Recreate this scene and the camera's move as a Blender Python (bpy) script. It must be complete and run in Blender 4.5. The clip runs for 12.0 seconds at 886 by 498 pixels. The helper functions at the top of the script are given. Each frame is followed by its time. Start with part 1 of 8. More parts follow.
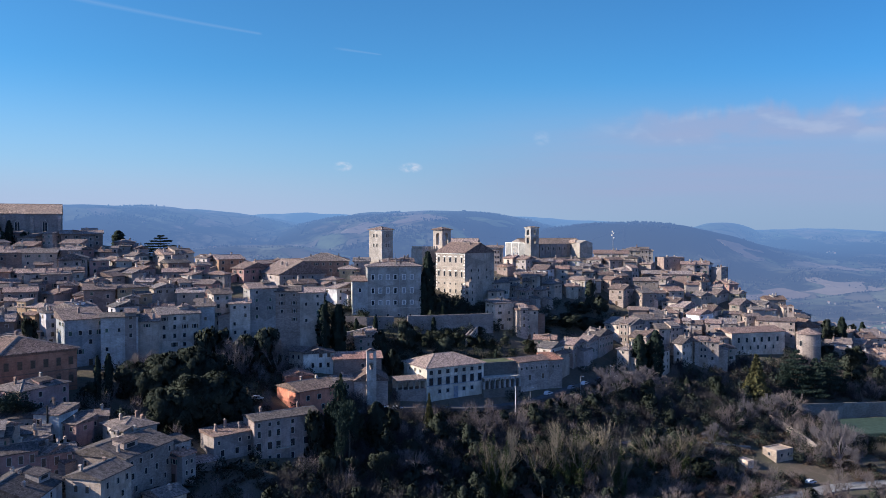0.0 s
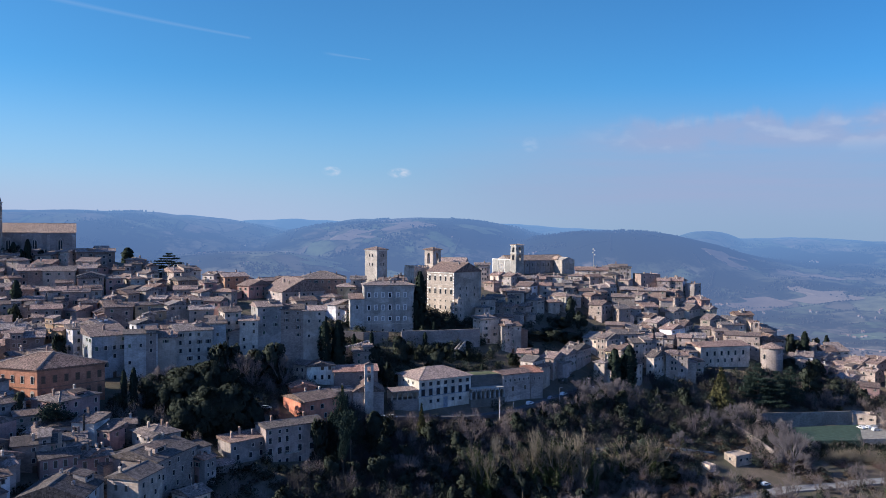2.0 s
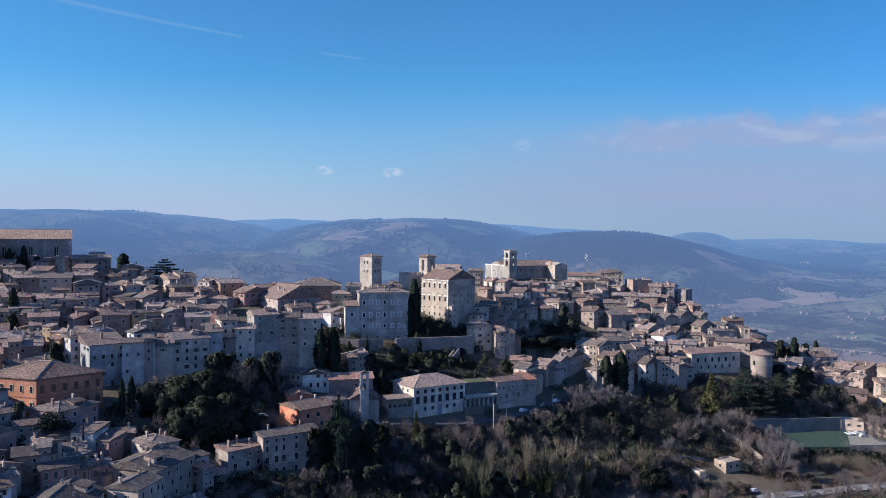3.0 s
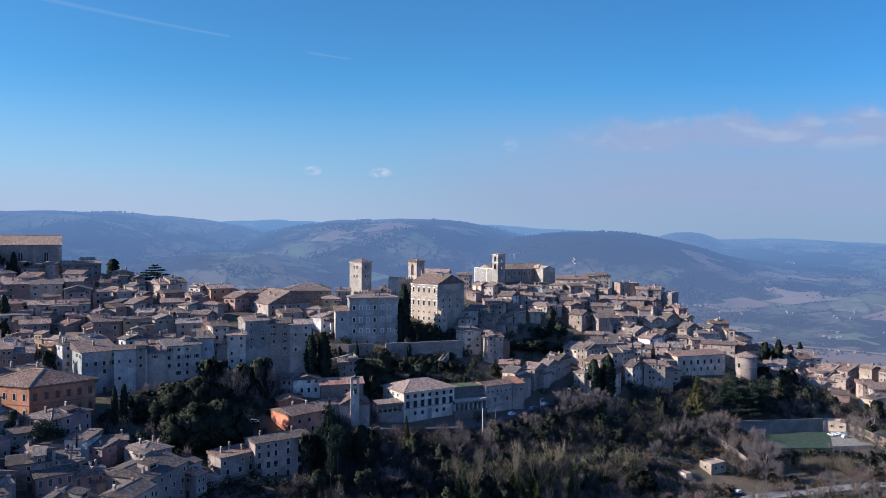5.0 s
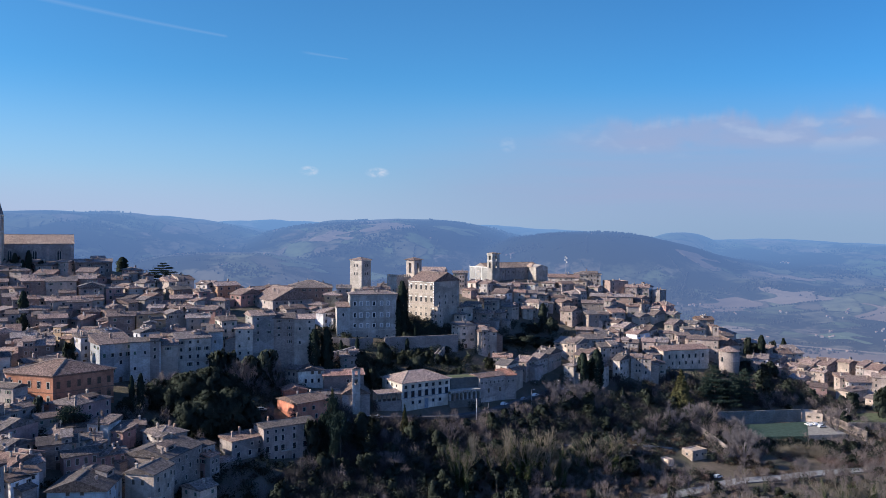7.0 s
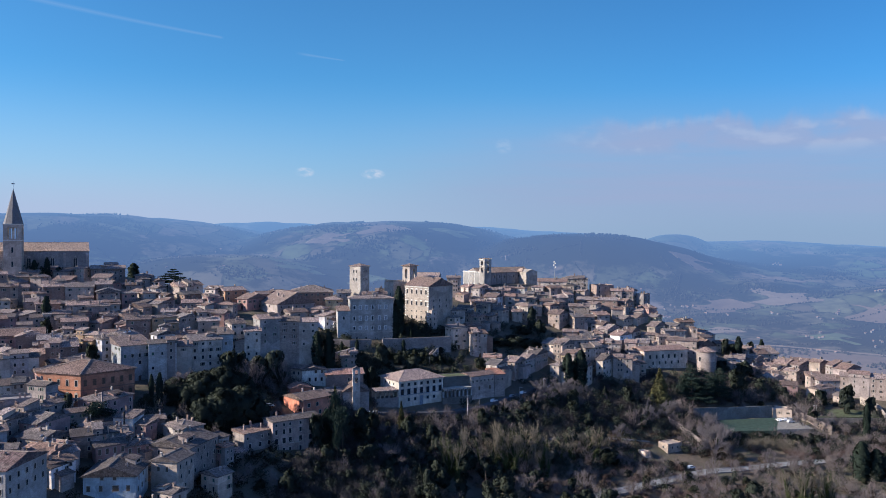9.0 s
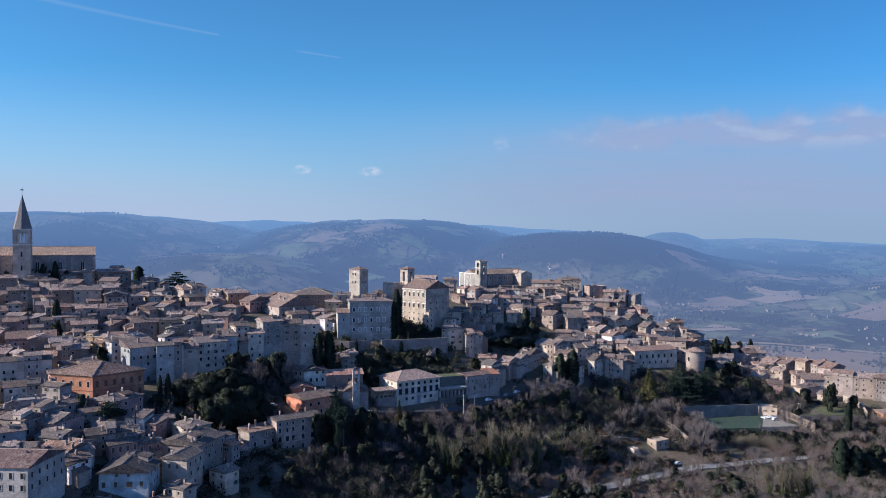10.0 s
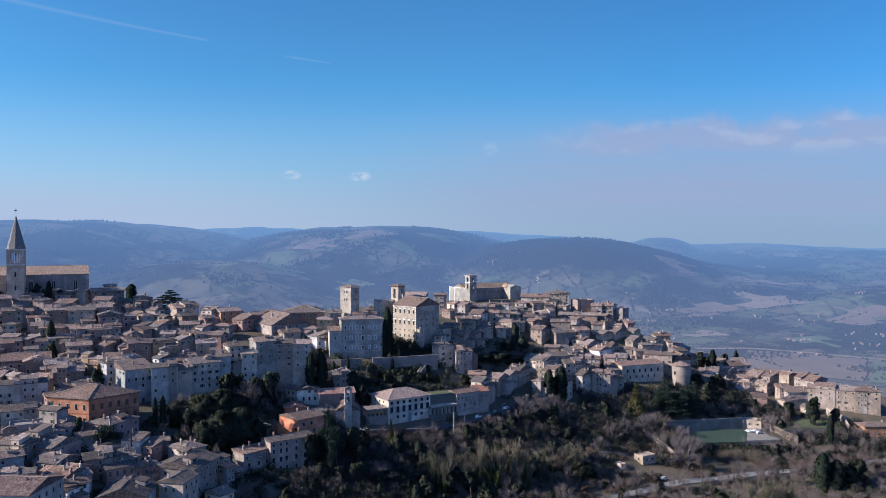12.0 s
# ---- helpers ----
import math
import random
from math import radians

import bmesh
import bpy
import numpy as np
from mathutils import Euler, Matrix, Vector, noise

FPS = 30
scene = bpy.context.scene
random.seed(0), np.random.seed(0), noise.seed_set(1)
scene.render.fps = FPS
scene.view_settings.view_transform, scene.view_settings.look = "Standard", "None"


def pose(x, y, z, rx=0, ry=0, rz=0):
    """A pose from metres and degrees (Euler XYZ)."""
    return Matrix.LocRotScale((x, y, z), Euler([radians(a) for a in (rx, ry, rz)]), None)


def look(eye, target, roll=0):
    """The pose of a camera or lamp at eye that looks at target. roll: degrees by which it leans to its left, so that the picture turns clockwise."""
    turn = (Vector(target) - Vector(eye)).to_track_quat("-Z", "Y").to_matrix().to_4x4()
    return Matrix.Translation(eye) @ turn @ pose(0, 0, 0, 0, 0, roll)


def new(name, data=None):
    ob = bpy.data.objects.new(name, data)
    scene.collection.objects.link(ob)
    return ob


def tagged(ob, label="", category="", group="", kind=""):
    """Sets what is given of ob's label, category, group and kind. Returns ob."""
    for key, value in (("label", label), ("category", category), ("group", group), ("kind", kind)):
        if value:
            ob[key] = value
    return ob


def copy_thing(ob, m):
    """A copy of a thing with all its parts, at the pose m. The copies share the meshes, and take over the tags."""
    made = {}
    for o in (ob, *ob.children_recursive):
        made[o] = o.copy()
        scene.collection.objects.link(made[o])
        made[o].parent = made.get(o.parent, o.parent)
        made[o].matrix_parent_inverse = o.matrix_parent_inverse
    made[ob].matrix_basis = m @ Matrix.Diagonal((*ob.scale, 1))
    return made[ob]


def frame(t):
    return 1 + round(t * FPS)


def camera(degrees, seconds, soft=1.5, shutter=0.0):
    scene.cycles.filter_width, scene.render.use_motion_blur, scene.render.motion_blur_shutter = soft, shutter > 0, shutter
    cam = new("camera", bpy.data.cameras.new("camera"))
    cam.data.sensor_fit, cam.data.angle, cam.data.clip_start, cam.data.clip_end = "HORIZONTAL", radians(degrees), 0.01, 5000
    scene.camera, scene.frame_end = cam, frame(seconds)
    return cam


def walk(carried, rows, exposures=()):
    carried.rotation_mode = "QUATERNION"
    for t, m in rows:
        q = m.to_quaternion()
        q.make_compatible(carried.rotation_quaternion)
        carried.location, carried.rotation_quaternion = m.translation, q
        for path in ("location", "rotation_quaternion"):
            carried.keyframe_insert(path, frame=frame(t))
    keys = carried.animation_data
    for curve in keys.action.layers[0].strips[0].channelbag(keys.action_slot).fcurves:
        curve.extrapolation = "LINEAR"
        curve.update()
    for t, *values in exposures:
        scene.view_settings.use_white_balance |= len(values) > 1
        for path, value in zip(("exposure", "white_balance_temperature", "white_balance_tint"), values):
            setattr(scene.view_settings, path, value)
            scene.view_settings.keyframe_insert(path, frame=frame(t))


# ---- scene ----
cam = camera(58.6, 12.0, soft=0.9)
METRES, EYE, TILT, LEAN, TURN = 115.0, 100.0, -1.6, 0.0, 0.0
ROWS = [
    (0.0, 0.0, 0.0, 0.0, 0.0, 0.0, -0.0),
    (0.5, -0.002, -0.0656, 0.0143, -0.14, 0.3, -0.09),
    (1.0, -0.0041, -0.1317, 0.0289, -0.38, 0.53, -0.16),
    (1.5, -0.0064, -0.1981, 0.0435, -0.65, 0.6, -0.21),
    (2.0, -0.0116, -0.2526, 0.0611, -0.85, 0.4, -0.3),
    (2.5, -0.0169, -0.2783, 0.0793, -1.09, 0.4, -0.44),
    (3.0, -0.0201, -0.2855, 0.0949, -1.39, 0.38, -0.42),
    (5.0, -0.0238, -0.32, 0.1169, -2.22, 0.39, -0.26),
    (5.5, -0.0246, -0.3507, 0.1162, -2.3, 0.4, -0.26),
    (6.0, -0.0257, -0.3898, 0.1158, -2.33, 0.4, -0.27),
    (6.5, -0.0267, -0.4366, 0.1137, -2.38, 0.4, -0.3),
    (7.0, -0.0278, -0.4889, 0.11, -2.45, 0.4, -0.3),
    (9.0, -0.0292, -0.7317, 0.1364, -2.75, 0.5, -0.26),
    (9.5, -0.0292, -0.7948, 0.152, -2.84, 0.48, -0.22),
    (10.0, -0.0304, -0.8564, 0.1677, -2.93, 0.31, -0.19),
    (10.5, -0.0336, -0.898, 0.1856, -3.05, 0.32, -0.18),
    (11.0, -0.0348, -0.915, 0.2019, -3.22, 0.5, -0.11),
    (11.5, -0.0344, -0.9204, 0.218, -3.44, 0.59, 0.01),
    (12.0, -0.0333, -0.9212, 0.235, -3.65, 0.66, 0.08),
]
walk(cam, [(t, pose(0, 0, EYE, TILT, LEAN, TURN) @ pose(METRES * x, METRES * y, METRES * z, 90 + pitch, roll, yaw)) for t, x, y, z, yaw, pitch, roll in ROWS])

# ---------------------------------------------------------------- light
SUN_EL, SUN_AZ = 27.0, 262.0   # degrees; azimuth clockwise from +y
world = bpy.data.worlds.new("world")
scene.world = world
world.use_nodes = True


class Nodes:
    """Short hand for building node trees."""

    def __init__(self, tree):
        self.tree = tree
        tree.nodes.clear()

    def add(self, kind, **values):
        n = self.tree.nodes.new(kind)
        for k, v in values.items():
            if k in n.inputs:
                n.inputs[k].default_value = v
        return n

    def link(self, a, b):
        self.tree.links.new(a, b)

    def put(self, socket, value):
        if isinstance(value, (int, float)):
            socket.default_value = value
        elif isinstance(value, tuple):
            socket.default_value = value if len(value) == len(socket.default_value) else (*value, 1.0)
        else:
            self.link(value, socket)

    def math(self, op, a, b=0.0, c=0.0, clamp=False):
        n = self.add("ShaderNodeMath")
        n.operation, n.use_clamp = op, clamp
        for s, v in zip(n.inputs, (a, b, c)):
            self.put(s, v)
        return n.outputs[0]

    def noise(self, vector, scale, detail=4.0, rough=0.55, dist=0.0):
        n = self.add("ShaderNodeTexNoise", Scale=scale, Detail=detail, Roughness=rough, Distortion=dist)
        self.put(n.inputs["Vector"], vector)
        return n.outputs["Fac"]

    def voronoi(self, vector, scale, out="Color", feature="F1"):
        n = self.add("ShaderNodeTexVoronoi", Scale=scale)
        n.feature = feature
        self.put(n.inputs["Vector"], vector)
        return n.outputs[out]

    def stretch(self, vector, sx, sy, sz):
        n = self.add("ShaderNodeMapping", Scale=(sx, sy, sz))
        self.put(n.inputs["Vector"], vector)
        return n.outputs[0]

    def mix(self, fac, a, b, blend="MIX"):
        n = self.add("ShaderNodeMix")
        n.data_type, n.blend_type = "RGBA", blend
        for s, v in zip((n.inputs[0], n.inputs[6], n.inputs[7]), (fac, a, b)):
            self.put(s, v)
        return n.outputs[2]

    def ramp(self, fac, stops):
        n = self.add("ShaderNodeValToRGB")
        r = n.color_ramp
        while len(r.elements) < len(stops):
            r.elements.new(0.5)
        for e, (p, c) in zip(r.elements, stops):
            e.position, e.color = p, (*c, 1.0) if len(c) == 3 else c
        self.put(n.inputs[0], fac)
        return n.outputs[0]

    def span(self, value, a, b, c=0.0, d=1.0, smooth=True):
        n = self.add("ShaderNodeMapRange")
        n.interpolation_type = "SMOOTHSTEP" if smooth else "LINEAR"
        n.clamp = True
        self.put(n.inputs[0], value)
        for s, v in zip(n.inputs[1:5], (a, b, c, d)):
            s.default_value = v
        return n.outputs[0]

    def xyz(self, vector):
        n = self.add("ShaderNodeSeparateXYZ")
        self.put(n.inputs[0], vector)
        return n.outputs


w = Nodes(world.node_tree)
sky = w.add("ShaderNodeTexSky")
sky.sky_type, sky.sun_disc = "NISHITA", False
sky.sun_elevation, sky.sun_rotation = radians(SUN_EL), radians(SUN_AZ)
sky.altitude, sky.air_density, sky.dust_density, sky.ozone_density = 400.0, 1.0, 0.3, 2.0
ray_dir = w.add("ShaderNodeTexCoord").outputs["Generated"]
dx, dy, dz = w.xyz(ray_dir)
# Low lumpy cloud bank to the east over a lilac haze, and a few small puffs.
az = w.math("ARCTAN2", dx, dy)


def sky_noise(ka, ke, lift, scale, detail, rough, dist=0.0):
    c = w.add("ShaderNodeCombineXYZ")
    w.put(c.inputs[0], w.math("MULTIPLY", az, ka))
    w.put(c.inputs[1], w.math("MULTIPLY", w.math("ADD", dz, lift), ke))
    return w.noise(c.outputs[0], scale, detail, rough, dist)


lumps, lumps_above = sky_noise(11.0, 24.0, 0.0, 1.0, 4.0, 0.5), sky_noise(11.0, 24.0, 0.014, 1.0, 4.0, 0.5)
wisps = sky_noise(40.0, 70.0, 0.0, 1.0, 5.0, 0.6, 0.4)
crest = w.math("MULTIPLY_ADD", sky_noise(9.0, 3.0, 0.0, 1.5, 5.0, 0.6), 0.07, 0.103)      # uneven upper edge
under = w.math("SUBTRACT", crest, dz)
bank = w.math("MULTIPLY", w.span(under, -0.006, 0.014), w.span(dz, 0.088, 0.112))
bank = w.math("MULTIPLY", w.math("MULTIPLY", bank, w.span(az, 0.15, 0.30)), w.span(lumps, 0.22, 0.48))
lit_edge = w.span(w.math("SUBTRACT", lumps, lumps_above), 0.02, 0.16)
veil = w.math("MULTIPLY", w.math("MULTIPLY", w.span(dz, 0.0, 0.05), w.span(dz, 0.05, 0.18, 1.0, 0.0)), w.span(az, -0.12, 0.25))
veil = w.math("MULTIPLY", veil, w.span(sky_noise(4.0, 50.0, 0.0, 1.0, 5.0, 0.55), 0.2, 0.8, 0.55, 1.0))
haze = w.math("MULTIPLY", w.span(dz, 0.0, 0.2, 1.0, 0.0), 0.85)


def puff(a, e, sa, se):
    p = w.math("ADD", w.math("POWER", w.math("DIVIDE", w.math("SUBTRACT", az, a), sa), 2.0), w.math("POWER", w.math("DIVIDE", w.math("SUBTRACT", dz, e), se), 2.0))
    return w.math("MULTIPLY", w.span(p, 0.0, 1.0, 1.0, 0.0), w.span(wisps, 0.36, 0.62))


def trail(a0, e0, a1, e1, width):
    """A straight vapour trail between two points of the sky, widening towards the first."""
    along = w.span(az, a0, a1, 0.0, 1.0, False)
    line = w.math("MULTIPLY_ADD", along, e1 - e0, e0)
    off = w.math("ABSOLUTE", w.math("SUBTRACT", dz, line))
    soft = w.math("SUBTRACT", 1.0, w.math("DIVIDE", off, w.math("MULTIPLY_ADD", along, -0.6 * width, width)), clamp=True)
    ends = w.math("MULTIPLY", w.span(az, a0, a0 + 0.02), w.span(az, a1 - 0.006, a1, 1.0, 0.0))
    return w.math("MULTIPLY", w.math("MULTIPLY", soft, ends), 0.09)


clouds = w.math("MULTIPLY", bank, 0.62)
puffs = w.math("MAXIMUM", w.math("MULTIPLY", puff(0.124, 0.110, 0.013, 0.011), 0.22), w.math("MAXIMUM", puff(-0.041, 0.0745, 0.017, 0.0075), puff(-0.126, 0.0755, 0.014, 0.007)))
trails = w.math("MAXIMUM", trail(-0.60, 0.270, -0.222, 0.230, 0.005), trail(-0.14, 0.218, -0.075, 0.211, 0.0025))
deep = w.mix(1.0, sky.outputs[0], w.mix(w.span(dy, 0.1, 0.75), (1.08, 1.58, 2.45), (0.415, 1.02, 1.48)), "MULTIPLY")
deep = w.mix(w.span(az, 0.0, 0.6), deep, w.mix(1.0, deep, (0.72, 0.84, 0.92), "MULTIPLY"))
pale = w.mix(w.span(az, -0.5, 0.5), (4.1, 5.3, 7.6), (2.35, 3.3, 5.4))
tone = w.mix(haze, deep, pale)
tone = w.mix(w.math("MULTIPLY", w.span(dz, 0.01, 0.085, 0.8, 0.0), w.span(az, -0.5, 0.2, 1.0, 0.25)), tone, (4.15, 4.95, 7.05))    # lilac low haze
tone = w.mix(w.math("MULTIPLY", veil, 0.85), tone, (3.3, 3.95, 6.1))
tone = w.mix(clouds, tone, w.mix(lit_edge, (3.45, 3.95, 6.0), (4.5, 4.85, 6.5)))
tone = w.mix(w.math("MULTIPLY", puffs, 0.8), tone, (6.4, 6.9, 8.2))
tone = w.mix(trails, tone, (7.0, 7.6, 8.6))
back = w.add("ShaderNodeBackground", Strength=0.074)
w.link(tone, back.inputs["Color"])
w.link(back.outputs[0], w.add("ShaderNodeOutputWorld").inputs["Surface"])

sun_data = bpy.data.lights.new("sun", "SUN")
sun_data.energy, sun_data.angle, sun_data.color = 6.1, radians(0.55), (1.0, 0.92, 0.82)
sun = new("sun", sun_data)
el, azr = radians(SUN_EL), radians(SUN_AZ)
to_sun = Vector((math.sin(azr) * math.cos(el), math.cos(azr) * math.cos(el), math.sin(el)))
sun.matrix_world = look(to_sun * 900, (0, 0, 0))
scene.view_settings.exposure = 0.5

# ---------------------------------------------------------------- materials
def material(name, rough=0.85):
    m = bpy.data.materials.new(name)
    m.use_nodes = True
    n = Nodes(m.node_tree)
    bsdf = n.add("ShaderNodeBsdfPrincipled", Roughness=rough)
    bsdf.inputs["Specular IOR Level"].default_value = 0.25
    n.link(bsdf.outputs[0], n.add("ShaderNodeOutputMaterial").inputs["Surface"])
    return m, n, bsdf


def bump(n, bsdf, height, distance, strength=0.6):
    b = n.add("ShaderNodeBump", Strength=strength, Distance=distance)
    n.put(b.inputs["Height"], height)
    n.link(b.outputs[0], bsdf.inputs["Normal"])


def shade(c, k):
    return tuple(min(1.0, v * k) for v in c)


def wall_material(name, colour, stone=0.5):
    """Old plaster or rubble masonry: courses, patches and rain streaks."""
    colour = (colour[0] * 0.94, colour[1], colour[2] * 1.03)
    m, n, bsdf = material(name, 0.9)
    pos = n.add("ShaderNodeNewGeometry").outputs["Position"]
    rnd = n.add("ShaderNodeObjectInfo").outputs["Random"]
    patches = n.noise(pos, 0.22, 5, 0.65)
    streaks = n.noise(n.stretch(pos, 1.1, 1.1, 0.12), 0.9, 4, 0.6)
    blocks = n.voronoi(n.stretch(pos, 1.6, 1.6, 3.2), 1.0)
    grain = n.noise(pos, 6.0, 3, 0.6)
    stains = n.noise(n.stretch(pos, 1.0, 1.0, 0.55), 0.75, 5, 0.7, 0.4)
    repairs = n.voronoi(n.stretch(pos, 0.16, 0.16, 0.2), 1.0)
    c = n.mix(n.span(patches, 0.3, 0.72), shade(colour, 0.6), shade(colour, 1.22))
    c = n.mix(n.math("MULTIPLY", n.span(streaks, 0.46, 0.76), 0.65), c, shade(colour, 0.46))
    c = n.mix(n.math("MULTIPLY", n.span(stains, 0.5, 0.72), 0.6), c, shade(colour, 0.5))
    grey = n.add("ShaderNodeSeparateColor")
    n.link(blocks, grey.inputs[0])
    c = n.mix(stone, c, n.mix(n.span(grey.outputs[0], 0.0, 1.0, 0.0, 1.0, False), shade(colour, 0.62), shade(colour, 1.28)))
    mend = n.add("ShaderNodeSeparateColor")
    n.link(repairs, mend.inputs[0])
    c = n.mix(1.0, c, n.mix(mend.outputs[1], (0.84, 0.84, 0.84), (1.18, 1.18, 1.18)), "MULTIPLY")
    c = n.mix(1.0, c, n.mix(rnd, (0.78, 0.78, 0.78), (1.24, 1.24, 1.24)), "MULTIPLY")
    other = n.math("FRACT", n.math("MULTIPLY", rnd, 7.31))
    c = n.mix(1.0, c, n.mix(other, (0.95, 1.0, 1.06), (1.06, 0.99, 0.95)), "MULTIPLY")
    n.link(c, bsdf.inputs["Base Color"])
    bump(n, bsdf, n.math("ADD", grain, grey.outputs[0]), 0.05, 0.5)
    return m


WALLS = {
    "stone": wall_material("rubble_stone", (0.316, 0.244, 0.207), 0.55),
    "brown": wall_material("brown_stone", (0.273, 0.180, 0.141), 0.5),
    "cream": wall_material("cream_plaster", (0.449, 0.347, 0.277), 0.25),
    "white": wall_material("white_plaster", (0.706, 0.595, 0.543), 0.15),
    "whitepal": wall_material("pale_plaster", (0.52, 0.46, 0.385), 0.1),
    "bluewhite": wall_material("cool_white_plaster", (0.43, 0.415, 0.385), 0.1),
    "greywall": wall_material("grey_plaster", (0.34, 0.305, 0.28), 0.35),
    "pink": wall_material("pink_plaster", (0.382, 0.221, 0.190), 0.25),
    "peach": wall_material("peach_plaster", (0.32, 0.248, 0.212), 0.3),
    "yellow": wall_material("yellow_plaster", (0.52, 0.39, 0.24), 0.15),
    "ochre": wall_material("ochre_plaster", (0.50, 0.31, 0.18), 0.25),
    "orange": wall_material("orange_plaster", (0.44, 0.23, 0.13), 0.25),
    "orangelit": wall_material("bright_orange_plaster", (0.44, 0.20, 0.105), 0.1),
    "brick": wall_material("orange_brick", (0.38, 0.155, 0.09), 0.3),
    "red": wall_material("red_plaster", (0.56, 0.20, 0.12), 0.15),
    "terra": wall_material("rose_plaster", (0.33, 0.245, 0.212), 0.25),
    # rubble stone with the shade of unlit walls put into its colour
    "darkstone": wall_material("shade_dark_stone", (0.15, 0.13, 0.112), 0.5),
    "greypal": wall_material("grey_palace_plaster", (0.395, 0.345, 0.30), 0.2),
    "palace": wall_material("warm_limestone", (0.40, 0.315, 0.25), 0.35),
    "towerstone": wall_material("grey_limestone", (0.315, 0.27, 0.23), 0.4),
    "marble": wall_material("pale_limestone", (0.31, 0.265, 0.225), 0.3),
}
WORDS = {"stone": "grey rubble-stone", "brown": "brown stone", "cream": "cream-plastered", "white": "white-plastered", "whitepal": "pale plastered", "bluewhite": "cool white plastered",
         "greywall": "grey-plastered", "pink": "faded pink plastered", "peach": "peach-plastered", "yellow": "yellow-plastered", "ochre": "ochre-plastered", "orange": "orange-plastered",
         "orangelit": "bright orange plastered", "brick": "orange brick", "red": "red-plastered", "terra": "rose-plastered", "marble": "pale limestone"}


def roof_material(name, colour):
    """Weathered clay pantiles: rows, odd tiles, lichen and soot."""
    colour = (colour[0] * 0.91, colour[1], colour[2] * 1.10)
    m, n, bsdf = material(name, 0.9)
    co = n.add("ShaderNodeTexCoord").outputs["Object"]
    pos = n.add("ShaderNodeNewGeometry").outputs["Position"]
    rnd = n.add("ShaderNodeObjectInfo").outputs["Random"]
    tile = n.add("ShaderNodeSeparateColor")
    n.link(n.voronoi(n.stretch(co, 2.4, 1.5, 2.4), 1.0), tile.inputs[0])
    rows = n.noise(n.stretch(co, 1.9, 0.3, 0.3), 1.4, 4, 0.65)
    lichen = n.noise(pos, 0.35, 6, 0.7)
    soot = n.noise(pos, 0.09, 3, 0.5)
    moss = n.noise(pos, 1.3, 5, 0.75)
    c = n.mix(tile.outputs[0], shade(colour, 0.42), shade(colour, 1.5))
    c = n.mix(n.math("MULTIPLY", n.span(rows, 0.42, 0.66), 0.6), c, shade(colour, 0.4))
    c = n.mix(n.math("MULTIPLY", n.span(lichen, 0.48, 0.72), 0.5), c, (0.195, 0.165, 0.135))
    c = n.mix(n.math("MULTIPLY", n.span(moss, 0.5, 0.7), 0.6), c, shade(colour, 0.36))
    c = n.mix(n.math("MULTIPLY", n.span(soot, 0.5, 0.75), 0.45), c, shade(colour, 0.45))
    c = n.mix(1.0, c, n.mix(rnd, (0.78, 0.78, 0.78), (1.42, 1.42, 1.42)), "MULTIPLY")
    other = n.math("FRACT", n.math("MULTIPLY", rnd, 5.77))
    c = n.mix(1.0, c, n.mix(other, (0.96, 1.0, 1.05), (1.12, 0.99, 0.93)), "MULTIPLY")
    n.link(c, bsdf.inputs["Base Color"])
    bump(n, bsdf, n.math("ADD", rows, tile.outputs[1]), 0.08, 0.7)
    return m


ROOFS = [roof_material("pantiles_brown", (0.168, 0.112, 0.088)), roof_material("pantiles_pale", (0.235, 0.168, 0.136)), roof_material("pantiles_red", (0.215, 0.138, 0.108)), roof_material("pantiles_grey", (0.142, 0.108, 0.09))]
# A darker tile colour for roofs low on the slope.
ROOF_DARK = roof_material("pantiles_dark", (0.118, 0.087, 0.073))
ROOF_BROWN = roof_material("pantiles_red_brown", (0.115, 0.066, 0.054))
ROOF_RUST = roof_material("pantiles_rust", (0.27, 0.145, 0.108))
ROOF_RED = roof_material("pantiles_new", (0.42, 0.20, 0.13))
ROOF_CHURCH = roof_material("pantiles_church", (0.33, 0.22, 0.15))


def plain(name, colour, rough=0.7, metal=0.0, vary=0.25, scale=1.5):
    m, n, bsdf = material(name, rough)
    pos = n.add("ShaderNodeNewGeometry").outputs["Position"]
    f = n.noise(pos, scale, 5, 0.6)
    n.link(n.mix(n.span(f, 0.3, 0.7), shade(colour, 1 - vary), shade(colour, 1 + vary)), bsdf.inputs["Base Color"])
    bsdf.inputs["Metallic"].default_value = metal
    return m


RIDGE = plain("ridge_tiles", (0.27, 0.205, 0.165), 0.9, scale=3)
GLASS = plain("dark_glass", (0.02, 0.024, 0.03), 0.12)
SHUTTER = plain("brown_shutter", (0.10, 0.07, 0.05), 0.7)
SHUTTER_GREY = plain("grey_shutter", (0.24, 0.25, 0.26), 0.7)
SHUTTER_GREEN = plain("green_shutter", (0.05, 0.08, 0.06), 0.7)
SURROUND = plain("stone_surround", (0.36, 0.315, 0.27), 0.85)
SURROUND_PALE = plain("pale_surround", (0.60, 0.57, 0.52), 0.85)
BRICK_TRIM = plain("brick_trim", (0.20, 0.105, 0.075), 0.9)
BAND = plain("grey_band", (0.16, 0.19, 0.23), 0.8)
DOOR = plain("door_wood", (0.09, 0.055, 0.035), 0.6)
DARK = plain("plain_black", (0.02, 0.02, 0.02), 0.9)
COPPER = plain("lead_spire", (0.14, 0.13, 0.13), 0.75)
METAL = plain("painted_metal", (0.30, 0.31, 0.33), 0.45, 0.6)
BRONZE = plain("bell_bronze", (0.14, 0.10, 0.06), 0.4, 0.9)
BARK = plain("bark", (0.11, 0.085, 0.065), 0.95, scale=4)
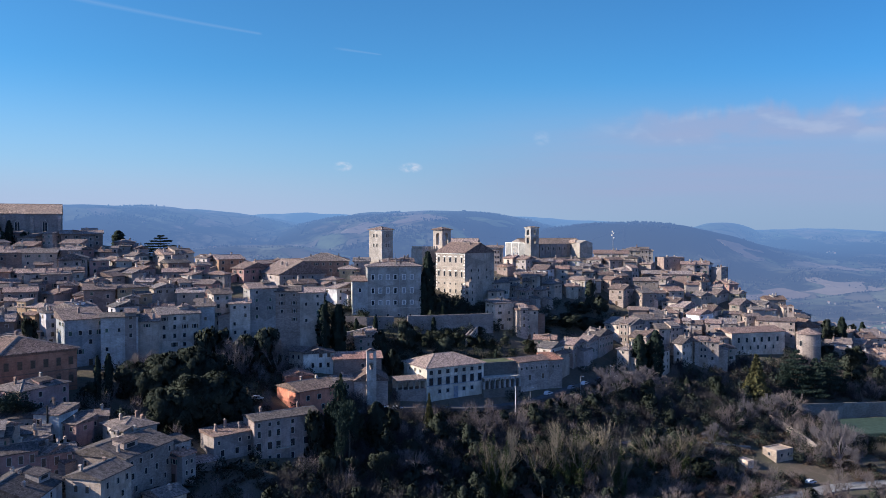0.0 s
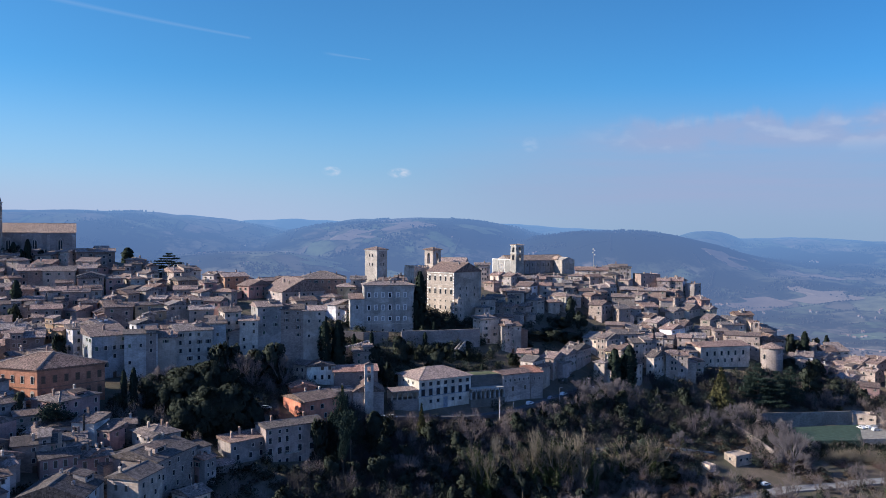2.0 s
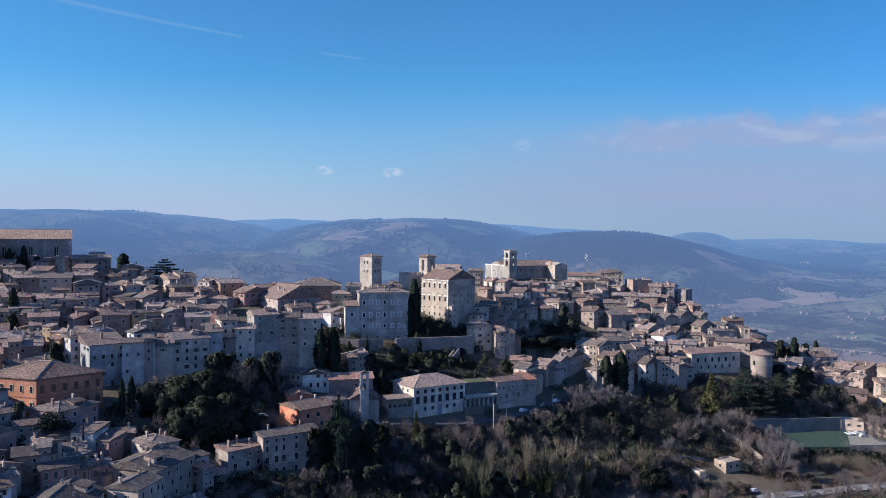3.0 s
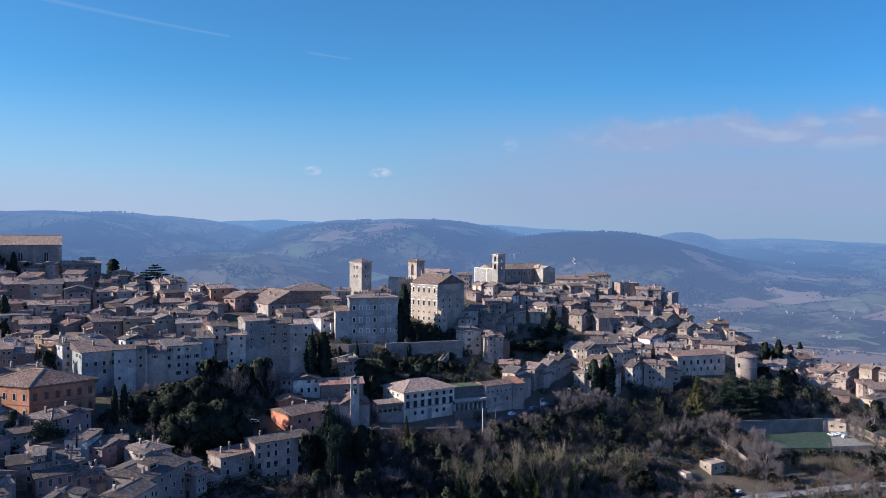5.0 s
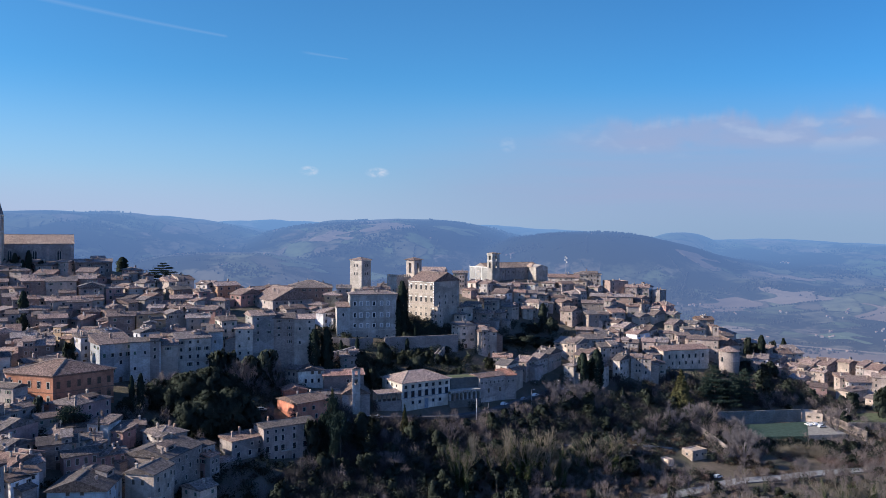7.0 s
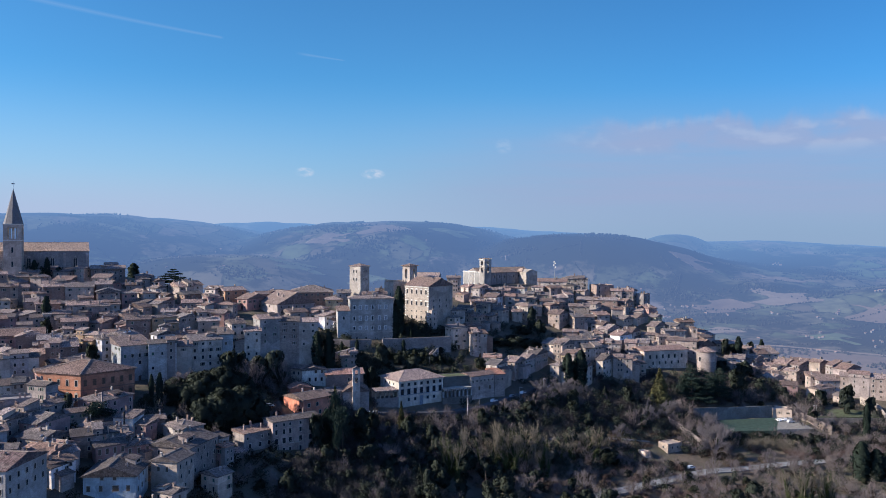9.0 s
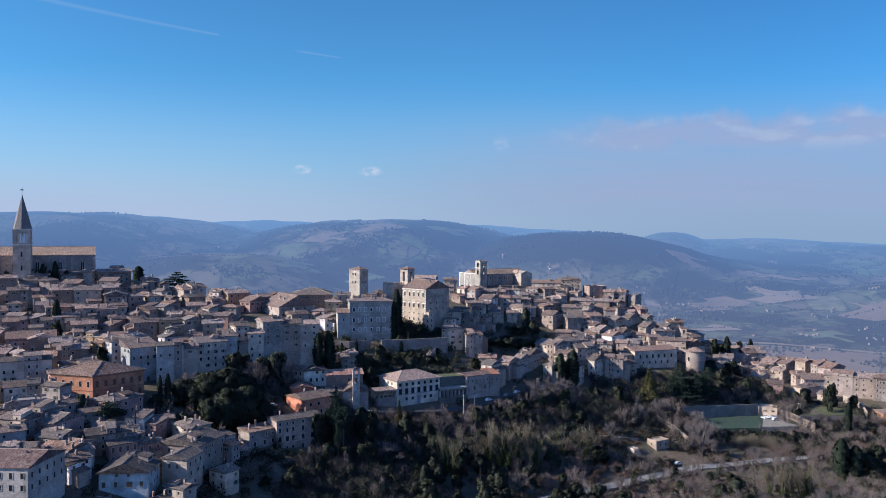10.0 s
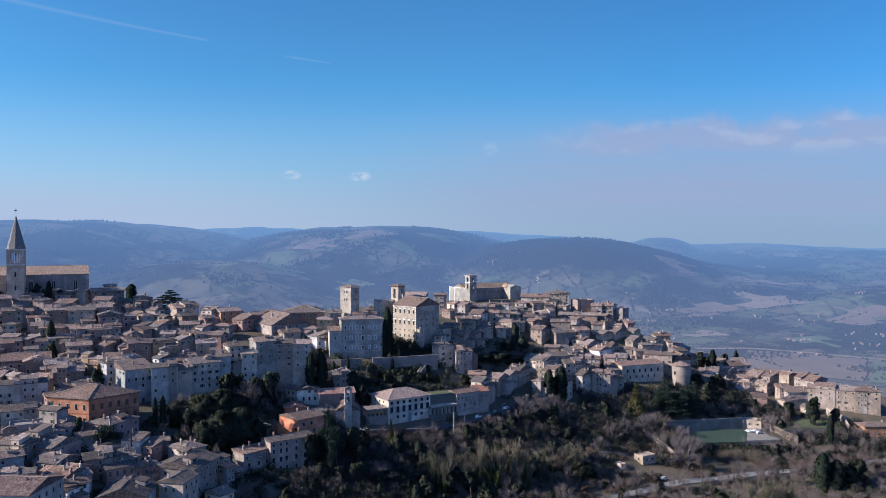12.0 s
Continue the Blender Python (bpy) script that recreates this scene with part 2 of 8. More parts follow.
TWIG = plain("bare_twigs", (0.145, 0.118, 0.112), 0.95, scale=2)
TWIG_PALE = plain("pale_twigs", (0.15, 0.126, 0.096), 0.95, scale=2)
TWIG_RUSSET = plain("russet_twigs", (0.125, 0.085, 0.077), 0.95, scale=2)
# Twigs darkened in colour to stand for shade the sun leaves out here.
TWIG_SHADED = plain("shade_dark_twigs", (0.045, 0.04, 0.041), 0.95, scale=2)
TWIG_GREY = plain("silver_twigs", (0.125, 0.11, 0.116), 0.95, scale=2)
ASPHALT = plain("asphalt", (0.075, 0.075, 0.078), 0.9, scale=0.6)
ASPHALT_PALE = plain("worn_asphalt", (0.19, 0.187, 0.185), 0.9, scale=0.4)
GRAVEL = plain("gravel", (0.20, 0.185, 0.165), 0.95, scale=0.8)
GRASS = plain("rough_grass", (0.075, 0.085, 0.045), 0.95, 0.0, 0.4, 0.35)
CABLE = plain("cable_rubber", (0.10, 0.10, 0.10), 0.8)
# Turf green set darker, so that its colour carries the trees' shade.
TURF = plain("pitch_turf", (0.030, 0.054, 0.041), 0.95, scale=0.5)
RUBBER = plain("tyre", (0.02, 0.02, 0.02), 0.9)


def leaf_material(name, colour, other):
    m, n, bsdf = material(name, 0.75)
    geo = n.add("ShaderNodeNewGeometry")
    rnd = n.add("ShaderNodeObjectInfo").outputs["Random"]
    f = n.math("ADD", n.math("MULTIPLY", geo.outputs["Random Per Island"], 0.4), n.math("MULTIPLY", rnd, 0.5))
    clump = n.noise(geo.outputs["Position"], 0.5, 3)
    c = n.mix(f, shade(colour, 0.6), other)
    c = n.mix(n.span(clump, 0.35, 0.7), c, shade(colour, 0.7))
    n.link(c, bsdf.inputs["Base Color"])
    bsdf.inputs["Specular IOR Level"].default_value = 0.02
    return m


LEAF = {
    "cypress": leaf_material("cypress_foliage", (0.028, 0.039, 0.031), (0.04, 0.053, 0.039)),
    "oak": leaf_material("evergreen_foliage", (0.046, 0.055, 0.043), (0.063, 0.072, 0.055)),
    "cedar": leaf_material("cedar_needles", (0.024, 0.038, 0.032), (0.038, 0.054, 0.042)),
    "golden": leaf_material("golden_needles", (0.075, 0.073, 0.035), (0.125, 0.115, 0.052)),
    "ivy": leaf_material("ivy", (0.05, 0.062, 0.028), (0.085, 0.1, 0.042)),
    "shrub": leaf_material("shrub_foliage", (0.036, 0.042, 0.029), (0.055, 0.058, 0.038)),
    "scrub": leaf_material("scrub", (0.07, 0.057, 0.046), (0.115, 0.09, 0.07)),
    "dry": leaf_material("dry_leaves", (0.10, 0.07, 0.055), (0.15, 0.105, 0.08)),
}

# ---------------------------------------------------------------- ground
HILL = [
    [34, 19, 27, -13, 10, -1, -17, 19, 5],
    [19, -7, 13, 10, -7, 6, 16, 2, -2],
    [-1, 37, 5, 11, 7, -9, -6, 1, -3],
    [52, -18, 37, 3, 15, 14, 2, 3, 20],
    [17, 60, 3, 35, 29, -7, 26, -3, 14],
    [-36, 31, 1, -2, 12, 27, 20, 3, 9],
    [-3, 13, 28, 35, 24, 30, 20, 9, 19],
    [0, 1, 6, 10, 5, 0, -7, -7, 1],
]
HILL_X, HILL_Y, HILL_S = [-280 + 75 * i for i in range(9)], [130 + 72 * i for i in range(8)], 62.0


def ground(x, y):
    """Height of the hill: broad rise out of the valley, with smooth swells laid on it."""
    r = math.hypot(x * 0.9, y - 300)
    z = -190 + 190 * math.exp(-((r / 720) ** 3))
    if r < 700:
        gx = [math.exp(-((x - c) ** 2) / (2 * HILL_S ** 2)) for c in HILL_X]
        gy = [math.exp(-((y - c) ** 2) / (2 * HILL_S ** 2)) for c in HILL_Y]
        z += sum(b * sum(h * a for h, a in zip(row, gx)) for row, b in zip(HILL, gy))
    u, v = (x - 192) * 0.985 + (y - 333) * 0.17, (y - 333) * 0.985 - (x - 192) * 0.17
    if abs(u) < 36 and abs(v) < 20:                # the sports ground is cut level into the slope
        z = min(z, 15.2)
    return z


def mesh_object(name, verts, faces, mats, parent=None, smooth=False):
    me = bpy.data.meshes.new(name)
    me.from_pydata(verts, [], faces)
    for m in mats if isinstance(mats, (list, tuple)) else [mats]:
        me.materials.append(m)
    if smooth:
        me.shade_smooth()
    ob = new(name, me)
    ob.parent = parent
    return ob


def ground_material():
    m, n, bsdf = material("hillside", 0.95)
    pos = n.add("ShaderNodeNewGeometry").outputs["Position"]
    a, b, c = n.noise(pos, 0.035, 5, 0.6), n.noise(pos, 0.2, 5, 0.65), n.noise(pos, 2.2, 4, 0.7)
    col = n.mix(n.span(a, 0.35, 0.65), (0.105, 0.082, 0.062), (0.085, 0.08, 0.052))
    col = n.mix(n.span(b, 0.45, 0.7), col, (0.15, 0.112, 0.086))
    col = n.mix(n.math("MULTIPLY", n.span(c, 0.4, 0.7), 0.6), col, (0.052, 0.044, 0.034))
    n.link(col, bsdf.inputs["Base Color"])
    bump(n, bsdf, n.math("ADD", b, c), 0.5, 0.8)
    return m


def steps(a, b, fine_a, fine_b, fine, coarse):
    out, v = [], a
    while v < b:
        out.append(v)
        v += fine if fine_a <= v < fine_b else coarse
    return out + [b]


gxs, gys = steps(-1500, 1500, -300, 340, 5.0, 40.0), steps(-900, 1700, 100, 600, 5.0, 40.0)
gv = [(x, y, ground(x, y) + 0.9 * noise.noise((x * 0.05, y * 0.05, 0.0))) for y in gys for x in gxs]
nx = len(gxs)
gf = [(j * nx + i, j * nx + i + 1, (j + 1) * nx + i + 1, (j + 1) * nx + i) for j in range(len(gys) - 1) for i in range(nx - 1)]
tagged(mesh_object("ground", gv, gf, ground_material(), smooth=True), "steep hillside of dark earth, dry grass and leaf litter", "ground", kind="structure")


# Valley and hills beyond, from 1.4 km out to the skyline.
RANGES = [  # azimuth, distance, crest, half-width in radians, half-depth in metres
    (-0.42, 4300, 205, 0.26, 750), (-0.03, 3950, 178, 0.19, 700), (0.225, 3550, 122, 0.16, 520), (0.10, 4650, 150, 0.20, 400),
    (0.336, 4300, 119, 0.05, 330), (0.43, 4500, 84, 0.12, 420), (-0.18, 4700, 178, 0.16, 300), (0.55, 4500, 66, 0.22, 500), (-0.22, 3300, 20, 0.14, 500), (0.42, 3300, -52, 0.07, 260), (0.60, 3100, -60, 0.07, 240),
    (0.95, 4300, 90, 0.25, 600), (-0.95, 4300, 210, 0.3, 700), (1.7, 4400, 120, 0.5, 700), (-1.8, 4400, 150, 0.5, 700), (3.0, 4400, 120, 0.8, 700), (-2.7, 4400, 120, 0.5, 700),
]


def valley(a, r):
    s = min(max((r - 1900) / 2800, 0.0), 1.0)
    z = -190 + 225 * s * s * (3 - 2 * s)
    x, y = r * math.sin(a), r * math.cos(a)
    base = z
    for ra, rr, top, wa, wr in RANGES:
        g = math.exp(-((((a - ra) / wa) ** 2 + ((r - rr) / wr) ** 2) ** 1.4))
        z = max(z, base + (top - base) * g) + 0.12 * (top - base) * g * (1 - g)
    k = min(max((r - 1500) / 900, 0.0), 1.0)
    z += k * (15 * noise.fractal((x * 0.0016, y * 0.0016, 3.0), 0.9, 2.1, 5) + 6 * noise.noise((x * 0.006, y * 0.006, 7.0)))
    return z


def paint_haze(n, m, bsdf, pos):
    """Mix bluish emission into a far surface by distance, as painted-in haze."""
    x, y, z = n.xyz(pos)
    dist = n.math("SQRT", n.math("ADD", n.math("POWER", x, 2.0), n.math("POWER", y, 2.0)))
    haze_share = n.span(dist, 1200, 4600, 0.42, 0.89, False)
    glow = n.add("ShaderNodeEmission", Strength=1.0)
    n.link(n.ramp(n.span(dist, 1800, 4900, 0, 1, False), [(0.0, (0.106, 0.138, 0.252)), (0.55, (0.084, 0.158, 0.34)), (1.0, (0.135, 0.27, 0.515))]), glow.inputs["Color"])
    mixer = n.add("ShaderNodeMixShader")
    n.put(mixer.inputs[0], haze_share)
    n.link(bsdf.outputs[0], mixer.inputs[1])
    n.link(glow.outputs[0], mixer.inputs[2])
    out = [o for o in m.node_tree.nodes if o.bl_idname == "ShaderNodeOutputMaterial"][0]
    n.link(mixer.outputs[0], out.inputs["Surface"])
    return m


def backdrop_material():
    """Fields, woods and hedges far off, with distance haze painted in as bluish emission."""
    m, n, bsdf = material("far_country", 0.95)
    pos = n.add("ShaderNodeNewGeometry").outputs["Position"]
    bent = n.add("ShaderNodeVectorMath")
    bent.operation = "ADD"
    warp = n.add("ShaderNodeTexNoise", Scale=0.0016, Detail=2.0)
    n.link(pos, warp.inputs["Vector"])
    big = n.add("ShaderNodeVectorMath")
    big.operation = "SCALE"
    big.inputs["Scale"].default_value = 160.0
    n.link(warp.outputs["Color"], big.inputs[0])
    n.link(pos, bent.inputs[0])
    n.link(big.outputs[0], bent.inputs[1])
    flat2 = n.stretch(bent.outputs[0], 1.0, 0.75, 0.0)
    cell = n.add("ShaderNodeSeparateColor")
    n.link(n.voronoi(flat2, 0.0085), cell.inputs[0])
    edge = n.voronoi(flat2, 0.0085, "Distance", "DISTANCE_TO_EDGE")
    fields = n.ramp(cell.outputs[0], [(0.0, (0.16, 0.13, 0.095)), (0.25, (0.10, 0.14, 0.07)), (0.5, (0.20, 0.18, 0.12)), (0.68, (0.27, 0.21, 0.165)), (0.85, (0.13, 0.19, 0.085)), (1.0, (0.29, 0.235, 0.19))])
    rough_f = n.noise(pos, 0.012, 5, 0.65)
    fields = n.mix(n.span(rough_f, 0.35, 0.75), fields, (0.06, 0.065, 0.045))
    woods = n.noise(pos, 0.0022, 7, 0.62)
    specks = n.noise(pos, 0.03, 3, 0.7)
    wood = n.span(n.math("ADD", woods, n.math("MULTIPLY", specks, 0.12)), 0.53, 0.60)
    hedge = n.math("MULTIPLY", n.span(edge, 0.02, 0.05, 1.0, 0.0), n.span(specks, 0.40, 0.55))
    wood = n.math("MAXIMUM", wood, hedge)
    hx, hy, hz = n.xyz(pos)
    off = n.math("ADD", n.math("POWER", n.math("DIVIDE", n.math("SUBTRACT", hx, 790.0), 560.0), 2.0), n.math("POWER", n.math("DIVIDE", n.math("SUBTRACT", hy, 3420.0), 470.0), 2.0))
    wood = n.math("MAXIMUM", wood, n.span(n.math("ADD", off, specks), 1.3, 1.7, 1.0, 0.0))   # the thickly wooded hill
    land = n.mix(wood, fields, (0.022, 0.030, 0.022))
    n.link(land, bsdf.inputs["Base Color"])
    return paint_haze(n, m, bsdf, pos)


azs = [-math.pi + 0.06 * i for i in range(37)] + [-0.92 + 0.006 * i for i in range(307)] + [0.93 + 0.06 * i for i in range(37)] + [math.pi]
rads = [1250 + 25 * i for i in range(36)] + [2150 + 22 * i for i in range(122)]
bv = [(r * math.sin(a), r * math.cos(a), valley(a, r)) for r in rads for a in azs]
na = len(azs)
bf = [(j * na + i, (j + 1) * na + i, (j + 1) * na + i + 1, j * na + i + 1) for j in range(len(rads) - 1) for i in range(na - 1)]
bf = [f[::-1] for f in bf]
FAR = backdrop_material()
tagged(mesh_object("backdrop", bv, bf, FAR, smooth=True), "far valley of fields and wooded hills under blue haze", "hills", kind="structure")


def far_material(name, colour, vary=0.35, scale=0.02):
    m, n, bsdf = material(name, 0.95)
    pos = n.add("ShaderNodeNewGeometry").outputs["Position"]
    rnd = n.add("ShaderNodeNewGeometry").outputs["Random Per Island"]
    f = n.math("ADD", n.math("MULTIPLY", n.noise(pos, scale, 4), 0.6), n.math("MULTIPLY", rnd, 0.4))
    n.link(n.mix(n.span(f, 0.25, 0.75), shade(colour, 1 - vary), shade(colour, 1 + vary)), bsdf.inputs["Base Color"])
    return paint_haze(n, m, bsdf, pos)


def far_field(a0, a1, r0, r1, mat, label, wave=1.0):
    """A field laid 1.5 m over the far country, following it."""
    v, f, na2, nr2 = [], [], 14, 10
    for j in range(nr2 + 1):
        for i in range(na2 + 1):
            a = a0 + (a1 - a0) * i / na2 + wave * 0.012 * math.sin(j * 0.7 + a0 * 40)
            r = r0 + (r1 - r0) * j / nr2 + wave * 18 * math.sin(i * 0.5 + a0 * 60)
            v.append((r * math.sin(a), r * math.cos(a), valley(a, r) + 1.5 + 0.4 * (j % 2)))
    for j in range(nr2):
        for i in range(na2):
            o = j * (na2 + 1) + i
            f.append((o, o + 1, o + na2 + 2, o + na2 + 1))
    tagged(mesh_object("field", v, f, mat, smooth=True), label, "field", kind="structure")


EARTH, STUBBLE, WINTER_CORN = far_material("ploughed_earth", (0.215, 0.165, 0.125), 0.15), far_material("stubble", (0.28, 0.225, 0.17), 0.15), far_material("winter_corn", (0.13, 0.17, 0.10), 0.2)
far_field(0.452, 0.583, 1860, 2165, EARTH, "wide flat ploughed brown field in the valley", 0.15)
far_field(0.36, 0.66, 2188, 2212, STUBBLE, "straight pale embankment across the valley", 0.1)
far_field(0.59, 0.70, 1860, 2165, WINTER_CORN, "flat green winter field in the valley", 0.15)
for k, (fa, fr, fw, fd) in enumerate(((0.40, 2750, 0.05, 190), (0.47, 2900, 0.06, 150), (0.52, 2350, 0.045, 120), (0.40, 2380, 0.035, 110), (0.57, 2700, 0.05, 160), (-0.03, 3500, 0.05, 160), (-0.10, 3420, 0.035, 120), (0.06, 3560, 0.04, 110), (-0.14, 3050, 0.05, 140), (-0.05, 3000, 0.03, 90), (0.36, 3250, 0.03, 140), (0.46, 3300, 0.04, 120))):
    far_field(fa - fw / 2, fa + fw / 2, fr, fr + fd, (EARTH, STUBBLE, WINTER_CORN)[(0, 1, 2, 1, 0, 1, 1, 2, 2, 2, 0, 1)[k]], ("rolling ploughed brown field far off", "pale stubble field on a far slope", "green winter field on a far slope")[(0, 1, 2, 1, 0, 1, 1, 2, 2, 2, 0, 1)[k]])


def far_scatter():
    """Hedgerow trees, copses and farmsteads of the far country, too small to tell apart."""
    fr = random.Random(21)
    tv, tf, hv, hf, rv, rf = [], [], [], [], [], []

    def clump(x, y, s):
        r = math.hypot(x, y)
        z = valley(math.atan2(x, y), r)
        o = len(tv)
        tv.append((x, y, z + s * fr.uniform(0.9, 1.3)))
        for i in range(6):
            q = s * fr.uniform(0.4, 0.65)
            tv.append((x + q * math.cos(i * 1.047), y + q * math.sin(i * 1.047), z + s * fr.uniform(0.3, 0.7)))
        for i in range(6):
            tv.append((x + 0.45 * s * math.cos(i * 1.047), y + 0.45 * s * math.sin(i * 1.047), z - 1))
        for i in range(6):
            j = (i + 1) % 6
            tf.append((o, o + 1 + i, o + 1 + j))
            tf.append((o + 1 + i, o + 7 + i, o + 7 + j, o + 1 + j))

    for k in range(300):                                 # hedgerows
        a, r = fr.uniform(-0.55, 0.75), fr.uniform(1850, 3900)
        x, y, b, n = r * math.sin(a), r * math.cos(a), fr.choice((0.2, 0.3, 1.4, 1.7, 2.9)) + fr.gauss(0, 0.2), fr.randrange(6, 26)
        for i in range(n):
            clump(x + i * 9 * math.cos(b) + fr.gauss(0, 2), y + i * 9 * math.sin(b) + fr.gauss(0, 2), fr.uniform(3, 6.5))
    for k in range(110):                                 # copses
        a, r = fr.uniform(-0.55, 0.75), fr.uniform(1900, 4200)
        x, y, s = r * math.sin(a), r * math.cos(a), fr.uniform(18, 70)
        for i in range(int(s * 1.3)):
            clump(x + fr.gauss(0, s), y + fr.gauss(0, s * 0.5), fr.uniform(4.5, 8.5))
    tagged(mesh_object("far_woods", tv, tf, far_material("far_trees", (0.042, 0.046, 0.038), 0.4)), "dark hedgerows and copses across the far valley", "trees", kind="stuff")
    for k in range(62):                                  # farms and hamlets
        a, r = fr.uniform(-0.5, 0.7), fr.uniform(2050, 3900)
        if k % 3 == 0:
            a, r = fr.uniform(0.3, 0.62), fr.uniform(2150, 2900)
        for i in range(fr.choice((1, 2, 3, 6))):
            x, y = r * math.sin(a) + fr.gauss(0, 15), r * math.cos(a) + fr.gauss(0, 15)
            z = valley(math.atan2(x, y), math.hypot(x, y))
            w2, d2, h, t = fr.uniform(2.2, 4.4), fr.uniform(2.0, 3.2), fr.uniform(2.8, 4.8), fr.uniform(0, 3.14)
            c, s = math.cos(t), math.sin(t)
            o, p = len(hv), len(rv)
            for zz in (z - 2, z + h):
                for u, v in ((-1, -1), (1, -1), (1, 1), (-1, 1)):
                    hv.append((x + u * w2 * c - v * d2 * s, y + u * w2 * s + v * d2 * c, zz))
            hf += [(o, o + 1, o + 5, o + 4), (o + 1, o + 2, o + 6, o + 5), (o + 2, o + 3, o + 7, o + 6), (o + 3, o, o + 4, o + 7)]
            for u, v in ((-1, -1), (1, -1), (1, 1), (-1, 1)):
                rv.append((x + u * 1.1 * w2 * c - v * 1.1 * d2 * s, y + u * 1.1 * w2 * s + v * 1.1 * d2 * c, z + h))
            for u in (-1, 1):
                rv.append((x + u * w2 * c, y + u * w2 * s, z + h + 2.2))
            rf += [(p, p + 1, p + 5, p + 4), (p + 2, p + 3, p + 4, p + 5), (p + 1, p + 2, p + 5), (p + 3, p, p + 4)]
    tagged(mesh_object("far_farms", hv, hf, far_material("far_walls", (0.21, 0.195, 0.18), 0.35)), "pale walls of scattered farms in the far valley", "houses", kind="stuff")
    tagged(mesh_object("far_roofs", rv, rf, far_material("far_tiles", (0.34, 0.22, 0.16), 0.15)), "tiled roofs of scattered farms in the far valley", "roofs", kind="stuff")


far_scatter()

# ---------------------------------------------------------------- building kit
rng = random.Random(11)
SEEN = []   # houses that must stay in view: x, y, eaves, radius
FOOT = []   # footprints taken by buildings: x, y, radius


def box(bm, x0, x1, y0, y1, z0, z1, slot=0):
    v = [bm.verts.new((x, y, z)) for z in (z0, z1) for x, y in ((x0, y0), (x1, y0), (x1, y1), (x0, y1))]
    for q in ((3, 2, 1, 0), (4, 5, 6, 7), (0, 1, 5, 4), (1, 2, 6, 5), (2, 3, 7, 6), (3, 0, 4, 7)):
        bm.faces.new([v[i] for i in q]).material_index = slot


def prism(bm, pts, y0, y1, slot=0):
    """A convex outline in x and z, drawn out from y0 to y1."""
    a, b = [bm.verts.new((x, y0, z)) for x, z in pts], [bm.verts.new((x, y1, z)) for x, z in pts]
    n = len(pts)
    bm.faces.new(a).material_index = slot
    bm.faces.new(b[::-1]).material_index = slot
    for i in range(n):
        bm.faces.new((a[i], b[i], b[(i + 1) % n], a[(i + 1) % n])).material_index = slot


def drum(bm, x, y, r0, r1, z0, z1, n=24, slot=0):
    a = [bm.verts.new((x + r0 * math.cos(2 * math.pi * i / n), y + r0 * math.sin(2 * math.pi * i / n), z0)) for i in range(n)]
    if r1 > 0.01:
        b = [bm.verts.new((x + r1 * math.cos(2 * math.pi * i / n), y + r1 * math.sin(2 * math.pi * i / n), z1)) for i in range(n)]
        for i in range(n):
            bm.faces.new((a[i], a[(i + 1) % n], b[(i + 1) % n], b[i])).material_index = slot
        bm.faces.new(b).material_index = slot
    else:
        t = bm.verts.new((x, y, z1))
        for i in range(n):
            bm.faces.new((a[i], a[(i + 1) % n], t)).material_index = slot
    bm.faces.new(a[::-1]).material_index = slot


def part(name, bm, mats, parent, label=""):
    me = bpy.data.meshes.new(name)
    bmesh.ops.recalc_face_normals(bm, faces=bm.faces[:])
    bm.to_mesh(me)
    bm.free()
    for m in mats if isinstance(mats, (list, tuple)) else [mats]:
        me.materials.append(m)
    ob = new(name, me)
    ob.parent = parent
    return tagged(ob, label)


def thing(name, m, label, category, group=""):
    ob = new(name)
    ob.empty_display_size = 0.5
    ob.matrix_world = m
    return tagged(ob, label, category, group)


def window_mesh(kind, width, height, glazed=False, trim=0.16):
    """One stone surround with its sill, standing proud of the wall; shutter leaves hinged to it, open or shut."""
    bm = bmesh.new()
    a, h, t = width / 2, height, trim
    wing = 0.46 if kind == "open" else 0.0
    xs = [-a - t - wing, -a - t, -a, a, a + t, a + t + wing] if wing else [-a - t, -a, a, a + t]
    zs = [-0.14, 0.0, h, h + t]
    cells = {(i, k) for i in range(len(xs) - 1) for k in range(3)}
    hole = (2, 1) if wing else (1, 1)
    if kind != "shut":
        cells.discard(hole)
    if wing:
        cells -= {(0, 0), (4, 0), (0, 2), (4, 2)}
    v = {}

    def at(i, k, y):
        if (i, k, y) not in v:
            v[i, k, y] = bm.verts.new((xs[i], y, zs[k]))
        return v[i, k, y]

    for i, k in cells:
        slot = 1 if (i, k) == hole or wing and i in (0, 4) else 0
        bm.faces.new((at(i, k, -0.11), at(i + 1, k, -0.11), at(i + 1, k + 1, -0.11), at(i, k + 1, -0.11))).material_index = slot
        for ni, nk, p, q in ((i, k - 1, (i, k), (i + 1, k)), (i, k + 1, (i + 1, k + 1), (i, k + 1)), (i - 1, k, (i, k + 1), (i, k)), (i + 1, k, (i + 1, k), (i + 1, k + 1))):
            if (ni, nk) not in cells:
                bm.faces.new((at(*p, -0.11), at(*p, 0.02), at(*q, 0.02), at(*q, -0.11))).material_index = slot
    if glazed and kind != "shut":
        i, k = hole
        bm.faces.new((at(i, k, 0.02), at(i + 1, k, 0.02), at(i + 1, k + 1, 0.02), at(i, k + 1, 0.02))).material_index = 2
        for vert in bm.verts:
            if vert.co.y > 0 and abs(vert.co.x) <= a + 1e-4 and -1e-4 <= vert.co.z <= h + 1e-4:
                vert.co.y = -0.02
    me = bpy.data.meshes.new("window")
    bm.normal_update()
    bm.to_mesh(me)
    bm.free()
    return me


